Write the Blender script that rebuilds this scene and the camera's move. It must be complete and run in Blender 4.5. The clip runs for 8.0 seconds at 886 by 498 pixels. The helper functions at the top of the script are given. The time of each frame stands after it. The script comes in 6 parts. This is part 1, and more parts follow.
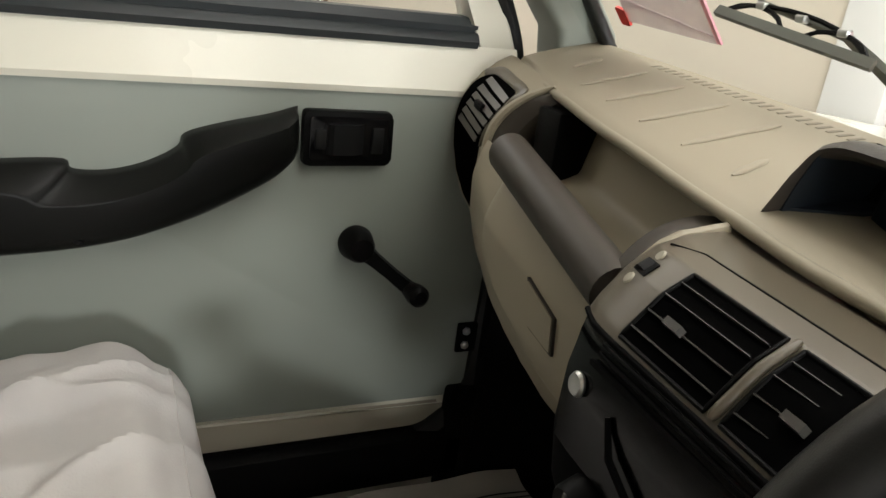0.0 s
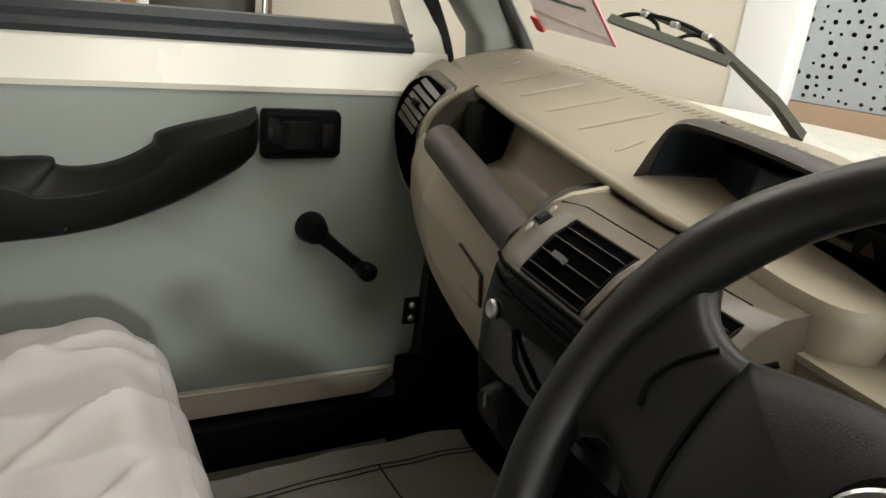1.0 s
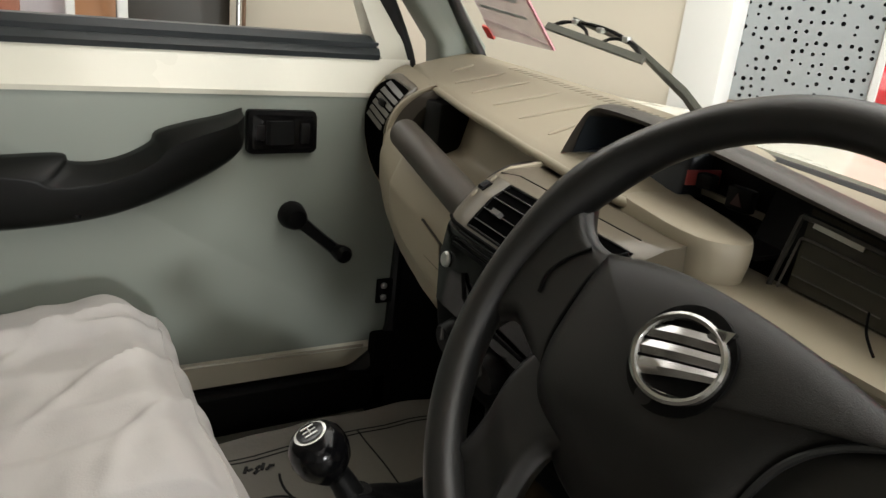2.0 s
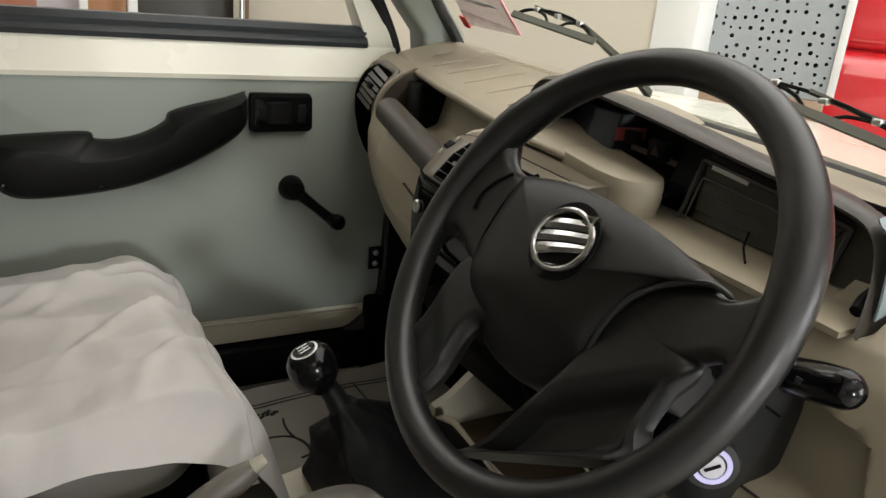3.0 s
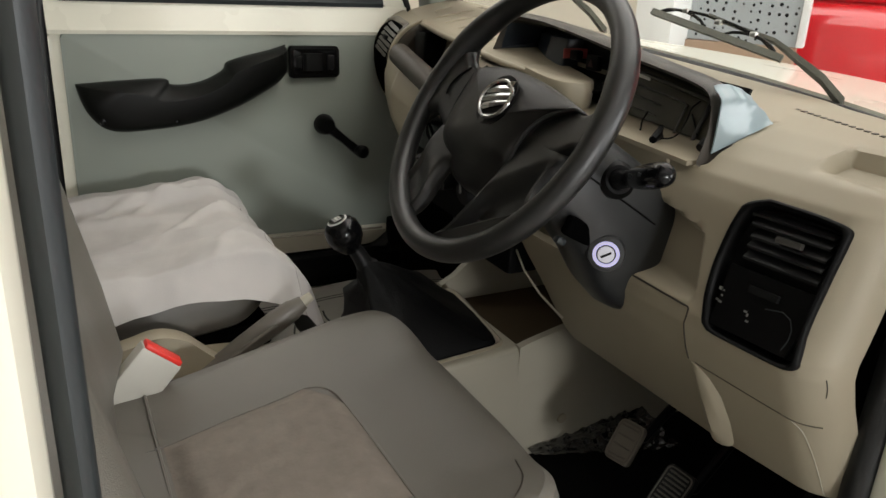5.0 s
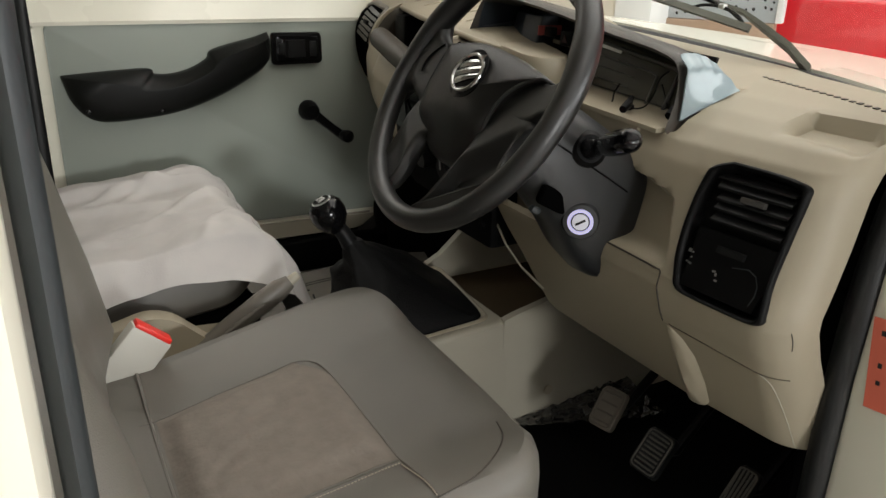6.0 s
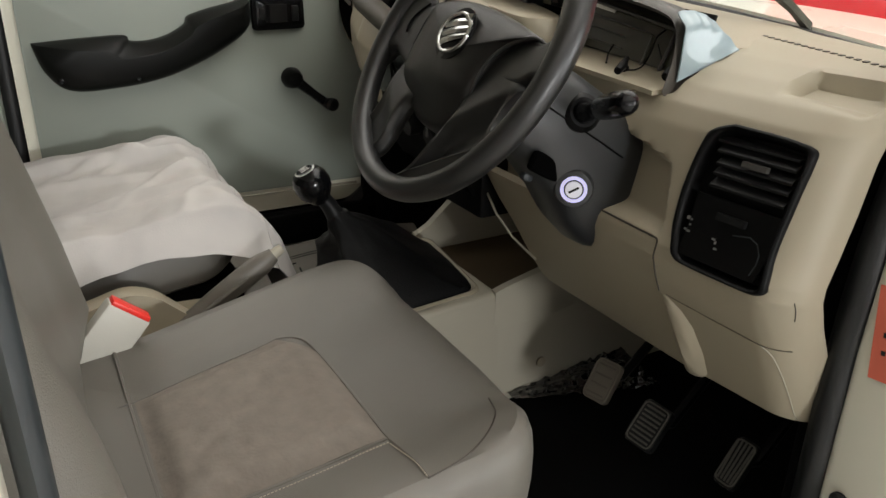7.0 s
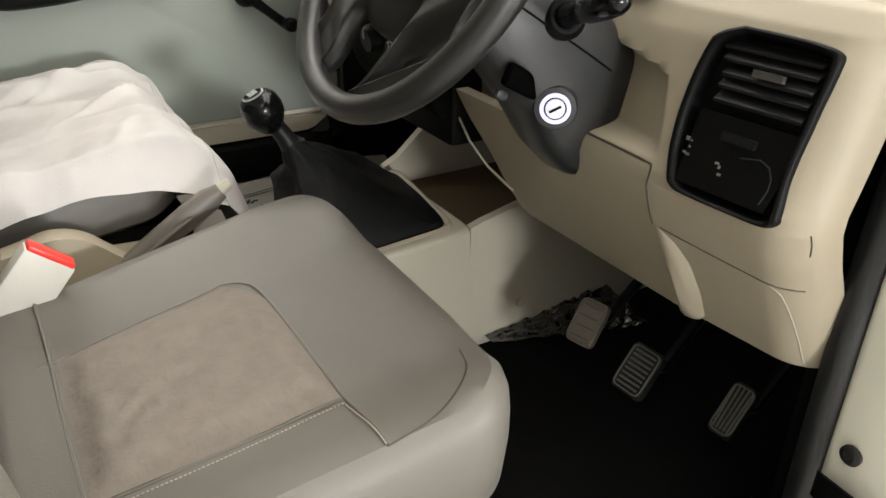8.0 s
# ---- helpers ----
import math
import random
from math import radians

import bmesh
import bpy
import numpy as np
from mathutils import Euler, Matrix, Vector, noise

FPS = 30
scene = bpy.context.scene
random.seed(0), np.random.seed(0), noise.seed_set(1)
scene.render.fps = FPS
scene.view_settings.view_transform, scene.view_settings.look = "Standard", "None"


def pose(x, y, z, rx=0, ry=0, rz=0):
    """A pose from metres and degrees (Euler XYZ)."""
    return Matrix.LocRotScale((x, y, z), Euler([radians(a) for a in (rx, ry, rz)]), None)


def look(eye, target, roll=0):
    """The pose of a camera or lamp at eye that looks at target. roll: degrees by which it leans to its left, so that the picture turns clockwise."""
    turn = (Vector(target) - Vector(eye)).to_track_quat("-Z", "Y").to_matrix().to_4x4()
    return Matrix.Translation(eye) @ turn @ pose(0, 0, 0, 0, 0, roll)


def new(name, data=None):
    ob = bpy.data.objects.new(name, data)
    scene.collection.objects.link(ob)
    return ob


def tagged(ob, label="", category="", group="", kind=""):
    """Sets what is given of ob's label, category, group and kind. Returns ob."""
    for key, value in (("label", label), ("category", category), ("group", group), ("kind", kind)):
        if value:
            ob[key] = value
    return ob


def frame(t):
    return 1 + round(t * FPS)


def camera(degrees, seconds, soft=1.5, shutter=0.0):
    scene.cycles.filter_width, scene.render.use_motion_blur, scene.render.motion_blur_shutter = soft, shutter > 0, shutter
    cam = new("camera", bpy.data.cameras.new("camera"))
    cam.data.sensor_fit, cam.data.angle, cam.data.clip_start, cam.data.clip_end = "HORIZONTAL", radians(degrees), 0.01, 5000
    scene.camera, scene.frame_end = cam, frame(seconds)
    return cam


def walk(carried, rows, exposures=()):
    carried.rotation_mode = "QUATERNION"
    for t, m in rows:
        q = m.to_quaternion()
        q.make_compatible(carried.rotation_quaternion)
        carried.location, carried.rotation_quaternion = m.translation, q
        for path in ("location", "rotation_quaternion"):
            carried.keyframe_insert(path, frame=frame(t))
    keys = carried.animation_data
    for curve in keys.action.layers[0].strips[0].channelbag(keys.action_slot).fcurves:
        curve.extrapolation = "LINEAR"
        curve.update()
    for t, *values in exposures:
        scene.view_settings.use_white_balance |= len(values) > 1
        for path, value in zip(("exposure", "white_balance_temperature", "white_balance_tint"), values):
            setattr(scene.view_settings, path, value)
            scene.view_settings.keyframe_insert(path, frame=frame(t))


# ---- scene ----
cam = camera(59.7, 8.0)
PATH = [
    (0, (-0.062, -0.272, 1.410), (0.767, 1.403, 0.697), 7.6),
    (0.5, (-0.083, -0.339, 1.422), (0.805, 1.312, 0.725), 7.35),
    (1, (-0.121, -0.413, 1.426), (0.827, 1.211, 0.743), 7.05),
    (1.5, (-0.160, -0.481, 1.431), (0.846, 1.117, 0.773), 6.75),
    (2.8, (-0.223, -0.701, 1.427), (0.773, 0.910, 0.787), 5.55),
    (3, (-0.234, -0.732, 1.424), (0.760, 0.880, 0.779), 5.35),
    (3.5, (-0.268, -0.834, 1.413), (0.695, 0.790, 0.755), 4.9),
    (4, (-0.298, -0.922, 1.412), (0.638, 0.715, 0.748), 4.35),
    (4.5, (-0.338, -1.004, 1.407), (0.576, 0.641, 0.732), 3.7),
    (5, (-0.359, -1.080, 1.397), (0.553, 0.561, 0.707), 3.0),
    (6.5, (-0.352, -1.122, 1.381), (0.572, 0.493, 0.649), 1.1),
    (7, (-0.335, -1.089, 1.370), (0.592, 0.501, 0.588), 1.1),
    (7.5, (-0.294, -1.041, 1.338), (0.631, 0.504, 0.469), 1.05),
    (8, (-0.261, -1.005, 1.318), (0.669, 0.500, 0.386), 0.8),
]
walk(cam, [(t, look(eye, target, roll)) for t, eye, target, roll in PATH], exposures=[(0.0, -0.1, 6560, 11), (1.5, -0.1, 6560, 11), (3.0, -0.22, 6560, 11), (3.5, -0.1, 6560, 11), (4.5, -0.08, 6560, 11), (5.0, -0.34, 6560, 11), (6.5, -0.26, 6560, 11), (7.0, -0.12, 6560, 11), (7.5, 0.4, 6560, 11), (8.0, 0.65, 6560, 11)])

# ---- light ----
world = bpy.data.worlds.new("world")
scene.world = world
world.use_nodes = True
world.node_tree.nodes["Background"].inputs[0].default_value = (0.85, 0.92, 1.0, 1)
world.node_tree.nodes["Background"].inputs[1].default_value = 0.14


def area_lamp(name, where, target, size_x, size_y, watts, colour):
    data = bpy.data.lights.new(name, "AREA")
    data.shape, data.size, data.size_y, data.energy, data.color = "RECTANGLE", size_x, size_y, watts, colour
    lamp = new(name, data)
    lamp.matrix_world = look(where, target)
    return lamp


WARM = (1.0, 0.97, 0.925)
COOL = (0.97, 0.985, 0.98)
area_lamp("ceiling_lamp_front", (1.7, -0.3, 3.15), (1.7, -0.29, 0), 3.0, 3.6, 105, WARM)
area_lamp("ceiling_lamp_driver", (-0.6, -2.6, 3.15), (-0.6, -2.59, 0), 3.0, 1.8, 12, WARM)
area_lamp("ceiling_lamp_passenger", (-0.4, 2.7, 3.15), (-0.4, 2.69, 0), 3.0, 1.8, 78, WARM)
area_lamp("shop_window", (0.10, -5.8, 1.44), (0.09, 0, 1.05), 0.70, 0.45, 112, COOL)
# Unseen fill lamp before a plain wall, added to brighten the wheel rim.
area_lamp("fill_lamp_front", (3.6, -5.5, 1.60), (0.5, -0.4, 1.2), 4.2, 1.5, 230, (0.95, 0.985, 1.0))


# ---- materials ----
def material(name, colour, rough=0.5, metal=0.0, var=0.12, scale=6.0, bump=0.0, bump_scale=300.0, coat=0.0, spec=0.5, tint=None):
    """A painted, moulded or woven surface: two scales of uneven colour, uneven gloss and fine relief."""
    m = bpy.data.materials.new(name)
    m.use_nodes = True
    nt = m.node_tree
    b = nt.nodes["Principled BSDF"]
    b.inputs["Metallic"].default_value = metal
    b.inputs["Coat Weight"].default_value = coat
    b.inputs["Specular IOR Level"].default_value = spec
    co = nt.nodes.new("ShaderNodeTexCoord")
    big = nt.nodes.new("ShaderNodeTexNoise")
    big.inputs["Scale"].default_value, big.inputs["Detail"].default_value = scale, 4
    fine = nt.nodes.new("ShaderNodeTexNoise")
    fine.inputs["Scale"].default_value, fine.inputs["Detail"].default_value = bump_scale, 3
    nt.links.new(co.outputs["Object"], big.inputs["Vector"])
    nt.links.new(co.outputs["Object"], fine.inputs["Vector"])
    mix = nt.nodes.new("ShaderNodeMix")
    mix.data_type = "RGBA"
    low = tuple(c * (1 - var) for c in colour)
    high = tuple(min(1, c * (1 + var)) for c in (tint or colour))
    mix.inputs[6].default_value, mix.inputs[7].default_value = (*low, 1), (*high, 1)
    nt.links.new(big.outputs["Fac"], mix.inputs[0])
    nt.links.new(mix.outputs[2], b.inputs["Base Color"])
    ramp = nt.nodes.new("ShaderNodeMapRange")
    ramp.inputs[3].default_value, ramp.inputs[4].default_value = max(0.02, rough - 0.08), min(1, rough + 0.08)
    nt.links.new(big.outputs["Fac"], ramp.inputs[0])
    nt.links.new(ramp.outputs[0], b.inputs["Roughness"])
    if bump:
        bp = nt.nodes.new("ShaderNodeBump")
        bp.inputs["Strength"].default_value, bp.inputs["Distance"].default_value = bump, 0.001
        nt.links.new(fine.outputs["Fac"], bp.inputs["Height"])
        nt.links.new(bp.outputs[0], b.inputs["Normal"])
    return m


def glass(name, colour=(1, 1, 1), rough=0.0):
    m = bpy.data.materials.new(name)
    m.use_nodes = True
    nt = m.node_tree
    nt.nodes.remove(nt.nodes["Principled BSDF"])
    clear, gloss, mix, fr, power = (nt.nodes.new(k) for k in ("ShaderNodeBsdfTransparent", "ShaderNodeBsdfGlossy", "ShaderNodeMixShader", "ShaderNodeLayerWeight", "ShaderNodeMath"))
    clear.inputs[0].default_value = (*colour, 1)
    gloss.inputs["Roughness"].default_value = rough
    fr.inputs[0].default_value = 0.5
    power.operation = "POWER"
    power.inputs[1].default_value = 7.0
    nt.links.new(fr.outputs["Facing"], power.inputs[0])
    nt.links.new(power.outputs[0], mix.inputs[0])
    nt.links.new(clear.outputs[0], mix.inputs[1])
    nt.links.new(gloss.outputs[0], mix.inputs[2])
    nt.links.new(mix.outputs[0], nt.nodes["Material Output"].inputs[0])
    return m


def glow(name, colour, strength):
    m = bpy.data.materials.new(name)
    m.use_nodes = True
    b = m.node_tree.nodes["Principled BSDF"]
    b.inputs["Base Color"].default_value = (*colour, 1)
    b.inputs["Emission Color"].default_value, b.inputs["Emission Strength"].default_value = (*colour, 1), strength
    return m


BEIGE = material("beige_plastic", (0.33, 0.290, 0.212), 0.5, bump=0.25, bump_scale=900, var=0.05)
BEIGE_PALE = material("pale_beige_plastic", (0.40, 0.372, 0.295), 0.5, bump=0.25, bump_scale=900, var=0.05)
TAUPE = material("taupe_satin_plastic", (0.106, 0.090, 0.064), 0.31, bump=0.15, bump_scale=1200, var=0.06, spec=0.5)
BAR_BROWN = material("dark_taupe_soft_plastic", (0.050, 0.042, 0.033), 0.45, bump=0.2, bump_scale=1200, var=0.06, spec=0.35)
HOOD_TAUPE = material("dark_taupe_grained_hood", (0.042, 0.036, 0.029), 0.42, bump=0.3, bump_scale=900, var=0.06, spec=0.5)
BLACK = material("black_plastic", (0.0035, 0.0035, 0.0035), 0.42, bump=0.2, bump_scale=900, spec=0.10)
GLOSS_BLACK = material("gloss_black_plastic", (0.004, 0.004, 0.0045), 0.16, spec=0.28)
CHARCOAL = material("charcoal_plastic", (0.0065, 0.0068, 0.0068), 0.42, bump=0.25, bump_scale=1000, spec=0.22)
WHEEL = material("wheel_rubber", (0.0062, 0.0064, 0.0062), 0.36, bump=0.15, bump_scale=1400, var=0.08, spec=0.6)
WHEEL_PAD = material("wheel_pad_plastic", (0.0045, 0.0042, 0.0037), 0.40, bump=0.25, bump_scale=1400, var=0.08, spec=0.42)
SHROUD = material("dark_grey_column_plastic", (0.014, 0.0150, 0.0158), 0.42, bump=0.2, bump_scale=1000, spec=0.7)
RUBBER = material("black_rubber", (0.008, 0.0085, 0.009), 0.5, bump=0.2)
SEAL_GREY = material("grey_rubber_seal", (0.024, 0.029, 0.031), 0.42, bump=0.1)
CARPET = material("black_carpet", (0.0035, 0.0035, 0.0035), 0.95, bump=0.8, bump_scale=500, spec=0.1)
DOOR_GREY = material("grey_green_vinyl", (0.285, 0.315, 0.275), 0.55, bump=0.15, bump_scale=700, var=0.04)
CREAM = material("cream_car_paint", (0.80, 0.78, 0.66), 0.28, coat=0.35, var=0.03, scale=3)
VINYL = material("taupe_seat_vinyl", (0.125, 0.116, 0.098), 0.44, bump=0.4, bump_scale=700, var=0.07)
INSERT = material("taupe_suede_insert", (0.190, 0.165, 0.138), 0.85, bump=0.9, bump_scale=160, var=0.2, scale=60)
THREAD = material("pale_thread", (0.42, 0.37, 0.30), 0.7)
COVER = material("white_seat_cover", (0.47, 0.455, 0.45), 0.85, bump=0.35, bump_scale=400, var=0.17, scale=9, tint=(0.47, 0.448, 0.42))
CHROME = material("chrome", (0.42, 0.42, 0.41), 0.2, metal=1.0)
STEEL = material("zinc_steel", (0.55, 0.55, 0.53), 0.35, metal=1.0)
PEDAL = material("worn_pedal_rubber", (0.10, 0.085, 0.065), 0.6, bump=0.3)
PAPER = material("grey_paper_mat", (0.27, 0.252, 0.225), 0.9, bump=0.4, bump_scale=150, var=0.08, scale=12)
INK = material("black_ink", (0.015, 0.015, 0.015), 0.8)
LEATHERETTE = material("black_leatherette", (0.0045, 0.0045, 0.0045), 0.5, bump=0.6, bump_scale=350, spec=0.14)
RED = material("red_plastic", (0.75, 0.03, 0.02), 0.35)
RED_PAINT = material("red_car_paint", (0.62, 0.012, 0.02), 0.15, coat=1.0, var=0.04)
STICKER = material("orange_red_sticker", (0.72, 0.16, 0.10), 0.55)
WHITE_PAINT = material("white_wall_paint", (0.80, 0.80, 0.78), 0.6, bump=0.1, bump_scale=120, var=0.03)
WALL_BEIGE = material("beige_wall_paint", (0.66, 0.60, 0.50), 0.7, bump=0.1, bump_scale=120, var=0.04, scale=2)
FLOOR_TILE = material("polished_floor_tile", (0.66, 0.65, 0.62), 0.2, var=0.05, scale=3)
CEILING = material("ceiling_board", (0.75, 0.74, 0.72), 0.8, var=0.03)
WOOD = material("orange_brown_wood", (0.36, 0.17, 0.075), 0.4, var=0.25, scale=9)
WOOD_PALE = material("brown_laminate", (0.34, 0.23, 0.155), 0.45, var=0.12, scale=7)
PANEL_GREY = material("grey_sheet_metal", (0.34, 0.365, 0.375), 0.4, var=0.04)
HOLE_BLACK = material("black_backing", (0.01, 0.01, 0.012), 0.7)
FILM_BLUE = material("blue_protective_film", (0.27, 0.345, 0.375), 0.34, coat=0.5, var=0.12, scale=40)
def clear_film(name, colour, cover):
    """Thin see-through plastic: some of the light is scattered in its colour."""
    m = bpy.data.materials.new(name)
    m.use_nodes = True
    nt = m.node_tree
    b = nt.nodes["Principled BSDF"]
    b.inputs["Base Color"].default_value, b.inputs["Roughness"].default_value = (*colour, 1), 0.2
    clear, mix, co, tex, rng = (nt.nodes.new(k) for k in ("ShaderNodeBsdfTransparent", "ShaderNodeMixShader", "ShaderNodeTexCoord", "ShaderNodeTexNoise", "ShaderNodeMapRange"))
    tex.inputs["Scale"].default_value = 25
    rng.inputs[3].default_value, rng.inputs[4].default_value = cover * 0.7, min(1, cover * 1.3)
    nt.links.new(co.outputs["Object"], tex.inputs["Vector"])
    nt.links.new(tex.outputs["Fac"], rng.inputs[0])
    nt.links.new(rng.outputs[0], mix.inputs[0])
    nt.links.new(clear.outputs[0], mix.inputs[1])
    nt.links.new(b.outputs[0], mix.inputs[2])
    nt.links.new(mix.outputs[0], nt.nodes["Material Output"].inputs[0])
    return m


PINK_CLEAR = clear_film("pink_clear_sleeve", (0.88, 0.74, 0.77), 0.5)
PINK_FILM = material("pink_document_sleeve", (0.80, 0.30, 0.36), 0.3, var=0.1)
GLASS = glass("clear_glass", (0.97, 0.985, 0.98))
LED = glow("violet_white_ring_light", (0.66, 0.64, 1.0), 0.30)
# The lock face is no lamp; a faint glow makes it look lit.
KEY_GLOW = glow("faint_glow_key_face", (0.7, 0.7, 0.76), 0.16)


# ---- mesh helpers ----
def finish(name, bm, mat, parent=None, label="", angle=38):
    me = bpy.data.meshes.new(name)
    bmesh.ops.recalc_face_normals(bm, faces=bm.faces)
    bm.to_mesh(me)
    bm.free()
    me.polygons.foreach_set("use_smooth", [True] * len(me.polygons))
    me.set_sharp_from_angle(angle=radians(angle))
    me.materials.append(mat)
    ob = new(name, me)
    if parent is not None:
        ob.parent = parent
        ob.matrix_parent_inverse = Matrix.Translation(parent.location).inverted() if parent.type == "EMPTY" else Matrix()
    if label:
        ob["label"] = label
    return ob


part = finish


def thing(name, at, label, category, group="", kind=""):
    ob = new(name)
    ob.empty_display_size = 0.05
    ob.location = at
    return tagged(ob, label, category, group, kind)


def setting(name, bm, mat, label, category):
    return tagged(finish(name, bm, mat), label, category, "", "structure")


def add_box(bm, centre, size, bevel=0.0, turn=None, seg=2):
    r = bmesh.ops.create_cube(bm, size=1.0)
    m = Matrix.Translation(centre) @ (turn or Matrix()) @ Matrix.Diagonal((*size, 1))
    bmesh.ops.transform(bm, matrix=m, verts=r["verts"])
    if bevel:
        es = list({e for v in r["verts"] for e in v.link_edges})
        bmesh.ops.bevel(bm, geom=es, offset=bevel, segments=seg, profile=0.5, affect="EDGES")
    return bm


def box(centre, size, bevel=0.0, turn=None, seg=2):
    return add_box(bmesh.new(), centre, size, bevel, turn, seg)


def add_loft(bm, rings, closed=True, caps=True):
    """Skin of rings of equal length. closed: each ring is a loop."""
    vs = [[bm.verts.new(p) for p in ring] for ring in rings]
    n = len(rings[0])
    for a, b in zip(vs, vs[1:]):
        for i in range(n if closed else n - 1):
            j = (i + 1) % n
            try:
                bm.faces.new((a[i], a[j], b[j], b[i]))
            except ValueError:
                pass
    if caps and closed:
        bm.faces.new(vs[0][::-1])
        bm.faces.new(vs[-1])
    return bm


def loft(rings, closed=True, caps=True):
    return add_loft(bmesh.new(), rings, closed, caps)


def add_tube(bm, pts, radius, n=10, caps=True, squash=1.0):
    pts = [Vector(p) for p in pts]
    radii = radius if isinstance(radius, (list, tuple)) else [radius] * len(pts)
    rings, up = [], None
    for i, p in enumerate(pts):
        d = (pts[min(i + 1, len(pts) - 1)] - pts[max(i - 1, 0)]).normalized()
        if up is None:
            up = Vector((0, 0, 1)) if abs(d.z) < 0.9 else Vector((1, 0, 0))
        s = d.cross(up).normalized()
        up = s.cross(d).normalized()
        rings.append([p + radii[i] * (math.cos(a) * s + squash * math.sin(a) * up) for a in (2 * math.pi * k / n for k in range(n))])
    return add_loft(bm, rings, True, caps)


def tube(pts, radius, n=10, caps=True, squash=1.0):
    return add_tube(bmesh.new(), pts, radius, n, caps, squash)


def add_prism(bm, outline, to3, a, b, bevel=0.0, seg=2):
    """A plate with an outline in 2D; to3(u, v, w) places it; it reaches from w = a to w = b."""
    lo = [bm.verts.new(to3(u, v, a)) for u, v in outline]
    hi = [bm.verts.new(to3(u, v, b)) for u, v in outline]
    n = len(outline)
    bm.faces.new(lo[::-1])
    top = bm.faces.new(hi)
    for i in range(n):
        bm.faces.new((lo[i], lo[(i + 1) % n], hi[(i + 1) % n], hi[i]))
    if bevel:
        bmesh.ops.bevel(bm, geom=list(top.edges), offset=bevel, segments=seg, profile=0.5, affect="EDGES")
    return bm


def prism(outline, to3, a, b, bevel=0.0, seg=2):
    return add_prism(bmesh.new(), outline, to3, a, b, bevel, seg)


def rounded(pts, radius, seg=4):
    """The outline with its corners rounded; radius may be a list."""
    out, n = [], len(pts)
    for i in range(n):
        p, a, b = Vector(pts[i]), Vector(pts[i - 1]), Vector(pts[(i + 1) % n])
        r = radius[i] if isinstance(radius, (list, tuple)) else radius
        da, db = (a - p), (b - p)
        r = min(r, da.length * 0.49, db.length * 0.49)
        pa, pb = p + da.normalized() * r, p + db.normalized() * r
        for k in range(seg + 1):
            t = k / seg
            out.append(tuple((1 - t) ** 2 * pa + 2 * t * (1 - t) * p + t * t * pb))
    return out


def smooth_line(pts, n):
    """A smooth curve through points, as n points."""
    pts = [Vector(p) for p in pts]
    out = []
    for k in range(n):
        t = k / (n - 1) * (len(pts) - 1)
        i = min(int(t), len(pts) - 2)
        f = t - i
        p0, p1, p2, p3 = pts[max(i - 1, 0)], pts[i], pts[i + 1], pts[min(i + 2, len(pts) - 1)]
        out.append(0.5 * (2 * p1 + (p2 - p0) * f + (2 * p0 - 5 * p1 + 4 * p2 - p3) * f * f + (3 * p1 - p0 - 3 * p2 + p3) * f ** 3))
    return out


def curve_at(table, y):
    """Linear look-up in rows of (y, value), y falling or rising."""
    rows = sorted(table)
    if y <= rows[0][0]:
        return rows[0][1]
    for (a, va), (b, vb) in zip(rows, rows[1:]):
        if y <= b:
            f = (y - a) / (b - a)
            f = f * f * (3 - 2 * f) * 0.4 + f * 0.6
            return va + (vb - va) * f
    return rows[-1][1]


def add_lathe(bm, profile, base, axis, n=20):
    """profile: rows of (radius, height along axis)."""
    axis = Vector(axis).normalized()
    s = axis.orthogonal().normalized()
    u = axis.cross(s)
    base = Vector(base)
    rings = [[base + axis * h + max(r, 1e-4) * (math.cos(2 * math.pi * k / n) * s + math.sin(2 * math.pi * k / n) * u) for k in range(n)] for r, h in profile]
    return add_loft(bm, rings)


def lathe(profile, base, axis, n=20):
    return add_lathe(bmesh.new(), profile, base, axis, n)


def sheet(f, nu, nv, thick, away=(0.6, 0.0, -0.8)):
    """A skin with thickness over f(u, v), u and v from 0 to 1; it grows towards away."""
    e = 1e-3
    mid = (Vector(f(0.5 + e, 0.5)) - Vector(f(0.5 - e, 0.5))).cross(Vector(f(0.5, 0.5 + e)) - Vector(f(0.5, 0.5 - e)))
    thick = -abs(thick) if mid.dot(Vector(away)) > 0 else abs(thick)
    top, low = [], []
    for i in range(nu + 1):
        ra, rb = [], []
        for j in range(nv + 1):
            u, v = i / nu, j / nv
            p = Vector(f(u, v))
            du = Vector(f(min(u + e, 1), v)) - Vector(f(max(u - e, 0), v))
            dv = Vector(f(u, min(v + e, 1))) - Vector(f(u, max(v - e, 0)))
            nrm = du.cross(dv)
            nrm = nrm.normalized() if nrm.length > 1e-12 else Vector((0, 0, 1))
            ra.append(p)
            rb.append(p - nrm * thick)
        top.append(ra)
        low.append(rb)
    bm = bmesh.new()
    a = [[bm.verts.new(p) for p in r] for r in top]
    b = [[bm.verts.new(p) for p in r] for r in low]
    for i in range(nu):
        for j in range(nv):
            bm.faces.new((a[i][j], a[i + 1][j], a[i + 1][j + 1], a[i][j + 1]))
            bm.faces.new((b[i][j], b[i][j + 1], b[i + 1][j + 1], b[i + 1][j]))
    for i in range(nu):
        bm.faces.new((a[i][0], b[i][0], b[i + 1][0], a[i + 1][0]))
        bm.faces.new((a[i][nv], a[i + 1][nv], b[i + 1][nv], b[i][nv]))
    for j in range(nv):
        bm.faces.new((a[0][j], a[0][j + 1], b[0][j + 1], b[0][j]))
        bm.faces.new((a[nu][j], b[nu][j], b[nu][j + 1], a[nu][j + 1]))
    return bm


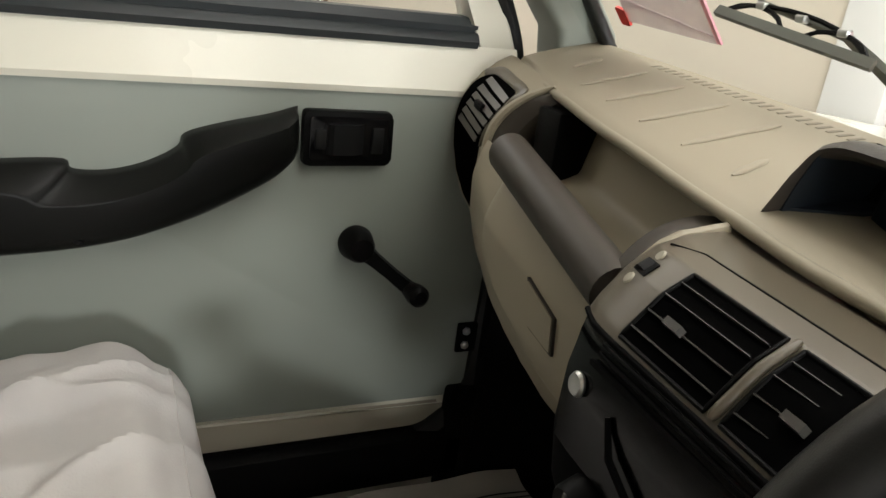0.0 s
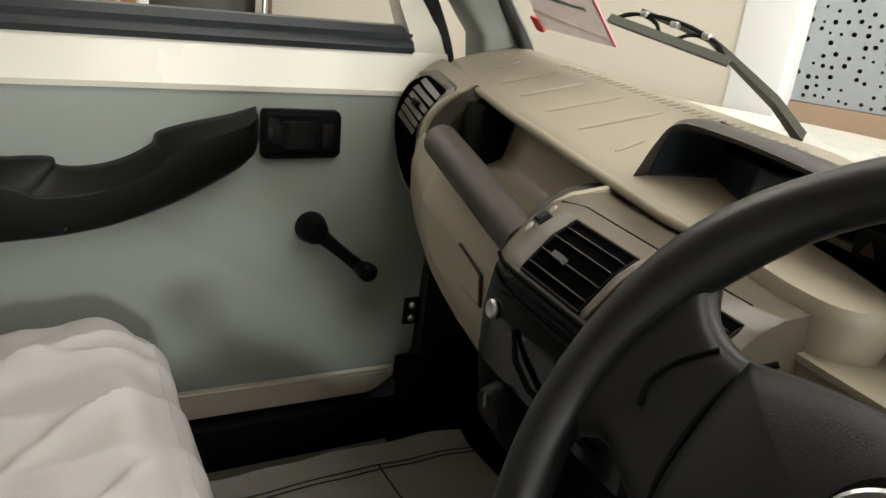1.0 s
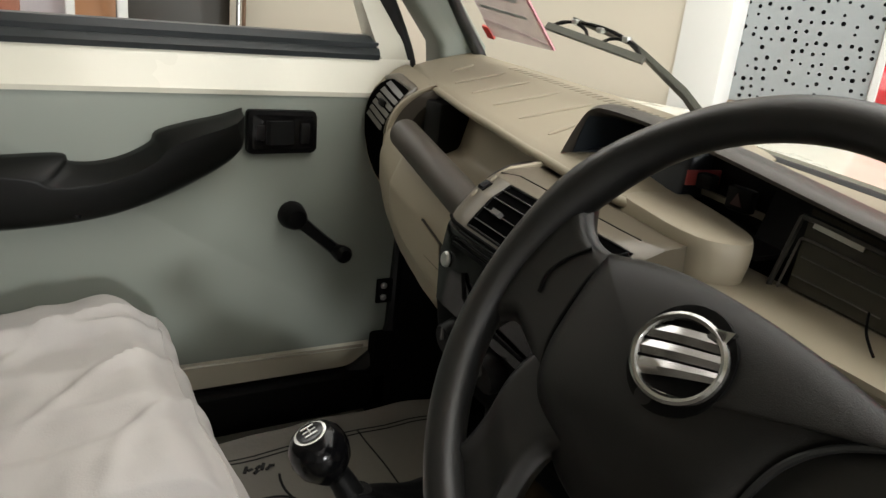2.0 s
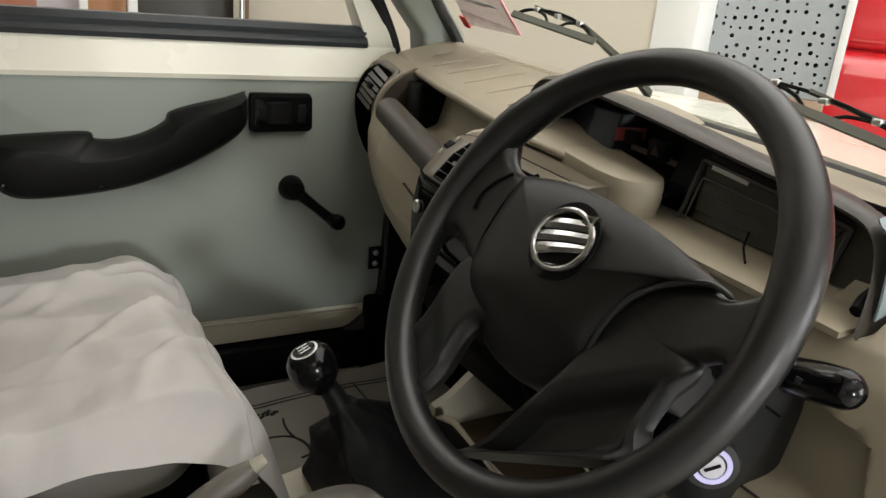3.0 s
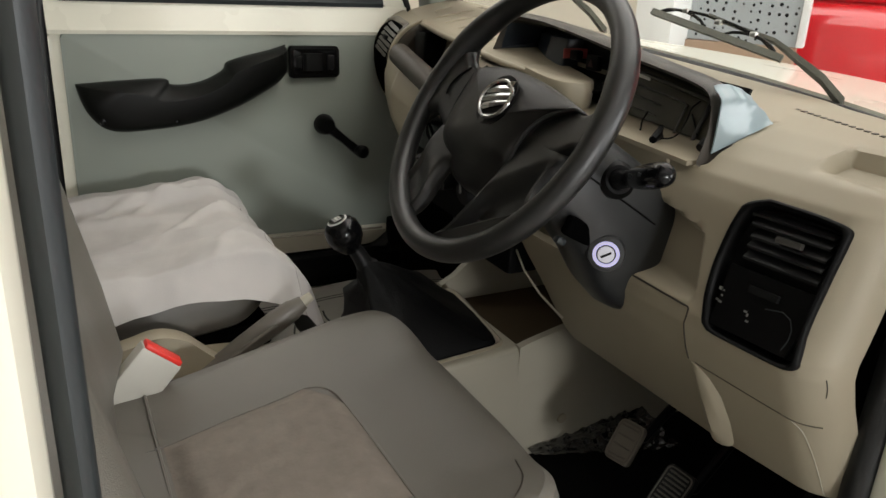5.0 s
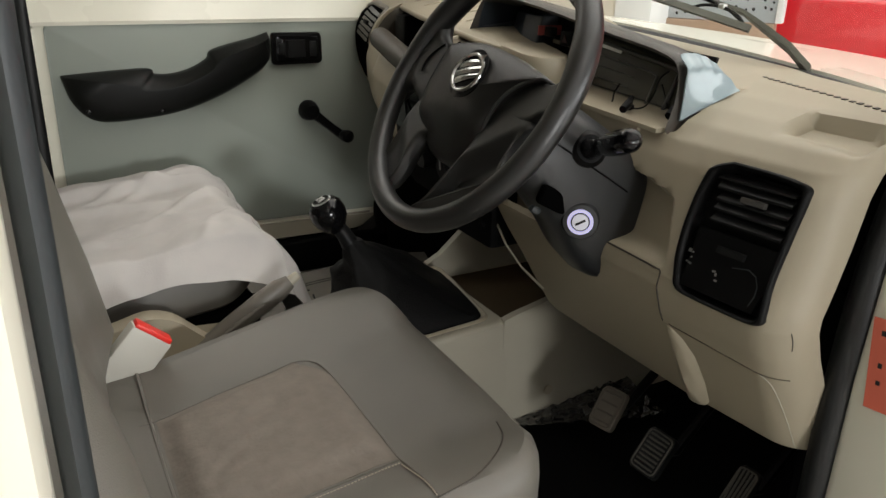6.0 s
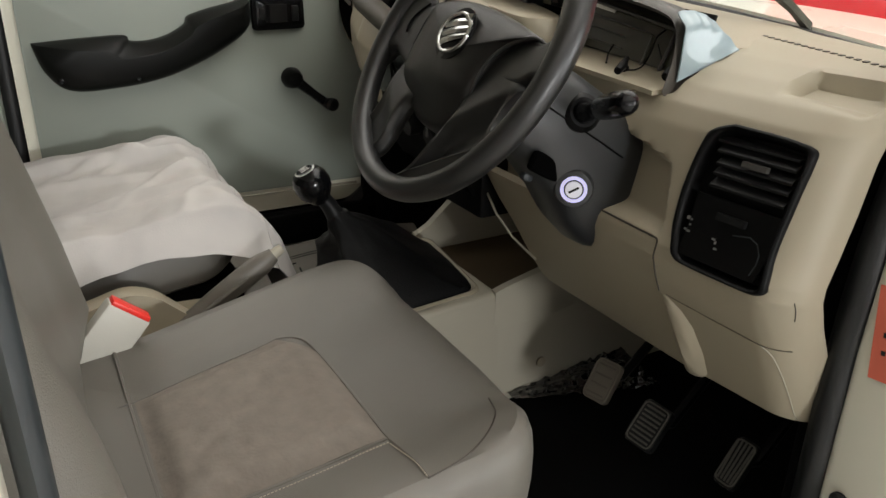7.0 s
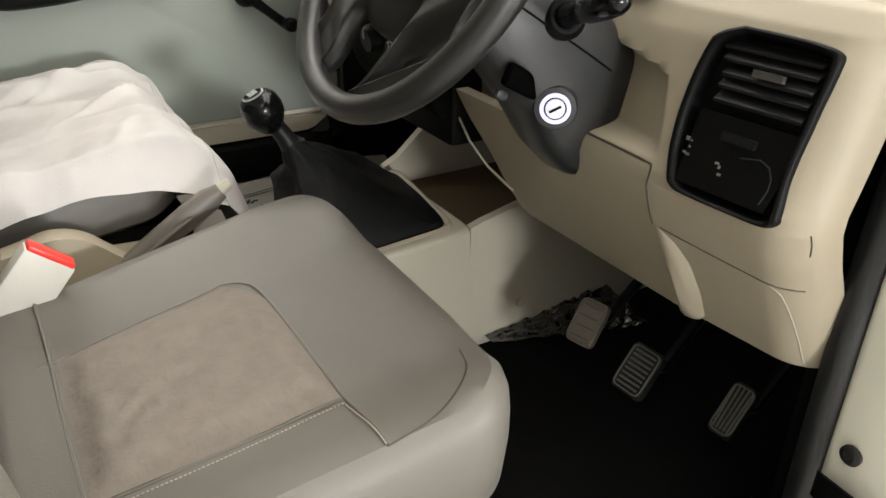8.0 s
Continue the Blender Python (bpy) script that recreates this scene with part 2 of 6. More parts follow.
def xz(y0, sign=1):
    """Maps an outline in x and z onto a plane across y; w is measured towards the cabin."""
    return lambda u, v, w: (u, y0 - sign * w, v)


# ---- showroom ----
setting("ground", box((1.0, 0, -0.05), (14, 12, 0.1)), FLOOR_TILE, "pale polished tile floor of a car showroom", "floor")
setting("ceiling", box((1.0, 0, 3.3), (14, 12, 0.1)), CEILING, "plain white showroom ceiling", "ceiling")
setting("wall_south", box((1.0, -5.95, 1.65), (14, 0.1, 3.2)), WHITE_PAINT, "plain white showroom wall behind the car", "wall")
setting("wall_north", box((1.0, 5.95, 1.65), (14, 0.1, 3.2)), WALL_BEIGE, "plain beige showroom wall", "wall")
setting("wall_west", box((-5.95, 0, 1.65), (0.1, 11.8, 3.2)), WHITE_PAINT, "plain white showroom wall", "wall")
setting("wall_east", box((7.95, 0, 1.65), (0.1, 11.8, 3.2)), WHITE_PAINT, "plain white showroom wall", "wall")


def facing(at, turn_deg):
    return Matrix.Translation(at) @ Matrix.Rotation(radians(turn_deg), 4, "Z")


# partition: beige wall that ends in a white column, seen through the windscreen
PARTITION = facing((1.66, 1.04, 0), 118)
bm = box((0.95, 0.06, 1.6), (1.78, 0.1, 3.2))
bmesh.ops.transform(bm, matrix=PARTITION, verts=bm.verts)
setting("wall_partition", bm, WALL_BEIGE, "smooth beige partition wall beside the column", "wall")
bm = box((0, 0.02, 1.6), (0.13, 0.2, 3.2), 0.004)
bmesh.ops.transform(bm, matrix=PARTITION, verts=bm.verts)
setting("column", bm, WHITE_PAINT, "square white painted column at the partition's end", "column")


def perforated_panel():
    at = facing((1.745, 1.03, 0), -58)
    t = thing("perforated_panel", at.translation, "grey perforated metal display panel with black holes over a brown base", "display panel")
    cell, rng = 0.029, random.Random(4)
    bm = bmesh.new()
    cols, rows = 13, 46
    for i in range(cols):
        for j in range(rows):
            cx, cz = (i + 0.5) * cell, 1.195 + (j + 0.5) * cell
            q = [(cx - cell / 2, cz - cell / 2), (cx + cell / 2, cz - cell / 2), (cx + cell / 2, cz + cell / 2), (cx - cell / 2, cz + cell / 2)]
            if rng.random() < 0.20:
                bm.faces.new([bm.verts.new((x, 0, z)) for x, z in q])
                continue
            r = rng.uniform(0.004, 0.007)
            hx, hz = cx + rng.uniform(-1, 1) * 0.006, cz + rng.uniform(-1, 1) * 0.006
            outer = [bm.verts.new((x, 0, z)) for x, z in q]
            inner = [bm.verts.new((hx + r * math.cos(a), 0, hz + r * math.sin(a))) for a in (math.pi * (1.25 + k / 6) for k in range(12))]
            for s in range(4):
                bm.faces.new((outer[s], outer[(s + 1) % 4], inner[(3 * s + 3) % 12], inner[3 * s + 2], inner[3 * s + 1], inner[3 * s]))
            back = [bm.verts.new((v.co.x, 0.006, v.co.z)) for v in inner]
            for k in range(12):
                bm.faces.new((inner[k], inner[(k + 1) % 12], back[(k + 1) % 12], back[k]))
    bmesh.ops.transform(bm, matrix=at, verts=bm.verts)
    part("perforated_sheet", bm, PANEL_GREY, t)
    bm = box((cols * cell / 2, 0.03, 1.195 + rows * cell / 2), (cols * cell, 0.02, rows * cell))
    bmesh.ops.transform(bm, matrix=at, verts=bm.verts)
    part("backing", bm, HOLE_BLACK, t)
    bm = box((cols * cell / 2, 0.03, 0.5965), (cols * cell, 0.09, 1.193), 0.003)
    bmesh.ops.transform(bm, matrix=at, verts=bm.verts)
    part("base", bm, WOOD_PALE, t, "brown laminate base board")
    bm = box((cols * cell + 0.012, 0.02, 1.195 + rows * cell / 2), (0.022, 0.06, rows * cell), 0.002)
    bmesh.ops.transform(bm, matrix=at, verts=bm.verts)
    part("edge_profile", bm, WHITE_PAINT, t)


perforated_panel()


def red_car():
    at = facing((2.30, 0.72, 0), -58)
    t = thing("red_car", at.translation, "glossy red parked car on the showroom floor", "car")
    side = rounded([(0.0, 0.42), (-0.05, 0.75), (-0.06, 1.02), (0.0, 1.3), (0.09, 1.34), (0.85, 1.36), (0.95, 1.0), (0.9, 0.42)], 0.05, 4)
    bm = loft([[(x, y, z) for y, z in side] for x in (-0.75, -0.25, 0.2, 0.7, 1.2, 1.9, 2.6)])
    bmesh.ops.transform(bm, matrix=at, verts=bm.verts)
    body = part("body", bm, RED_PAINT, t)
    top = rounded([(0.10, 1.34), (0.22, 1.86), (0.30, 1.92), (0.70, 1.92), (0.83, 1.34)], 0.05, 4)
    bm = loft([[(x, y, z) for y, z in top] for x in (-0.6, 0.5, 1.2, 2.5)])
    bmesh.ops.transform(bm, matrix=at, verts=bm.verts)
    part("cabin", bm, RED_PAINT, t)
    for k, x in enumerate((0.62, 1.55)):
        bm = box((x, -0.046, 0.93), (0.006, 0.02, 0.72))
        bmesh.ops.transform(bm, matrix=at, verts=bm.verts)
        part("door_gap", bm, BLACK, body)
        bm = tube([(x - 0.22, -0.055, 1.12), (x - 0.2, -0.085, 1.125), (x - 0.06, -0.085, 1.125), (x - 0.04, -0.055, 1.12)], 0.012, 8)
        bmesh.ops.transform(bm, matrix=at, verts=bm.verts)
        part("door_handle", bm, RED_PAINT, body)
        bm = prism(rounded([(x - 0.62, 1.42), (x + 0.22, 1.42), (x + 0.22, 1.84), (x - 0.5, 1.84)], 0.04), lambda u, v, w: (u, 0.10 + (v - 1.34) * 0.23 - w, v), 0.0, 0.01)
        bmesh.ops.transform(bm, matrix=at, verts=bm.verts)
        part("side_window", bm, GLOSS_BLACK, t)
    for x in (0.1, 2.1):
        bm = lathe([(0.30, 0.0), (0.33, 0.03), (0.33, 0.17), (0.30, 0.2)], (x, 0.16, 0.33), (0, -1, 0), 28)
        bmesh.ops.transform(bm, matrix=at, verts=bm.verts)
        wheel = part("wheel", bm, RUBBER, t)
        bm = lathe([(0.19, 0.0), (0.2, 0.012), (0.05, 0.02), (0.0, 0.02)], (x, -0.04, 0.33), (0, -1, 0), 24)
        bmesh.ops.transform(bm, matrix=at, verts=bm.verts)
        part("rim", bm, STEEL, wheel)


red_car()


# furniture of the showroom beyond the passenger window
def display_box(at, size, mat, label):
    x, y, z = at
    sx, sy, sz = size
    t = thing("display_cabinet", at, label, "cabinet")
    part("body", box((x, y, z + 0.08 + (sz - 0.11) / 2), (sx, sy, sz - 0.11), 0.004), mat, t)
    part("top", box((x, y, z + sz - 0.015), (sx + 0.02, sy + 0.02, 0.03), 0.005), mat, t)
    part("plinth", box((x, y, z + 0.04), (sx - 0.04, sy - 0.04, 0.08), 0.002), BLACK, t)


display_box((-0.15, 2.62, 0), (0.22, 0.3, 1.42), material("red_brown_wood", (0.30, 0.10, 0.05), 0.4, var=0.2), "tall red-brown wooden display cabinet")
display_box((0.195, 2.64, 0), (0.14, 0.25, 1.40), WOOD, "tall orange-brown wooden display cabinet")
display_box((0.82, 2.66, 0), (0.18, 0.25, 1.42), material("dull_brown_laminate", (0.17, 0.098, 0.055), 0.6, var=0.2, scale=9), "tall dull brown laminate display cabinet")
display_box((0.505, 2.70, 0), (0.42, 0.06, 1.46), material("dark_grey_brown_board", (0.042, 0.038, 0.032), 0.4, var=0.3, scale=4), "dark grey-brown standing display board")
display_box((1.25, 2.62, 0), (0.17, 0.06, 1.45), material("dark_green_grey_board", (0.10, 0.12, 0.11), 0.4), "dark green-grey standing display board")


def glass_table(at):
    x, y, z = at
    t = thing("glass_table", at, "round dark smoked-glass table on crossed steel legs", "table")
    part("tabletop", lathe([(0.24, 0), (0.25, 0.006), (0.24, 0.012)], (x, y, z + 1.155), (0, 0, 1), 32), material("smoked_glass_top", (0.05, 0.06, 0.055), 0.12), t)
    for k in range(4):
        a = math.pi * (k / 2 + 0.25)
        dx, dy = 0.18 * math.cos(a), 0.18 * math.sin(a)
        part("leg", tube([(x + dx, y + dy, z), (x - dx * 0.5, y - dy * 0.5, z + 1.155)], 0.012, 8), CHROME, t)


glass_table((0.48, 2.46, 0))


def high_chair(at, turn, mat, label):
    """A bucket chair on four splayed tube legs."""
    m = facing(at, turn)
    t = thing("high_chair", at, label, "chair", group="high chairs in the showroom")
    rings = []
    for h, r, back in ((0.0, 0.05, 0.0), (0.01, 0.15, 0.0), (0.05, 0.19, 0.02), (0.14, 0.205, 0.05), (0.24, 0.205, 0.09)):
        rings.append([m @ Vector((r * math.cos(a), r * math.sin(a), 0.93 + h + max(0, math.sin(a)) * back * 2)) for a in (2 * math.pi * k / 28 for k in range(28))])
    inner = [[p + (m @ Vector((0, 0, 0.93)) - p) * 0.05 + Vector((0, 0, 0.006)) for p in r] for r in rings[::-1]]
    part("seat_shell", loft(rings + inner), mat, t)
    for k in range(4):
        a = math.pi * (k / 2 + 0.25)
        part("leg", tube([m @ Vector((0.10 * math.cos(a), 0.10 * math.sin(a), 0.94)), m @ Vector((0.2 * math.cos(a), 0.2 * math.sin(a), 0.0))], 0.010, 8), CHROME, t)


high_chair((0.03, 2.42, 0), 20, material("pale_lilac_plastic", (0.55, 0.53, 0.56), 0.4), "pale grey plastic bucket chair on high steel legs")
high_chair((0.98, 2.75, 0), 200, material("pale_lilac_plastic_worn", (0.50, 0.48, 0.50), 0.4), "pale grey plastic bucket chair on high steel legs")


def post(at, width, mat, label):
    x, y, z = at
    t = thing("display_stand", at, label, "display stand")
    part("upright", box((x, y, 0.9), (width, width, 1.76), 0.003), mat, t)
    part("foot", box((x, y, 0.01), (width * 4, width * 4, 0.02), 0.004), mat, t)


post((0.106, 2.42, 0), 0.028, WHITE_PAINT, "slim white upright display stand")
post((0.272, 2.42, 0), 0.032, WHITE_PAINT, "slim white upright display stand")
post((1.02, 2.45, 0), 0.05, WOOD, "square orange-brown wooden display stand")
post((0.70, 2.5, 0), 0.014, CHROME, "slim chrome upright display stand")


# ---- the car: body ----
TILT = 0.055


def zt(z, y):
    return z + TILT * y


body = thing("car_body", (0, 0, 0.45), "cream painted car body shell round the front cabin", "car body", kind="structure")
part("floor_pan", box((0.03, 0, 0.525), (1.86, 1.36, 0.05)), CARPET, body, "black carpeted floor")
part("door_sill", box((0.07, 0.712, 0.655), (0.80, 0.07, 0.10), 0.006), CARPET, body)
part("firewall", box((0.86, 0, 0.84), (0.05, 1.36, 0.62)), CARPET, body)
# Roof and rear closure, out of view, added to keep the cabin dark.
part("roof_panel", loft([[(x, y, z) for y, z in rounded([(-0.66, 1.72), (-0.6, 1.79), (0.6, 1.79), (0.66, 1.72), (0.6, 1.75), (-0.6, 1.75)], 0.02)] for x in (-0.95, 0.02)]), CREAM, body)
part("rear_closure", box((-0.95, 0, 1.12), (0.04, 1.32, 1.25)), VINYL, body, "plain grey unseen panel added to close the cabin's rear")


def bonnet_point(u, v):
    y = -0.64 + 1.28 * v
    x = 0.655 + 0.93 * u - 0.05 * (abs(y) / 0.64) ** 3 * (1 - u)
    crown = 0.02 * (1 - (y / 0.64) ** 2) - 0.05 * max(0, abs(y) - 0.56) / 0.08
    return (x, y, zt(1.25, y) + crown - 0.105 * u ** 1.15 - 0.04 * max(0, u - 0.9) / 0.1)


part("bonnet", sheet(lambda u, v: bonnet_point(0.05 + 0.95 * u, v), 18, 24, -0.012), CREAM, body, "cream painted bonnet")
for s in (1, -1):
    part("front_wing", box((1.1, s * 0.70, 0.95), (0.9, 0.10, 0.46), 0.03), CREAM, body)


def strip(pts, width, depth, mat, name, parent, label="", n=24):
    """A rubber or metal strip of flat oval section along a smooth line."""
    line = smooth_line(pts, n)
    return part(name, tube(line, width, 10, True, depth), mat, parent, label)


# passenger side: sill, kick panel, pillars
part("sill", box((0.08, 0.672, 0.655), (0.80, 0.05, 0.085), 0.012), BLACK, body, "black plastic door sill")
part("kick_panel", box((0.665, 0.655, 0.86), (0.36, 0.03, 0.66), 0.006), CARPET, body)
part("jamb_seal", loft([[(x - 0.004, 0.664, z), (x + 0.03, 0.655, z), (x + 0.03, 0.72, z), (x - 0.004, 0.72, z)] for x, z in ((0.40, 0.70), (0.462, 0.745), (0.479, 0.80), (0.482, 0.95), (0.490, 1.13), (0.497, 1.232))]), RUBBER, body, "black rubber seal of the door jamb")
part("kick_panel", box((0.52, 0.662, 0.655), (0.16, 0.03, 0.24), 0.006), CARPET, body)
part("rocker", box((0.1, 0.73, 0.60), (1.3, 0.07, 0.16), 0.02), CREAM, body)
part("rocker", box((0.1, -0.73, 0.56), (1.3, 0.07, 0.16), 0.02), CREAM, body)
part("a_pillar", loft([[(x + dx, y + dy, z) for dx, dy in rounded([(-0.05, -0.035), (0.05, -0.035), (0.05, 0.035), (-0.05, 0.035)], 0.015)] for x, y, z in ((0.60, 0.70, 1.22), (0.585, 0.70, 1.33), (0.36, 0.64, 1.56), (0.12, 0.60, 1.76))]), DOOR_GREY, body, "grey-green painted windscreen pillar")
part("a_pillar", loft([[(x + dx, y + dy, z) for dx, dy in rounded([(-0.03, -0.03), (0.04, -0.03), (0.04, 0.03), (-0.03, 0.03)], 0.012)] for x, y, z in ((0.62, -0.685, 1.16), (0.60, -0.685, 1.24), (0.40, -0.63, 1.5), (0.12, -0.6, 1.76))]), CREAM, body)
strip([(0.622, 0.652, 1.30), (0.594, 0.655, 1.34), (0.567, 0.655, 1.374), (0.40, 0.615, 1.56), (0.15, 0.585, 1.75)], 0.011, 1.0, RUBBER, "screen_seal", body, "black rubber edge of the windscreen pillar")
strip([(0.505, 0.712, 1.22), (0.482, 0.712, 1.32), (0.36, 0.68, 1.5), (0.16, 0.63, 1.72)], 0.019, 0.8, RUBBER, "weatherstrip", body, "black rubber door seal")
part("b_pillar", box((-0.40, 0.70, 1.14), (0.14, 0.06, 1.18), 0.02), DOOR_GREY, body)
part("b_pillar_trim", box((-0.375, 0.662, 1.2), (0.045, 0.02, 0.95), 0.008), DOOR_GREY, body)
strip([(-0.318, 0.70, 0.70), (-0.314, 0.70, 1.1), (-0.308, 0.70, 1.35), (-0.30, 0.66, 1.7)], 0.014, 1.2, RUBBER, "weatherstrip", body, "black rubber door seal")
part("quarter_trim", box((-0.62, 0.655, 1.02), (0.34, 0.03, 0.62), 0.015), DOOR_GREY, body)
part("belt_anchor", tube([(-0.40, 0.648, 1.195), (-0.385, 0.645, 1.195), (-0.385, 0.645, 1.155), (-0.402, 0.645, 1.15), (-0.402, 0.648, 1.19)], 0.003, 6), BLACK, body)

# driver side: opening with its seals
part("b_pillar", box((-0.42, -0.70, 1.12), (0.10, 0.08, 1.2), 0.02), CREAM, body)
strip([(-0.355, -0.668, 0.62), (-0.355, -0.668, 0.9), (-0.357, -0.668, 1.2), (-0.357, -0.66, 1.42), (-0.345, -0.62, 1.7)], 0.0125, 0.8, SEAL_GREY, "weatherstrip", body, "black rubber door seal")
part("hinge_pillar", loft([[(x + dx, y + dy, z) for dx, dy in rounded([(0.0, -0.10), (0.16, -0.10), (0.16, 0.0), (0.004, 0.0)], [0.02, 0.02, 0.01, 0.012])] for x, y, z in ((0.418, -0.682, 0.5), (0.417, -0.682, 0.76), (0.418, -0.682, 0.95), (0.428, -0.682, 1.08), (0.455, -0.68, 1.2), (0.50, -0.67, 1.32))]), CREAM, body, "cream painted door hinge pillar")
strip([(0.428, -0.668, 0.60), (0.426, -0.668, 0.8), (0.428, -0.668, 0.96), (0.44, -0.668, 1.08), (0.475, -0.664, 1.2), (0.50, -0.65, 1.3), (0.40, -0.62, 1.48)], 0.017, 0.9, RUBBER, "weatherstrip", body, "black rubber door seal")
part("seal_base", loft([[(x, -0.655, z), (x + 0.05, -0.655, z), (x + 0.05, -0.683, z), (x, -0.683, z)] for x, z in ((0.435, 0.55), (0.432, 0.8), (0.438, 0.96), (0.455, 1.1), (0.50, 1.22))]), BLACK, body)
part("sill", box((0.05, -0.675, 0.59), (0.85, 0.05, 0.07), 0.012), BLACK, body, "black plastic door sill")
part("kick_panel", box((0.62, -0.63, 0.78), (0.34, 0.02, 0.5), 0.008), CARPET, body)
part("plug", lathe([(0.0, 0.0), (0.0115, 0.0), (0.0115, 0.004), (0.006, 0.0055), (0.006, 0.003), (0.0, 0.003)], (0.4175, -0.712, 0.766), (-1, 0, 0), 18), RUBBER, body, "round black rubber plug")
part("check_strap", loft([[(0.40, -0.70, 0.70), (0.40, -0.70, 0.735), (0.404, -0.69, 0.735), (0.404, -0.69, 0.70)], [(0.40, -0.90, 0.685), (0.40, -0.90, 0.72), (0.404, -0.89, 0.72), (0.404, -0.89, 0.685)]]), BLACK, body, "black steel door check strap")

sticker = thing("warning_sticker", (0.4165, -0.722, 0.98), "orange-red paper label with small dark print on the pillar", "sticker")
ST = Matrix.Translation((0.4155, -0.722, 0.985)) @ Matrix.Rotation(radians(-90), 4, "Z") @ Matrix.Rotation(radians(-6), 4, "Y")
bm = box((0, 0, 0), (0.042, 0.0012, 0.105))
bmesh.ops.transform(bm, matrix=ST, verts=bm.verts)
part("label_sheet", bm, STICKER, sticker)
for k, (dx, dz, w, h) in enumerate(((-0.008, 0.037, 0.009, 0.008), (-0.008, 0.0, 0.008, 0.008), (-0.008, -0.02, 0.008, 0.007), (0.009, 0.012, 0.004, 0.06), (0.014, 0.004, 0.003, 0.05), (0.003, 0.02, 0.003, 0.03))):
    bm = box((dx, -0.0012, dz), (w * 0.55, 0.0008, h * 0.7))
    bmesh.ops.transform(bm, matrix=ST, verts=bm.verts)
    part("print_bar", bm, INK, sticker)

# windscreen
def screen_point(u, v):
    y = -0.66 + 1.32 * v
    bow = 0.05 * (abs(y) / 0.66) ** 2.4
    x0 = 0.668 - bow
    return (x0 - 0.47 * u, y * (1 - 0.06 * u), zt(1.275, y) + 0.46 * u - 0.02 * (abs(y) / 0.66) ** 2)


screen = thing("windscreen", (0.66, 0, 1.27), "clear curved windscreen with a black rubber surround", "windscreen", kind="structure")
ob = part("pane", sheet(lambda u, v: screen_point(-0.03 + 1.03 * u, v), 12, 24, 0.004), GLASS, screen)
ob.visible_shadow = False
part("rubber_surround", loft([[Vector(screen_point(-0.03, k / 24)) + Vector(d) for d in ((-0.006, 0, -0.07), (-0.006, 0, 0.000), (-0.002, 0, 0.004), (0.004, 0, 0.004), (0.010, 0, -0.002), (0.010, 0, -0.07))] for k in range(25)]), RUBBER, screen, "black rubber seal along the foot of the glass")
part("lower_moulding", tube([Vector(screen_point(-0.045, k / 24)) + Vector((-0.03, 0, -0.008)) for k in range(25)], 0.005, 8), TAUPE, screen)


# wipers on the outside of the screen
def on_screen(u, v, lift=0.02):
    e = 1e-3
    p = Vector(screen_point(u, v))
    n = (Vector(screen_point(u + e, v)) - p).cross(Vector(screen_point(u, v + e)) - p).normalized()
    if n.x < 0:
        n = -n
    return p + n * lift


def wiper(label, root, elbow, hook, tip_a, tip_b):
    """A flat arm that narrows to its elbow, a thin rod to the hook, and a framed blade."""
    r, e, h = on_screen(*root, 0.012), on_screen(*elbow, 0.034), on_screen(*hook, 0.030)
    t = thing("windscreen_wiper", r, label, "wiper", group="windscreen wipers")
    side = (e - r).cross(Vector((0.6, 0, 0.8))).normalized()
    rings = []
    for c, w, d in ((r - Vector((0, 0, 0.010)), 0.0125, 0.012), (r.lerp(e, 0.3), 0.0095, 0.011), (r.lerp(e, 0.8), 0.007, 0.008), (e, 0.005, 0.006), (e.lerp(h, 0.5), 0.004, 0.004), (h, 0.0045, 0.004)):
        rings.append([c - side * w, c + side * w, c + side * w * 0.8 + Vector((0.3, 0, 0.9)) * d, c - side * w * 0.8 + Vector((0.3, 0, 0.9)) * d])
    part("arm", loft(rings), WIPER_GREY, t, "grey-green metal wiper arm")
    part("pivot", lathe([(0.0, 0), (0.014, 0), (0.014, 0.010), (0.008, 0.014), (0.0, 0.014)], r - Vector((0, 0, 0.026)), (0, 0, 1), 16), BLACK, t)
    a, b = on_screen(*tip_a, 0.004), on_screen(*tip_b, 0.004)
    up = Vector((0.55, 0, 0.83))
    along_blade = (b - a).normalized()
    w = along_blade.cross(up).normalized() * 0.0035
    blade = part("blade", loft([[c - w, c + w, c + w * 0.8 + up * 0.011, c - w * 0.8 + up * 0.011] for c in (a.lerp(b, k / 8) for k in range(9))]), WIPER_GREY, t, "grey rubber wiper blade")
    for f0, f1, lift in ((0.06, 0.94, 0.020), (0.06, 0.42, 0.013), (0.58, 0.94, 0.013)):
        line = [a.lerp(b, f0 + (f1 - f0) * k / 8) + up * (0.011 + lift * math.sin(math.pi * k / 8) ** 0.6) for k in range(9)]
        part("bracket", tube(line, 0.0026, 6), BLACK, blade)
    for f in (0.24, 0.5, 0.76):
        part("clip", box(a.lerp(b, f) + up * 0.026, (0.010, 0.012, 0.008), 0.002), STEEL, blade)


WIPER_GREY = material("grey_green_wiper", (0.085, 0.086, 0.068), 0.5)
wiper("dark grey-green windscreen wiper at rest on the glass", (0.0, 0.625), (0.148, 0.714), (0.196, 0.785), (0.198, 0.812), (0.150, 0.675))
wiper("dark grey-green windscreen wiper at rest on the glass", (-0.035, 0.222), (0.060, 0.312), (0.112, 0.399), (0.128, 0.480), (0.062, 0.283))

# document sleeve hanging behind the glass
sleeve = thing("document_sleeve", (0.56, 0.44, 1.34), "clear plastic sleeve with a red edge and a printed sheet", "document sleeve")


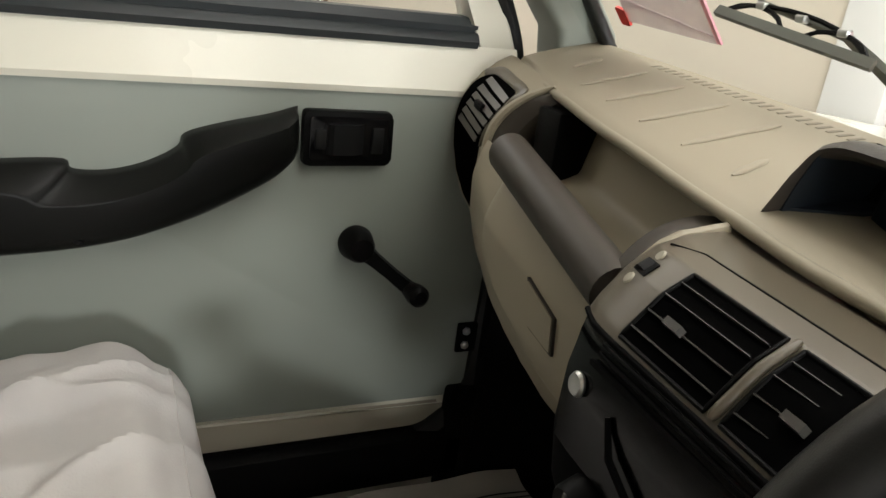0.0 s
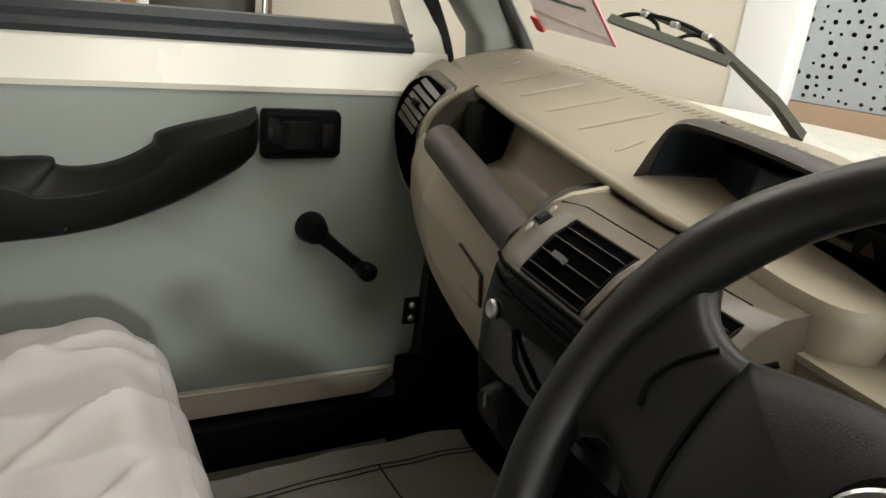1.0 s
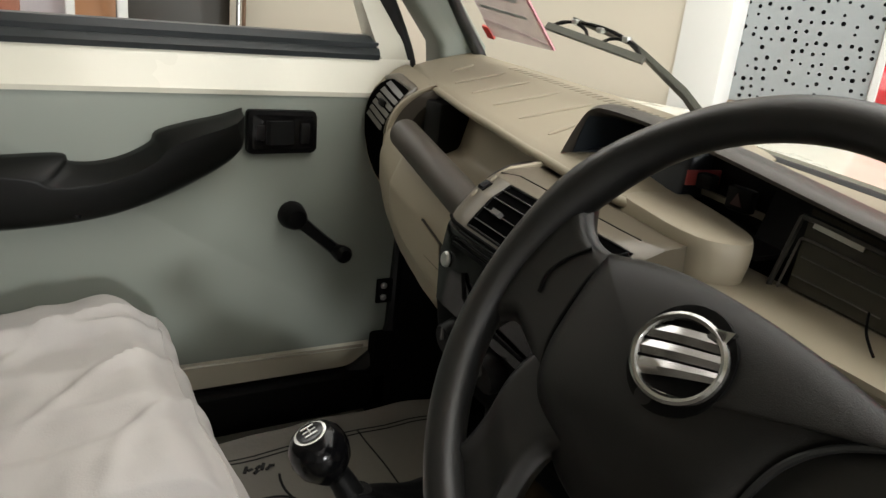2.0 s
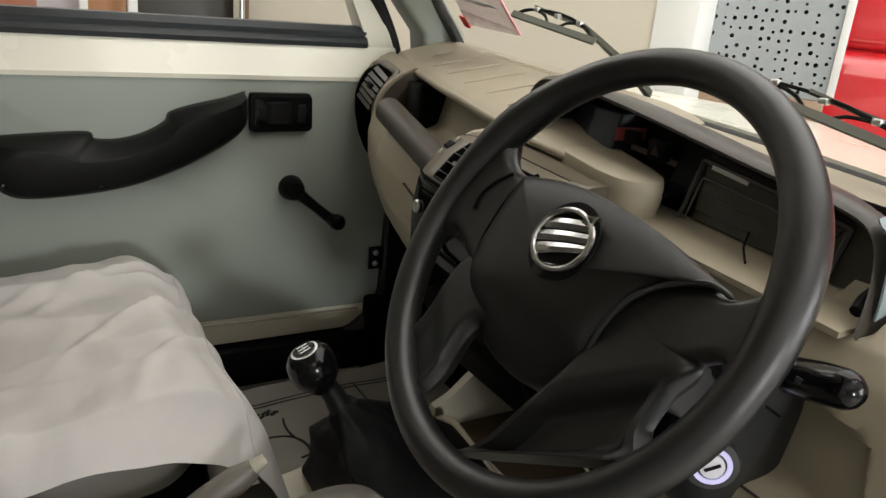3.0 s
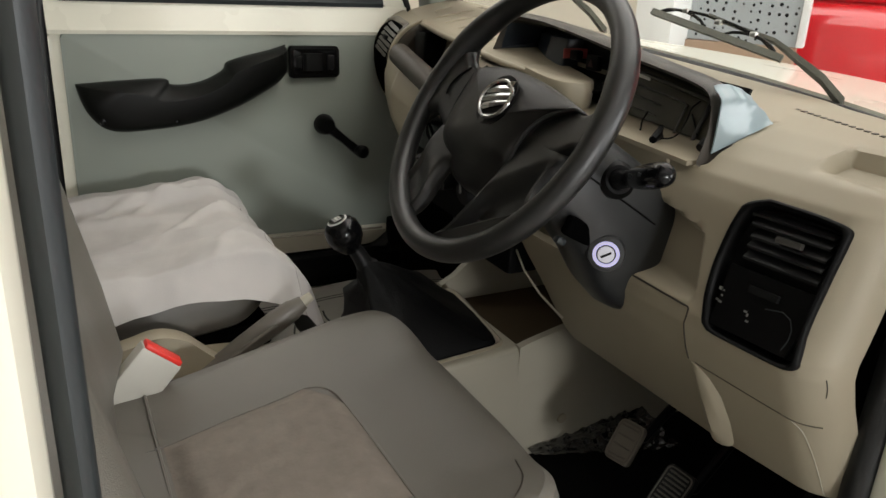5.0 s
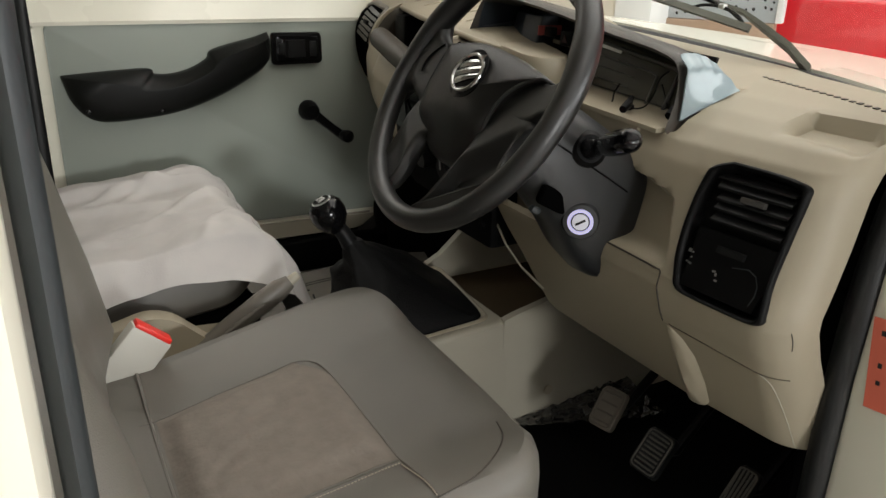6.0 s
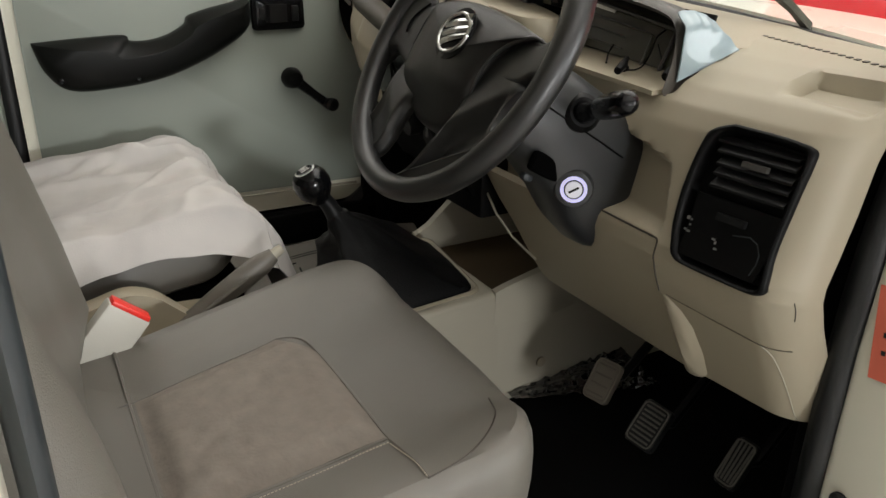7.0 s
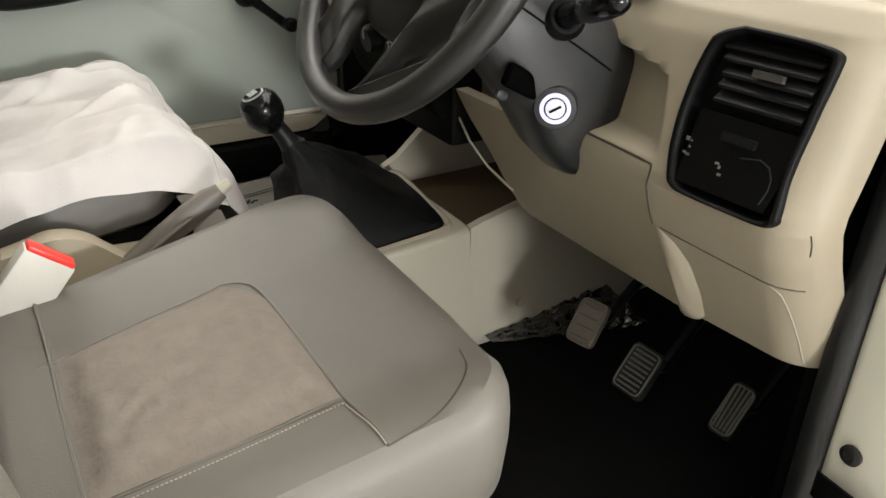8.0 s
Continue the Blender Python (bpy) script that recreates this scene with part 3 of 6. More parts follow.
def sleeve_at(u, v, w):
    return Vector((0.60, 0.475, 1.358)) + u * Vector((0.04, -0.995, -0.06)).normalized() + v * Vector((-0.62, 0.0, 0.72)).normalized() + Vector((-w * 0.75, 0, -w * 0.6))


part("sheet", prism(rounded([(-0.13, 0.012), (0.04, 0.0), (0.03, 0.26), (-0.13, 0.26)], 0.004), sleeve_at, 0.0, 0.0015), PINK_CLEAR, sleeve)
part("red_edge", prism([(0.04, -0.004), (0.047, -0.004), (0.036, 0.26), (0.03, 0.26)], sleeve_at, 0.0, 0.003), PINK_FILM, sleeve)
part("pink_border", prism([(-0.13, -0.012), (0.04, -0.005), (0.04, 0.006), (-0.13, 0.026)], sleeve_at, 0.002, 0.003), PINK_CLEAR, sleeve)
part("red_tab", prism(rounded([(-0.148, -0.02), (-0.128, -0.02), (-0.128, 0.006), (-0.148, 0.008)], 0.004), sleeve_at, 0.0, 0.004), RED, sleeve)
for k in range(5):
    part("print_bar", prism([(-0.115, 0.05 + 0.03 * k), (0.01 - 0.01 * (k % 2), 0.046 + 0.03 * k), (0.01, 0.052 + 0.03 * k), (-0.115, 0.056 + 0.03 * k)], sleeve_at, 0.0016, 0.0022), PANEL_GREY, sleeve)

# ---- passenger door ----
DY = 0.67
door = thing("passenger_door", (0.1, 0.72, 0.7), "cream car door with a grey-green vinyl inner panel, closed", "car door")
shell = rounded([(-0.302, 0.71), (0.405, 0.705), (0.470, 0.76), (0.478, 0.95), (0.49, 1.235), (-0.302, 1.235)], [0.02, 0.03, 0.05, 0.03, 0.01, 0.01], 5)
part("door_shell", prism(shell, xz(DY + 0.055), 0.0, 0.049, 0.006), CREAM, door)
part("inner_panel", prism(rounded([(-0.280, 0.768), (0.470, 0.757), (0.476, 0.95), (0.488, 1.232), (-0.280, 1.234)], 0.012, 4), xz(DY + 0.006), 0.0, 0.006, 0.003), DOOR_GREY, door, "grey-green vinyl door panel")
part("lower_strip", prism(rounded([(-0.302, 0.7095), (0.402, 0.7045), (0.456, 0.738), (0.10, 0.750), (-0.302, 0.756)], [0.003, 0.02, 0.01, 0.003, 0.003], 4), xz(DY + 0.006), 0.0, 0.002, 0.0008), BEIGE_PALE, door, "beige lower edge of the door")
part("lower_crease", loft([[(x, DY + 0.0055 - d, z + zz) for d, zz in ((0, -0.003), (0.0035, 0), (0, 0.003))] for x, z in ((-0.3, 0.757), (0.1, 0.751), (0.43, 0.744))]), BEIGE_PALE, door)
belt = [(DY + 0.055, 1.232), (DY - 0.004, 1.232), (DY - 0.006, 1.240), (DY - 0.002, 1.246), (DY + 0.016, 1.283), (DY + 0.022, 1.296), (DY + 0.055, 1.296)]
part("belt_rail", loft([[(x, y, z) for y, z in belt] for x in (-0.302, 0.0, 0.25, 0.488)]), CREAM, door, "cream painted window rail")
seal_prof = [(DY + 0.05, 1.294), (DY + 0.016, 1.294), (DY + 0.012, 1.303), (DY + 0.018, 1.312), (DY + 0.024, 1.314), (DY + 0.022, 1.322), (DY + 0.03, 1.333), (DY + 0.05, 1.334)]
part("window_seal", loft([[(x, y, z) for y, z in seal_prof] for x in (-0.275, 0.0, 0.25, 0.424)] + [[(0.428, min(DY + 0.05, y + 0.016), z) for y, z in seal_prof]]), SEAL_GREY, door, "dark grey rubber window seal")
part("window_frame", prism([(0.428, 1.29), (0.49, 1.29), (0.40, 1.50), (0.30, 1.66), (-0.30, 1.66), (-0.30, 1.60), (0.27, 1.60), (0.36, 1.46)], xz(DY + 0.065), 0.0, 0.042, 0.006), CREAM, door, "cream painted window frame")
part("window_frame", prism([(-0.302, 1.29), (-0.276, 1.29), (-0.276, 1.60), (-0.302, 1.60)], xz(DY + 0.065), 0.0, 0.042, 0.006), CREAM, door)
part("glass_channel", prism([(0.421, 1.33), (0.428, 1.33), (0.362, 1.46), (0.352, 1.46)], xz(DY + 0.06), 0.0, 0.03), RUBBER, door)
ob = part("window_glass", prism([(-0.28, 1.30), (0.43, 1.30), (0.28, 1.61), (-0.28, 1.61)], xz(DY + 0.05), 0.0, 0.004), GLASS, door)
ob.visible_shadow = False

# armrest: a long moulding with a raised grip
top_line = smooth_line([(-0.262, 1.133), (-0.17, 1.139), (-0.09, 1.141), (-0.078, 1.129), (-0.04, 1.128), (0.0, 1.138), (0.035, 1.157), (0.045, 1.174), (0.09, 1.188), (0.14, 1.199), (0.178, 1.211)], 44)
low_line = smooth_line([(-0.262, 1.128), (-0.245, 1.075), (-0.205, 1.038), (-0.12, 1.037), (-0.03, 1.049), (0.05, 1.075), (0.11, 1.104), (0.155, 1.133), (0.178, 1.165)], 44)
rings = []
for k, (t, l) in enumerate(zip(top_line, low_line)):
    f = k / 43
    out = 0.05 * min(1, f * 9) ** 0.6 * min(1, (1 - f) * 14) ** 0.5 + 0.004
    ridge = 0.31 - 0.20 * f ** 2
    ring = []
    for s, d in ((0.0, 0.0), (0.0, 0.30), (0.02, 0.42), (ridge * 0.9, 0.97), (ridge, 1.0), (ridge + 0.02, 1.0), (0.72, 0.95), (0.90, 0.82), (0.985, 0.58), (1.0, 0.35), (1.0, 0.0)):
        p = t.lerp(l, s)
        ring.append((p.x, DY - out * d, p.y))
    rings.append(ring)
armrest = part("armrest", loft(rings), material("black_armrest_plastic", (0.005, 0.0054, 0.0048), 0.38, bump=0.25, bump_scale=1000, spec=0.2), door, "black moulded plastic armrest with a grip")
for x, z in ((-0.222, 1.062), (-0.075, 1.058)):
    part("screw", lathe([(0.0, 0.0), (0.006, 0.0), (0.006, 0.003), (0.0, 0.005)], (x, DY - 0.045, z), (0, -1, 0.3), 12), GLOSS_BLACK, armrest)

# inner door handle
bez = part("handle_bezel", prism(rounded([(0.185, 1.137), (0.304, 1.138), (0.302, 1.208), (0.184, 1.209)], 0.008, 4), xz(DY), 0.0, 0.014, 0.004), BLACK, door, "black plastic door handle bezel")
part("bezel_rim", prism(rounded([(0.192, 1.145), (0.297, 1.146), (0.295, 1.201), (0.191, 1.202)], 0.006, 4), xz(DY - 0.0145), 0.0, 0.002, 0.0015), GLOSS_BLACK, bez)
part("handle_recess", box((0.232, DY - 0.0145, 1.173), (0.05, 0.006, 0.042), 0.004), BLACK, bez)
part("pull_lever", loft([[(x, DY - 0.016 - d, z) for z in (1.154, 1.160, 1.187, 1.193)] + [(x, DY - 0.012, 1.193), (x, DY - 0.012, 1.154)] for x, d in ((0.214, 0.004), (0.22, 0.009), (0.25, 0.008), (0.262, 0.002))]), CHARCOAL, bez)
part("lock_slide", box((0.281, DY - 0.017, 1.172), (0.016, 0.006, 0.034), 0.002), CHARCOAL, bez)
part("finger_plate", box((0.205, DY - 0.017, 1.173), (0.014, 0.005, 0.026), 0.002), CHARCOAL, bez)

# window crank
crank = part("window_crank", lathe([(0.0, 0.0), (0.024, 0.0), (0.025, 0.006), (0.02, 0.03), (0.016, 0.036), (0.0, 0.038)], (0.268, DY, 1.026), (0, -1, 0), 24), BLACK, door, "black plastic window winder")
part("crank_arm", loft([[Vector((0.268, DY - 0.026, 1.026)).lerp(Vector((0.343, DY - 0.034, 0.964)), f) + Vector((0.63, 0, 0.77)) * a + Vector((0, -1, 0)) * b for a, b in ((-w, -0.006), (w, -0.006), (w * 0.8, 0.007), (-w * 0.8, 0.007))] for f, w in ((0.0, 0.014), (0.3, 0.011), (0.6, 0.010), (1.0, 0.011))]), BLACK, crank)
part("crank_knob", lathe([(0.0, 0.0), (0.012, 0.0), (0.013, 0.008), (0.0155, 0.022), (0.015, 0.034), (0.009, 0.04), (0.0, 0.041)], (0.343, DY - 0.034, 0.964), (0.05, -1, 0.1), 18), BLACK, crank)

# check bracket at the front edge
hinge = part("check_bracket", box((0.462, DY - 0.004, 0.861), (0.034, 0.008, 0.05), 0.003), BLACK, door, "black steel bracket with two bolts")
for z in (0.874, 0.850):
    part("bolt", lathe([(0.0, 0.0), (0.0065, 0.0), (0.0065, 0.004), (0.003, 0.006), (0.0, 0.006)], (0.458, DY - 0.008, z), (0, -1, 0), 6), STEEL, hinge)

# ---- dashboard ----
SLAT_GREY = material("grey_vent_slat", (0.05, 0.047, 0.042), 0.4)
SLAT_PALE = material("pale_grey_vent_slat", (0.10, 0.092, 0.080), 0.4)
# Near-black colour that stands in for the shade inside vents and slots.
VENT_SHADE = material("painted_cavity_shade", (0.0012, 0.0012, 0.0012), 0.9, spec=0.02)
STACK_BLACK = material("matt_black_stack", (0.003, 0.003, 0.003), 0.62, spec=0.03)
DEFROST = material("brown_beige_slot", (0.21, 0.185, 0.135), 0.6)
dash = thing("dashboard", (0.45, 0, 0.84), "beige moulded plastic dashboard with black vents and a taupe centre stack", "dashboard")
LIP_X = [(-0.66, 0.43), (-0.55, 0.40), (-0.42, 0.385), (-0.2, 0.372), (0.05, 0.363), (0.15, 0.375), (0.33, 0.402), (0.52, 0.437), (0.66, 0.48)]


def ramp(t):
    t = max(0.0, min(1.0, t))
    return t * t * (3 - 2 * t)


def shelf_z(y):
    return 1.260 + 0.06 * (y - 0.17)


def base_x(y):
    return 0.655 - 0.05 * (abs(y) / 0.66) ** 2.4


# passenger shelf: from the lip forward to the glass
def shelf_point(u, v):
    y = -0.03 + 0.695 * v
    xl = curve_at(LIP_X, y)
    far = base_x(y)
    if y < 0.03:
        far += (curve_at([(-0.03, 0.450), (0.03, 0.462)], y) - far) * ramp((0.03 - y) / 0.03)
    x = xl + (far - xl) * u
    rise = max(0.0, (x - xl) / (base_x(y) - xl))
    z = shelf_z(y) + 0.030 * rise ** 0.8 * (1 - ramp((0.05 - y) / 0.08)) * (1 - 0.75 * max(0.0, min(1.0, (0.10 - y) / 0.2)))
    if u < 0.04:
        z -= 0.004 * (1 - u / 0.04) ** 2
    return (x, y, z)


part("top_pad", sheet(shelf_point, 26, 46, 0.018), BEIGE, dash, "beige top shelf with raised ribs")
for y0 in (0.565, 0.488, 0.420, 0.344, 0.269, 0.190):
    u0, u1 = 0.155, 0.70
    if y0 > 0.55:
        u0, u1 = 0.3, 0.62
    if y0 < 0.2:
        u1 = 0.36
    line = []
    for k in range(7):
        u = u0 + (u1 - u0) * k / 6
        p = Vector(shelf_point(u, (y0 + 0.02 * k / 6 + 0.03) / 0.695))
        line.append(p + Vector((0, 0, 0.0007)))
    part("rib", tube(line, [0.0012] + [0.0042] * 5 + [0.0012], 10, True, 0.6), BEIGE, dash)
for k in range(33):
    y = 0.53 - 0.0128 * k
    v = (y + 0.03) / 0.695
    part("defrost_slot", loft([[Vector(shelf_point(u, v + dv)) + Vector((0, 0, h)) for dv, h in ((-0.0036, -0.001), (-0.0032, 0.0006), (0.0032, 0.0006), (0.0036, -0.001))] for u in (0.83, 0.91)]), DEFROST, dash)

NOSE = [(0.366, 0.0), (0.352, -0.095), (0.357, -0.134), (0.394, -0.153), (0.419, -0.135), (0.438, -0.08), (0.456, 0.0)]
nose_out = rounded(NOSE, 0.026, 6)
rings = []
for z, g in ((0.96, 0.86), (1.10, 0.88), (1.17, 0.90), (1.196, 0.93), (1.216, 0.99), (1.228, 1.0), (1.235, 0.992), (1.2393, 0.970), (1.2405, 0.93)):
    rings.append([(0.405 + (x - 0.405) * g, -0.07 + (y + 0.07) * g, z + 0.0056 + 0.06 * (y + 0.07)) for x, y in nose_out])
part("shelf_nose", loft(rings), BEIGE, dash, "rounded beige end of the shelf beside the stack")

# recess under the shelf: its ceiling is the shelf, its wall slopes down to the glovebox
def recess_point(u, v):
    y = 0.13 + 0.40 * v
    xl = curve_at(LIP_X, y)
    back = ramp(u / 0.25)
    x = xl + 0.012 + 0.046 * back - 0.03 * u - 0.075 * ramp((u - 0.72) / 0.28)
    return (x, y, shelf_z(y) - 0.012 - 0.105 * u ** 1.1)


part("shelf_lip", tube([(curve_at(LIP_X, y) + 0.004, y, shelf_z(y) - 0.007) for y in (0.650 - 0.025 * k for k in range(28))], 0.0060, 10), BEIGE, dash)
part("shelf_recess", sheet(recess_point, 20, 16, 0.006), BEIGE, dash)

# glovebox front
GLOVE = [(0.0, 0.0), (0.03, -0.008), (0.3, -0.028), (0.6, -0.024), (0.85, -0.008), (1.0, 0.012)]


def glove_low(y):
    return curve_at([(0.08, 0.95), (0.2, 0.955), (0.33, 0.967), (0.385, 0.981), (0.45, 1.004), (0.52, 1.043), (0.58, 1.098), (0.62, 1.122), (0.664, 1.16)], y)


def glove_point(u, v):
    y = 0.08 + 0.465 * v
    top = 1.170 + 0.10 * (y - 0.2)
    z = top + (glove_low(y) - top) * u
    x = 0.372 + curve_at(GLOVE, u) * (1 - 0.5 * ramp((y - 0.44) / 0.12)) + 0.12 * max(0, y - 0.40) ** 1.2
    return (x, y, z)


part("glovebox_surround", sheet(glove_point, 16, 24, 0.02), BEIGE, dash)


def glove_on(y, u, w):
    p = Vector(glove_point(u, (y - 0.08) / 0.465))
    return p + Vector((-w, 0, w * 0.15))


def lid_point(u, v):
    y = 0.135 + 0.325 * v
    edge = min(u, 1 - u, v * 1.2, (1 - v) * 1.2) * 9
    w = 0.008 * math.sqrt(1 - (1 - min(1, edge)) ** 2) + 0.0005
    deep = 0.80 - 0.32 * max(0, (y - 0.28) / 0.18) ** 1.6
    return glove_on(y, 0.06 + (deep - 0.06) * u, w)


lid_ob = part("glovebox_lid", sheet(lid_point, 30, 30, 0.004), BEIGE, dash, "beige glovebox lid with a flush latch plate")


def cover_plate(grow, w0, w1):
    c = Vector((0.297, 0.43))
    pts = dense(rounded([tuple(c + (Vector(p) - c) * grow) for p in [(0.326, 0.305), (0.274, 0.365), (0.272, 0.535), (0.315, 0.520)]], 0.004), 3)
    bm = bmesh.new()
    lo = [bm.verts.new(glove_on(y, u, w0)) for y, u in pts]
    hi = [bm.verts.new(glove_on(y, u, w1)) for y, u in pts]
    bm.faces.new(hi)
    for i in range(len(pts)):
        bm.faces.new((lo[i], lo[(i + 1) % len(pts)], hi[(i + 1) % len(pts)], hi[i]))
    return bm


def dense(pts, n=6):
    out = []
    for a, b in zip(pts, pts[1:] + pts[:1]):
        out += [(a[0] + (b[0] - a[0]) * k / n, a[1] + (b[1] - a[1]) * k / n) for k in range(n)]
    return out


part("latch_gap", cover_plate(1.09, 0.004, 0.0118), BAR_BROWN, lid_ob)
part("latch_cover", cover_plate(0.98, 0.005, 0.0132), BEIGE, lid_ob)

# grab bar between its end bracket and the stack's collar
BAR_A, BAR_B = Vector((0.3635, 0.456, 1.2125)), Vector((0.315, 0.172, 1.177))
part("grab_bar", tube([BAR_A.lerp(BAR_B, k / 10) for k in range(11)], [0.0235] * 11, 20), BAR_BROWN, dash, "dark taupe passenger grab bar")
ARCH_IN = smooth_line([(0.437, 0.498, 1.279), (0.431, 0.5055, 1.275), (0.415, 0.517, 1.264), (0.4015, 0.535, 1.244), (0.393, 0.548, 1.222), (0.388, 0.552, 1.201), (0.386, 0.551, 1.178), (0.384, 0.543, 1.148), (0.386, 0.530, 1.110), (0.392, 0.505, 1.060)], 30)
ARCH_OUT = [p + Vector((0.003, 0.007 + 0.010 * min(1.0, k / 10), 0.002)) for k, p in enumerate(ARCH_IN)]
rings = []
for o, i in zip(ARCH_OUT, ARCH_IN):
    rings.append([o + Vector((0.03, 0.0, -0.006)), o, o.lerp(i, 0.3) + Vector((-0.003, 0, 0.001)), o.lerp(i, 0.75) + Vector((-0.003, 0, 0.001)), i, i + Vector((0.03, -0.004, -0.012))])
part("bracket_trim", loft(rings), BEIGE, dash, "beige band that arches round the bar's end")
rings = []
for k, i in enumerate(ARCH_IN[:21]):
    d = i + Vector((0.012 + 0.004 * math.sin(k / 18 * 3), -0.020 - 0.010 * k / 20, -0.006))
    rings.append([i + Vector((0.012, 0.002, -0.004)), i + Vector((0.003, -0.001, -0.002)), i.lerp(d, 0.5) + Vector((0.0, 0, 0.0035)), d, d + Vector((0.012, 0.0, -0.010)), d + Vector((0.05, 0.014, -0.014))])
part("bar_bracket", loft(rings), BAR_BROWN, dash, "dark taupe bracket of the grab bar")
# Solid black block stands in for the shade inside the bracket's end.
part("bracket_shade", box((0.462, 0.480, 1.203), (0.082, 0.050, 0.112), 0.006), BLACK, dash)

# end of the dash with the outer vent, passenger side
CAP_X = [(1.04, 0.400), (1.10, 0.392), (1.144, 0.387), (1.178, 0.389), (1.209, 0.392), (1.229, 0.397), (1.251, 0.406), (1.268, 0.420), (1.280, 0.441), (1.30, 0.50)]
CAP_END = [(1.043, 0.520), (1.098, 0.580), (1.120, 0.617), (1.149, 0.634), (1.175, 0.651), (1.200, 0.660), (1.223, 0.663), (1.242, 0.661), (1.261, 0.656), (1.275, 0.659), (1.283, 0.667), (1.292, 0.678)]


def on_cap(y, z, w):
    x = curve_at(CAP_X, z)
    slope = (curve_at(CAP_X, z + 0.004) - curve_at(CAP_X, z - 0.004)) / 0.008
    out = Vector((-1.0, 0.0, slope)).normalized()
    return Vector((x, y, z)) + out * w


def cap_band(inner, outer, z0, z1, w, thick=0.004, nu=40):
    """A skin that lies on the cap between two edges y(z)."""
    def f(u, v):
        z = z0 + (z1 - z0) * u
        a, b = curve_at(inner, z), curve_at(outer, z)
        return on_cap(a + (b - a) * v, z, w)
    return sheet(f, nu, 10, thick)


CAP_IN = [(1.043, 0.505), (1.11, 0.536), (1.15, 0.551), (1.18, 0.558), (1.201, 0.559), (1.222, 0.555), (1.244, 0.542), (1.264, 0.523), (1.275, 0.510), (1.2796, 0.500), (1.292, 0.676)]
part("end_cap", cap_band(CAP_IN, CAP_END, 1.2905, 1.046, 0.0, 0.008, 60), BEIGE, dash, "rounded beige end of the dashboard")
VENT_IN = [(1.098, 0.567), (1.14, 0.573), (1.166, 0.576), (1.189, 0.577), (1.206, 0.5745), (1.229, 0.562), (1.247, 0.5517), (1.259, 0.547), (1.2624, 0.5485), (1.2668, 0.579), (1.2705, 0.622)]
VENT_END = [(1.098, 0.569), (1.12, 0.606), (1.149, 0.630), (1.175, 0.648), (1.20, 0.657), (1.223, 0.660), (1.242, 0.657), (1.26, 0.649), (1.266, 0.641), (1.2705, 0.633)]
# Flat near-black skin painted as the vent's shaded inside.
vent = part("side_vent", cap_band(VENT_IN, VENT_END, 1.2705, 1.099, 0.0012, 0.002, 50), VENT_SHADE, dash, "black tapered outer air vent")
RIM_OUT = smooth_line([(0.655, 1.272, 0), (0.633, 1.2790, 0), (0.584, 1.2750, 0), (0.542, 1.2712, 0), (0.532, 1.2670, 0), (0.5362, 1.2558, 0), (0.549, 1.2374, 0), (0.563, 1.2127, 0), (0.5717, 1.1886, 0)], 50)
RIM_IN = smooth_line([(0.640, 1.2655, 0), (0.622, 1.2705, 0), (0.579, 1.2668, 0), (0.551, 1.2630, 0), (0.547, 1.2590, 0), (0.5517, 1.2467, 0), (0.562, 1.2286, 0), (0.5745, 1.2058, 0), (0.5757, 1.1880, 0)], 50)
part("vent_rim", loft([[on_cap(o.x, o.y, -0.003), on_cap(o.x, o.y, 0.0018), on_cap(*(o.lerp(i, 0.3).xy), 0.0032), on_cap(*(o.lerp(i, 0.8).xy), 0.0032), on_cap(i.x, i.y, 0.0018), on_cap(i.x, i.y, -0.003)] for o, i in zip(RIM_OUT, RIM_IN)]), TAUPE, vent, "taupe rim of the outer vent")
for k in range(6):
    f = k / 5
    a, b = (0.625 + 0.020 * f, 1.2640 - 0.052 * f), (0.5525 + 0.034 * f, 1.2510 - 0.057 * f)
    run = Vector((b[0] - a[0], b[1] - a[1])).normalized()
    side = Vector((-run.y, run.x)) * 0.0036
    rings = []
    for q in (0.0, 0.5, 1.0):
        c = Vector(a).lerp(Vector(b), q)
        lo, hi = c - side, c + side
        rings.append([on_cap(lo.x, lo.y, 0.0005), on_cap(lo.x, lo.y, 0.0018), on_cap(hi.x, hi.y, 0.0040), on_cap(hi.x, hi.y, 0.0005)])
    part("slat", loft(rings), SLAT_PALE, vent)
part("vent_tab", box(on_cap(0.600, 1.2330, 0.005), (0.007, 0.020, 0.011), 0.002, Matrix.Rotation(radians(12), 4, "X")), BLACK, vent)

# ---- centre stack ----
STACK = [(0.42, 1.222), (0.358, 1.2355), (0.312, 1.2385), (0.287, 1.2365), (0.262, 1.2225), (0.239, 1.199), (0.230, 1.186), (0.225, 1.15), (0.228, 1.10), (0.238, 1.05), (0.262, 1.0), (0.30, 0.95), (0.335, 0.90), (0.36, 0.86)]
FLANK = [(0.41, 1.226), (0.368, 1.2365), (0.334, 1.232), (0.312, 1.223), (0.296, 1.210), (0.282, 1.192), (0.274, 1.176), (0.260, 1.135), (0.252, 1.09), (0.257, 1.04), (0.275, 0.99), (0.308, 0.94), (0.34, 0.89), (0.362, 0.855)]


STACK_Y = 0.016


def along(profile, s):
    t = s * (len(profile) - 1)
    i = min(int(t), len(profile) - 2)
    return Vector(profile[i]).lerp(Vector(profile[i + 1]), t - i)


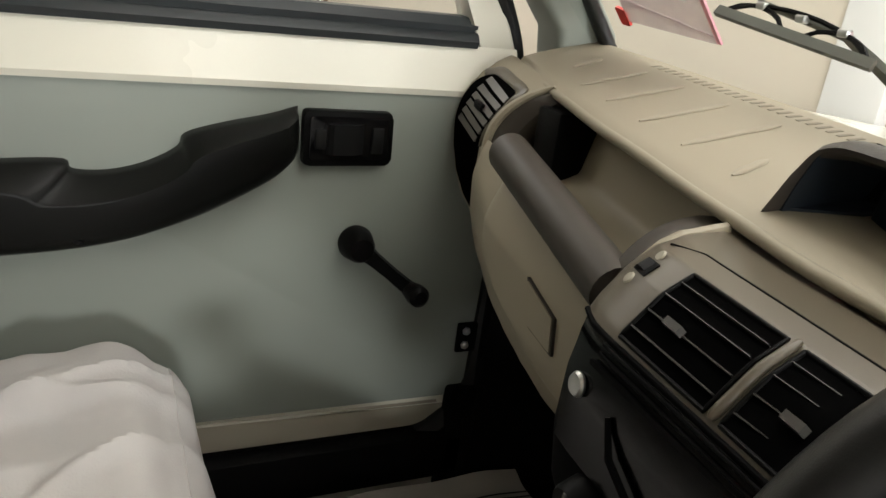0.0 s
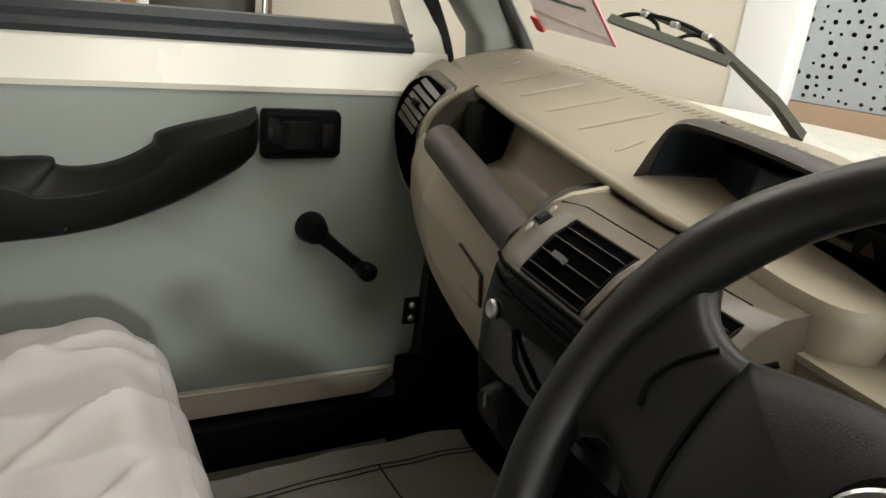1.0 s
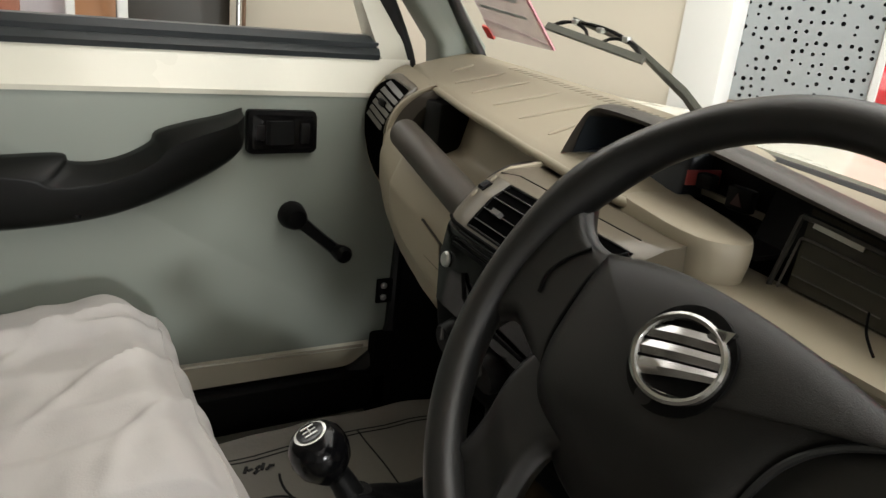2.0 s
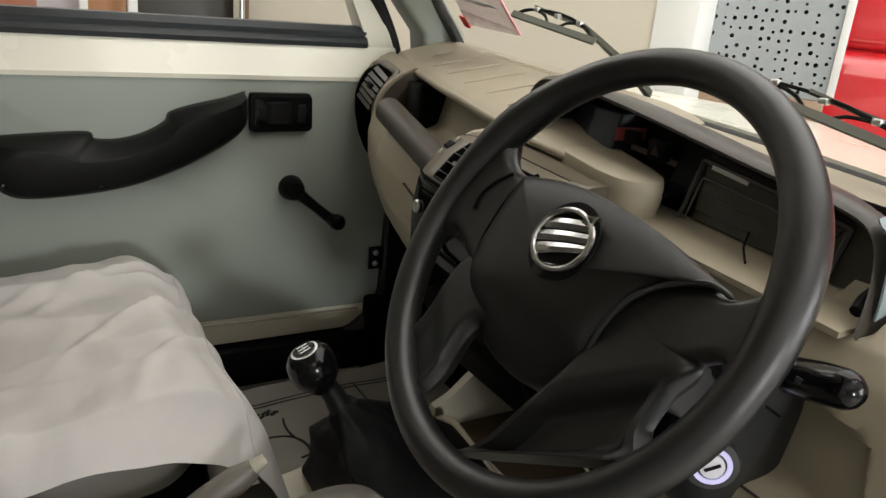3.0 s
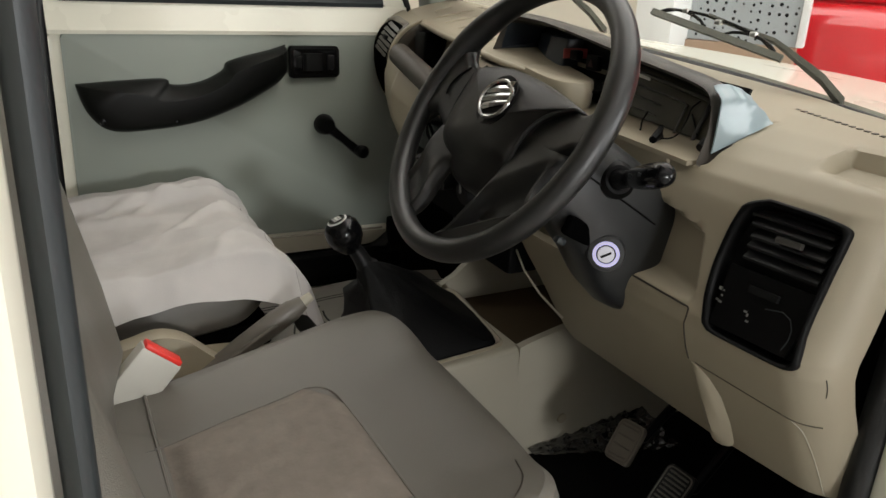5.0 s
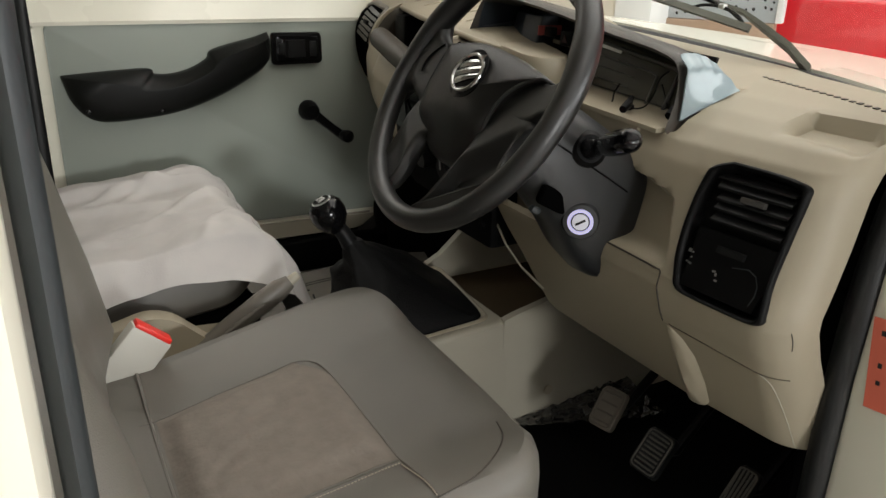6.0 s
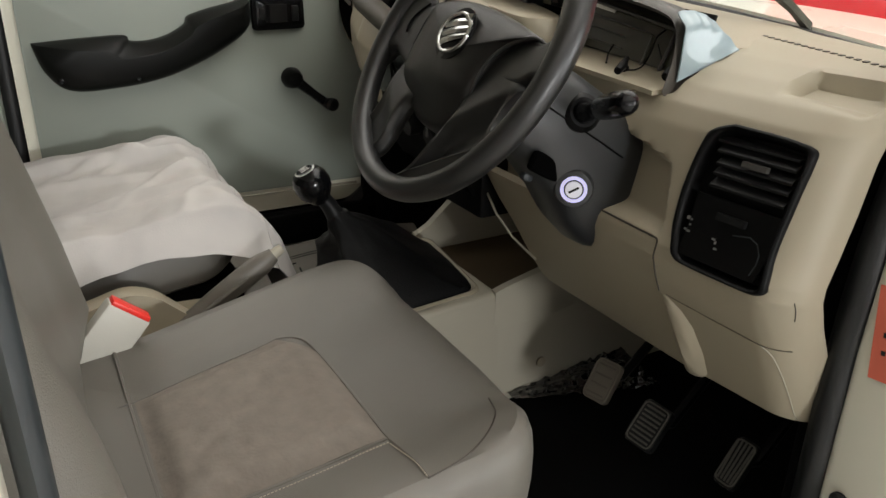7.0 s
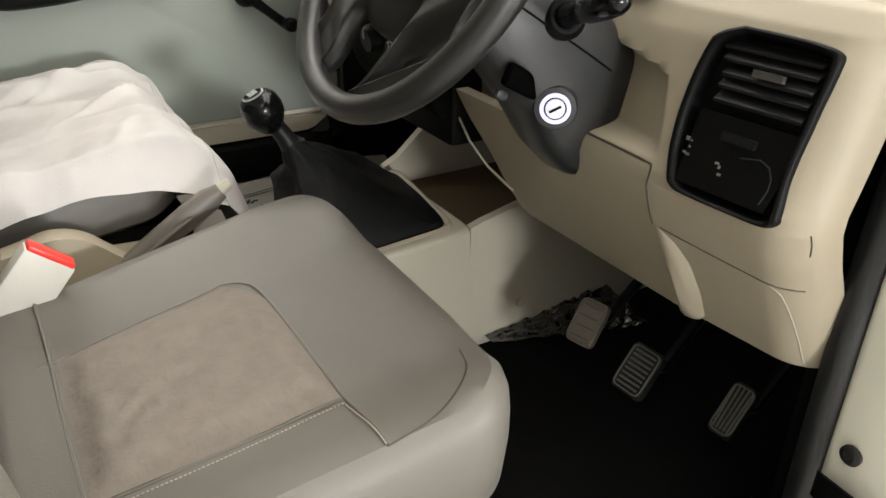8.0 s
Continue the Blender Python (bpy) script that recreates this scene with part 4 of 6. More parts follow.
def stack_at(s, y, w=0.0):
    """A point of the stack's face: s along the profile, w metres proud of it; the flanks curve back."""
    a, b = along(STACK, max(0, s - 0.02)), along(STACK, min(1, s + 0.02))
    d = (b - a).normalized()
    n = Vector((d.y, -d.x))
    if n.x > 0:
        n = -n
    f = max(0, min(1, max((y - 0.092) / 0.056, (-0.066 - y) / 0.034)))
    back = 1 - math.sqrt(1 - f * f)
    p = along(STACK, s).lerp(along(FLANK, s), back) + n * w
    return Vector((p.x, y - STACK_Y, p.y + TILT * y))


def stack_skin(y0, y1, s0, s1, w):
    return lambda u, v: stack_at(s0 + (s1 - s0) * u, y0 + (y1 - y0) * (0.5 - 0.5 * math.cos(math.pi * v)), w)


part("stack_cover", sheet(stack_skin(-0.098, 0.148, 0.0, 0.425, 0.0), 50, 50, 0.006), TAUPE, dash, "taupe satin centre stack cover")
end_out = [(p.x, p.z) for p in (stack_at(0.425 * k / 30, -0.098, -0.0005) for k in range(31))] + [(0.30, 1.12), (0.41, 1.12)]
part("stack_end", prism(end_out, lambda u, v, w: (u, w, v), -0.098 - STACK_Y + 0.0005, -0.092 - STACK_Y), TAUPE, dash)
part("stack_base", sheet(stack_skin(-0.098, 0.148, 0.425, 0.80, -0.003), 34, 40, 0.006), STACK_BLACK, dash, "black lower centre stack")
part("stack_body", box((0.36, 0.0, 1.06), (0.10, 0.20, 0.28), 0.01), BLACK, dash)
trim_line = [stack_at(0.06 + 0.38 * k / 20, 0.150, 0.001) + Vector((0.004, 0, 0)) for k in range(21)]
part("stack_trim", tube(trim_line, 0.0055, 8), BEIGE, dash, "beige edge strip of the stack")
COLLAR = smooth_line([(0.40, 1.240), (0.386, 1.2405), (0.357, 1.2355), (0.331, 1.2215), (0.313, 1.202), (0.304, 1.178), (0.300, 1.150), (0.304, 1.12)], 24)
rings = []
for y, g in ((0.150, -0.006), (0.158, 0.0), (0.185, 0.0), (0.198, -0.004), (0.204, -0.014)):
    c = Vector((0.40, 1.15))
    ring = []
    for p in COLLAR:
        q = c + (Vector((p.x, p.y)) - c) * (1 + g / 0.1)
        ring.append((q.x, y, q.y))
    rings.append([(a, b - STACK_Y, c) for a, b, c in ring + [(0.43, y, 1.12), (0.43, y, 1.235)]])
part("bar_collar", loft(rings), BAR_BROWN, dash, "dark taupe collar where the grab bar meets the stack")


def stack_patch(y0, y1, s0, s1, w, thick=0.004):
    return sheet(lambda u, v: stack_at(s0 + (s1 - s0) * u, y0 + (y1 - y0) * v, w), 12, 10, thick)


seam_line = [stack_at(0.20, 0.130, 0.0004)] + [stack_at(0.155, 0.105 - 0.185 * k / 12, 0.0004) for k in range(13)]
part("cover_seam", tube(seam_line, 0.0012, 6), BLACK, dash)
for y0, y1 in ((0.083, 0.005), (-0.008, -0.092)):
    # No hole here: a near-black patch paints the shade between the slats.
    v = part("centre_vent", stack_patch(y0, y1, 0.240, 0.400, 0.0010), VENT_SHADE, dash, "black slatted centre air vent")
    edge = [stack_at(0.239 + 0.162 * k / 10, y0, 0.0012) for k in range(11)] + [stack_at(0.401, y0 + (y1 - y0) * k / 6, 0.0012) for k in range(1, 7)] + [stack_at(0.401 - 0.162 * k / 10, y1, 0.0012) for k in range(1, 11)] + [stack_at(0.239, y1 + (y0 - y1) * k / 6, 0.0012) for k in range(1, 7)]
    part("vent_frame", tube(edge, 0.0016, 8), BLACK, v)
    for k in range(4):
        s = 0.268 + 0.034 * k
        part("slat", loft([[stack_at(s + ds, y, w) for ds, w in ((-0.0028, 0.0004), (-0.0006, 0.0038), (0.0010, 0.0038), (0.0006, 0.0004))] for y in (y0 - 0.002, y1 + 0.002)]), SLAT_GREY, v)
    ym = (y0 + y1) / 2 + 0.012
    part("vent_tab", loft([[stack_at(s, ym + dy, h) for dy, h in ((-0.008, 0.003), (0.008, 0.003), (0.0065, 0.008), (-0.0065, 0.008))] for s in (0.328, 0.341)]), SLAT_GREY, v)
part("vent_divider", tube([stack_at(0.232 + 0.174 * k / 10, -0.0015, 0.0022) for k in range(11)], [0.0020] + [0.0034] * 9 + [0.0020], 12), TAUPE, dash)
part("vent_wheel", loft([[stack_at(s, y, w) for y, w in ((0.124, -0.001), (0.124, 0.0012), (0.108, 0.0012), (0.108, -0.001))] for s in (0.262, 0.28, 0.30)]), BLACK, dash)
part("vent_wheel", tube([stack_at(0.268, 0.117, -0.001), stack_at(0.294, 0.117, -0.001)], 0.0055, 10), CHARCOAL, dash)
for s in (0.245, 0.318):
    part("stack_dot", lathe([(0.0, 0), (0.005, 0), (0.004, 0.0012), (0.0, 0.0015)], stack_at(s, 0.118, 0.0), (-0.7, 0.3, 0.6), 12), BEIGE_PALE, dash)

# radio bay and controls below the vents
radio = part("radio_panel", stack_patch(0.120, -0.10, 0.435, 0.615, 0.001), material("radio_black", (0.0018, 0.0018, 0.0018), 0.16, spec=0.22), dash, "gloss black radio panel with slots")
part("bay_lip", tube([stack_at(0.432, 0.132 - 0.235 * k / 10, 0.001) for k in range(11)], 0.0022, 8), STACK_BLACK, radio)
for s in (0.452, 0.47):
    part("slot_lip", tube([stack_at(s, 0.088 - 0.03 * k, 0.002) for k in range(6)], 0.0014, 6), BLACK, radio)
part("card_slot", loft([[stack_at(s, y, w) for y, w in ((0.092, 0.001), (0.092, 0.004), (-0.08, 0.004), (-0.08, 0.001))] for s in (0.482, 0.490)]), BLACK, radio)
part("handle_bar", tube([stack_at(0.53, 0.062, 0.003), stack_at(0.565, 0.05, 0.006), stack_at(0.585, 0.028, 0.006), stack_at(0.59, -0.05, 0.004)], [0.002, 0.0028, 0.0028, 0.002], 8), STACK_BLACK, radio)
for y in (0.098, -0.085):
    part("push_button", lathe([(0.0, 0), (0.0085, 0), (0.0088, 0.002), (0.0072, 0.0042), (0.0, 0.005)], stack_at(0.530, y, 0.001), (-1, 0.1, 0.1), 20), STEEL, radio, "round silver push button")
for y in (0.075, 0.0, -0.075):
    kn = part("rotary_knob", lathe([(0.0, 0), (0.021, 0), (0.019, 0.014), (0.017, 0.018), (0.0, 0.018)], stack_at(0.655, y, -0.002), (-0.98, 0, -0.2), 24), BLACK, dash, "black rotary heater knob")
    part("pointer", box(stack_at(0.64, y, 0.017), (0.004, 0.003, 0.014), 0.001), SLAT_GREY, kn)

# ---- instrument hood ----
HOOD = [(0.394, 0.128, 1.257), (0.398, 0.119, 1.281), (0.403, 0.111, 1.303), (0.408, 0.098, 1.322), (0.408, 0.06, 1.327), (0.406, -0.05, 1.320), (0.403, -0.24, 1.294), (0.40, -0.35, 1.280), (0.398, -0.388, 1.265), (0.386, -0.405, 1.230), (0.362, -0.416, 1.191)]
front = smooth_line(HOOD, 40)
rings = []
for k, p in enumerate(front):
    f = k / 39
    reach, drop = 0.075, 0.014
    if p.y < -0.38 or p.y > 0.105:
        reach, drop = 0.07, 0.02
    reach -= 0.028 * ramp((-0.30 - p.y) / 0.09)
    end = Vector((p.x + reach, p.y, max(p.z - drop, 1.185)))
    mid = Vector((p.x + 0.03, p.y, p.z - 0.004))
    rings.append([p + Vector((0.0, 0, -0.011)), p + Vector((-0.005, 0, -0.006)), p + Vector((0.0, 0, -0.002)), p.lerp(mid, 0.4) + Vector((0, 0, 0.001)), mid, end, end + Vector((0, 0, -0.010)), mid + Vector((0, 0, -0.010))])
part("instrument_hood", loft(rings), HOOD_TAUPE, dash, "dark taupe hood over the instruments")
part("screen_deck", sheet(lambda u, v: (0.47 + 0.10 * ramp((0.26 - 0.80 * v) / 0.05) + (0.20 - 0.10 * ramp((0.26 - 0.80 * v) / 0.05)) * u - 0.04 * (abs(-0.65 + 0.80 * v) / 0.66) ** 2.4, -0.65 + 0.80 * v, 1.256 + 0.06 * (-0.65 + 0.80 * v) + 0.006 * u - 0.003 * ramp((0.300 - 0.80 * v) / 0.05)), 8, 80, 0.006), BEIGE, dash, "beige deck under the windscreen")
part("recess_floor", sheet(lambda u, v: (0.405 + 0.033 * v + 0.12 * u, -0.15 + 0.18 * v, shelf_z(-0.15 + 0.18 * v) - 0.012), 4, 6, 0.004), BLACK, dash)
part("recess_back", sheet(lambda u, v: (0.468 + 0.012 * u, -0.372 + 0.487 * v, 1.175 + 0.050 * v + (0.070 + 0.022 * v) * u), 4, 8, 0.004), BLACK, dash)
NAVY = material("blue_black_plastic", (0.016, 0.022, 0.030), 0.35)
part("pocket_floor", sheet(lambda u, v: (0.405 + 0.051 * v + (0.095 - 0.050 * v) * u, 0.121 - 0.030 * v - 0.012 * u, 1.2650 + 0.0045 * v + 0.012 * u), 6, 6, 0.004), NAVY, dash, "blue-black tray floor")
part("pocket_side", sheet(lambda u, v: (0.406 + 0.08 * u, 0.122 - 0.018 * v ** 1.3 - 0.010 * u, 1.262 + 0.050 * v), 5, 6, 0.003), NAVY, dash)
STEP = [(0.458, 0.090), (0.436, 0.030), (0.436, -0.020), (0.515, -0.020), (0.515, 0.078)]
part("pocket_step", prism(rounded(STEP, 0.004, 3), lambda u, v, w: (u + 0.25 * (w - 1.25), v, w), 1.245, 1.294, 0.003), NAVY, dash, "blue-black step in the tray")

# driver ledge under the instruments
def ledge_point(u, v):
    y = -0.408 + 0.313 * v
    return (0.350 + 0.12 * u, y, 1.186 + 0.016 * v + 0.004 * u)


part("ledge", sheet(ledge_point, 5, 8, 0.006), BEIGE, dash)
part("ledge_front", sheet(lambda u, v: (0.352 + 0.02 * u, -0.37 + 0.27 * v, 1.187 + 0.014 * v - 0.10 * u), 5, 8, 0.006), BEIGE, dash)

part("instrument_bezel", sheet(lambda u, v: (0.4345 + 0.034 * u, -0.384 + 0.274 * v, 1.172 + 0.095 * u + 0.012 * v), 6, 10, 0.004), BLACK, dash, "black surround of the instruments")
LENS = material("dark_olive_lens", (0.040, 0.037, 0.025), 0.18, spec=0.4)
cluster = part("instrument_panel", sheet(lambda u, v: (0.430 + 0.030 * (0.12 + 0.88 * u), -0.386 + (0.218 + 0.012 * u) * v, 1.184 + (0.058 + 0.02 * v) * (0.12 + 0.88 * u) + 0.012 * v), 6, 10, 0.004), LENS, dash, "unlit dark instrument panel behind clear plastic")


def on_cluster(y, z, w):
    """A point of the instrument lens: y from its middle, z from 0 at its foot to 1 at its top."""
    v = (y + 0.12) / 0.24
    return Vector((0.430 + 0.030 * z - w, -0.386 + 0.240 * v, 1.184 + (0.058 + 0.02 * v) * z + 0.012 * v))


def lens_line(y0, y1, z0, z1, r, mat, name):
    part(name, tube([on_cluster(y, z, 0.003) for y, z in rounded([(y0, z0), (y0, z1), (y1, z1), (y1, z0)], [0.001, 0.03, 0.03, 0.001], 5)], r, 6), mat, cluster)


lens_line(-0.070, 0.114, 0.06, 0.92, 0.0030, SLAT_GREY, "lens_frame")
lens_line(-0.034, 0.106, 0.10, 0.70, 0.0014, SLAT_PALE, "dial_outline")
for k in range(2):
    part("display_line", tube([on_cluster(0.012, 0.50 - 0.22 * k, 0.003), on_cluster(0.098, 0.50 - 0.22 * k, 0.003)], 0.0008, 5), SLAT_PALE, cluster)
part("print_bar", loft([[on_cluster(y, z, w) for z, w in ((0.84, 0.003), (0.92, 0.003), (0.92, 0.0045), (0.84, 0.0045))] for y in (0.05, 0.1)]), STEEL, cluster)
part("needle", tube([on_cluster(-0.075, 0.2, 0.004), on_cluster(-0.05, 0.55, 0.004)], 0.0012, 6), BLACK, cluster)
switch = part("hazard_switch", box((0.452, -0.085, 1.262), (0.012, 0.03, 0.024), 0.003), BLACK, dash, "black hazard switch with a red triangle")
tri = [(0.0, 0.007), (0.007, -0.006), (-0.007, -0.006)]
part("triangle", prism(tri, lambda u, v, w: (0.4455 - w, -0.085 + u, 1.262 + v), 0.0, 0.001), material("dull_red_print", (0.035, 0.006, 0.005), 0.5), switch)
# Red colour imitates the red car's reflection in a glossy panel.
part("reflection_plate", box((0.452, -0.034, 1.271), (0.044, 0.003, 0.016), 0.001, Matrix.Rotation(radians(-8), 4, "Z")), material("red_reflection_paint", (0.30, 0.045, 0.04), 0.6, var=0.3, scale=120), dash, "red plate standing in for the red car's reflection in the switch recess")
part("loose_connector", box((0.446, -0.045, 1.27), (0.014, 0.02, 0.016), 0.003), BLACK, dash)
part("loose_wire", tube(smooth_line([(0.424, -0.345, 1.246), (0.404, -0.350, 1.238), (0.396, -0.352, 1.222), (0.393, -0.344, 1.204), (0.388, -0.336, 1.197), (0.380, -0.330, 1.196)], 20), 0.0011, 6), BLACK, dash, "thin black loose wire")
part("loose_connector", box((0.377, -0.327, 1.1975), (0.014, 0.009, 0.007), 0.002, Matrix.Rotation(radians(25), 4, "Z")), BLACK, dash)
part("loose_wire", tube(smooth_line([(0.424, -0.250, 1.215), (0.405, -0.262, 1.206), (0.392, -0.275, 1.200), (0.384, -0.283, 1.198)], 16), 0.0013, 6), BLACK, dash, "thin black loose wire")


def film_point(u, v):
    # clings to the hood's end and curls over its top, puckered along the upper edge
    high = 0.004 + 0.074 * (1 - u ** 1.6) ** 0.85
    pucker = 0.0009 * math.sin(30 * u) * ramp((v - 0.62) / 0.3)
    return (0.378 + 0.016 * v * (1 - u) + 0.101 * u, -0.419 - 0.0006 * math.sin(6 * v + 3 * u) + 0.010 * v + 0.018 * ramp((v - 0.7) / 0.3) ** 2 * (1 - 0.6 * u) - pucker, 1.196 + 0.033 * u + high * v + 0.3 * pucker)


part("film", sheet(film_point, 40, 24, 0.002), FILM_BLUE, dash, "pale blue protective film on the hood's end")

# ---- driver side body ----
DRV = [(0.60, 1.233), (0.54, 1.231), (0.47, 1.224), (0.42, 1.212), (0.385, 1.197), (0.362, 1.178), (0.350, 1.155), (0.337, 1.10), (0.322, 1.05), (0.312, 1.022), (0.312, 1.005), (0.325, 0.97), (0.345, 0.93), (0.368, 0.88), (0.386, 0.842), (0.392, 0.832), (0.405, 0.83)]


def drv_at(s, y, w=0.0):
    t = s * (len(DRV) - 1)
    i = min(int(t), len(DRV) - 2)
    a, b = Vector(DRV[i]), Vector(DRV[i + 1])
    d = (b - a).normalized()
    n = Vector((d.y, -d.x)) if d.y < -0.2 or d.x < 0 else Vector((-1, 0))
    if n.x > 0.3:
        n = -n
    p = a.lerp(b, t - i) + n * w
    bow = (0.02 + 0.08 * max(0, min(1, (s - 0.12) / 0.2))) * max(0, -0.48 - y)
    end = 0.0
    if y < -0.61:
        end = 0.055 * (1 - math.sqrt(max(0, 1 - ((-0.61 - y) / 0.05) ** 2)))
    top = 1 - min(1, s / 0.25)
    return Vector((p.x + bow * 0.8 + end * (1 - 0.7 * top), y, p.y - end * 0.5 * top + 0.02 * (y + 0.5) * top))


VO = [(p.x, p.y) for p in smooth_line([(-0.530, 0.334), (-0.575, 0.335), (-0.606, 0.339), (-0.624, 0.348), (-0.629, 0.372), (-0.626, 0.43), (-0.625, 0.49), (-0.629, 0.55), (-0.629, 0.586), (-0.617, 0.606), (-0.57, 0.607), (-0.524, 0.602), (-0.511, 0.586), (-0.503, 0.545), (-0.496, 0.50), (-0.492, 0.45), (-0.496, 0.40), (-0.508, 0.358), (-0.530, 0.334)], 91)][:-1]
VENT_MID = (-0.564, 0.465)


def in_vent(y, s):
    """True inside the vent's outline, drawn in a little."""
    inside, n = False, len(VO)
    y, s = VENT_MID[0] + (y - VENT_MID[0]) / 0.93, VENT_MID[1] + (s - VENT_MID[1]) / 0.93
    for i in range(n):
        (a, b), (c, d) = VO[i], VO[i - 1]
        if (b > s) != (d > s) and y < (c - a) * (s - b) / (d - b) + a:
            inside = not inside
    return inside


def driver_skin(u, v):
    # the face with its coin tray sunk into the top, the vent's hole and a knee dish beside the column
    y = -0.66 + 0.30 * v
    p = drv_at(u, y)
    tray = ramp((y + 0.648) / 0.012) * ramp((-0.535 - y) / 0.012) * ramp((p.x - 0.395) / 0.05) * ramp((0.475 - p.x) / 0.008)
    if u < 0.3:
        p.z -= 0.020 * tray
    rim_y = -0.462 - 0.28 * (1.115 - p.z)
    dish = ramp((y - rim_y) / 0.009) * ramp((p.z - 1.030) / 0.012) * ramp((1.130 - 0.2 * max(0, -0.388 - y) - p.z) / 0.014)
    vent_hole = 1.0 if in_vent(y, u) else 0.0
    if u > 0.25:
        p.x += (0.013 + 0.24 * max(0, y - rim_y)) * dish + 0.022 * vent_hole
    inside = ramp((y + 0.424) / 0.006) * ramp((0.485 - p.x) / 0.01)
    if inside > 0 and p.z > 1.182:
        p.z += (1.182 - p.z) * inside
        p.x += (min(p.x, 0.40) - p.x) * inside
    return p


part("driver_panel", sheet(driver_skin, 130, 84, 0.004), BEIGE, dash)
part("lower_driver_panel", sheet(lambda u, v: drv_at(0.60 + 0.40 * u, -0.362 + (0.156 + 0.10 * (1 - u)) * v, 0.0), 30, 20, 0.02), BEIGE, dash)
part("panel_edge", tube([(0.322, -0.092, 0.975), (0.328, -0.12, 0.937), (0.336, -0.158, 0.908), (0.345, -0.21, 0.887)], 0.0018, 8), BEIGE_PALE, dash)


def s_at_z(z):
    return min((abs(drv_at(k / 400, -0.5).z - z), k / 400) for k in range(90, 401))[1]




def vent_surface(grow, w):
    c = Vector(VENT_MID)
    return [c + (Vector(p) - c) * grow for p in VO], w


def vent_plate():
    bm = bmesh.new()
    layers = []
    for grow, w in ((1.0, -0.004), (1.0, 0.0025), (0.988, 0.0048), (0.965, 0.0062), (0.935, 0.0066), (0.905, 0.0055), (0.885, 0.0030), (0.872, -0.002), (0.862, -0.012), (0.6, -0.012), (0.3, -0.012)):
        pts, w = vent_surface(grow, w)
        layers.append([bm.verts.new(drv_at(s, y, w)) for y, s in pts])
    n = len(layers[0])
    for a, b in zip(layers, layers[1:]):
        for i in range(n):
            bm.faces.new((a[i], a[(i + 1) % n], b[(i + 1) % n], b[i]))
    bm.faces.new(layers[-1])
    return bm


dv = part("side_vent", vent_plate(), BLACK, dash, "black outer air vent with a blank switch panel")
def vent_box(z0, z1, y0, y1, w0, w1, mat, name, parent=None):
    """A small block on the vent's face, between two heights and two sides."""
    return part(name, loft([[drv_at(s_at_z(z1), y, w0), drv_at(s_at_z(z1), y, w1), drv_at(s_at_z(z0), y, w1), drv_at(s_at_z(z0), y, w0)] for y in (y0, (y0 + y1) / 2, y1)]), mat, parent or dv)


blank = part("switch_plate", sheet(lambda u, v: drv_at(s_at_z(1.092) + (s_at_z(1.022) - s_at_z(1.092)) * u, -0.514 - 0.108 * v + 0.008 * v * u, 0.001), 10, 10, 0.004), BLACK, dv, "black blank switch plate")
for k in range(5):
    z = 1.155 - 0.0120 * k
    s = s_at_z(z)
    ya, yb = -0.524 + 0.003 * abs(k - 2) * (k < 2), -0.616
    part("slat", loft([[drv_at(s + ds, y, w) for ds, w in ((-0.012, -0.010), (0.003, 0.003), (0.006, 0.0025), (-0.008, -0.011))] for y in (ya, (ya + yb) / 2, yb)]), CHARCOAL, dv)
vent_box(1.130, 1.137, -0.558, -0.588, 0.002, 0.008, SLAT_GREY, "vent_tab")
vent_box(1.070, 1.078, -0.548, -0.584, 0.001, 0.006, CHARCOAL, "thumb_wheel", blank)
for y, z, a, b in ((-0.5125, 1.0615, 0.0022, 0.003), (-0.517, 1.0600, 0.0010, 0.002), (-0.517, 1.0555, 0.0010, 0.002), (-0.5130, 1.0490, 0.0016, 0.0022), (-0.5175, 1.0475, 0.0022, 0.0026), (-0.552, 1.0490, 0.0022, 0.0022), (-0.5555, 1.0460, 0.0012, 0.003), (-0.558, 1.0400, 0.0020, 0.002)):
    vent_box(z - b / 2, z + b / 2, y - a, y + a, 0.001, 0.0017, STEEL, "switch_mark", blank)
part("switch_outline", tube([drv_at(s_at_z(z), y, 0.0012) for y, z in ((-0.572, 1.060), (-0.592, 1.063), (-0.603, 1.060), (-0.609, 1.050), (-0.610, 1.040), (-0.607, 1.028))], 0.0008, 5), SEAL_GREY, blank)

# seams, knee fin and stowage dish
def drv_line(rows, n):
    """A fine line on the driver panel through rows of (y, s)."""
    return [drv_at(p.y, p.x, 0.0003) for p in smooth_line([(y, s, 0) for y, s in rows], n)]


part("panel_seam", tube(drv_line([(-0.376, 0.545), (-0.43, 0.548), (-0.474, 0.551)], 14), 0.0014, 6), BAR_BROWN, dash)
part("panel_seam", tube(drv_line([(-0.474, 0.551), (-0.4825, 0.556), (-0.4815, 0.60), (-0.479, 0.66), (-0.478, 0.715)], 22), 0.0011, 6), BAR_BROWN, dash)
part("panel_seam", tube(drv_line([(-0.488, 0.7175), (-0.55, 0.725), (-0.60, 0.730), (-0.626, 0.7325), (-0.646, 0.731)], 24), 0.0009, 6), TAUPE, dash)
# Paler tube paints the highlight along the panel's crease.
part("crease_highlight", tube(drv_line([(-0.618, 0.7325), (-0.630, 0.755), (-0.638, 0.82), (-0.641, 0.93)], 20), 0.0009, 6), BEIGE_PALE, dash)
part("trim_slot", tube(drv_line([(-0.650, 0.612), (-0.651, 0.636), (-0.650, 0.66)], 5), 0.0007, 6), BAR_BROWN, dash)
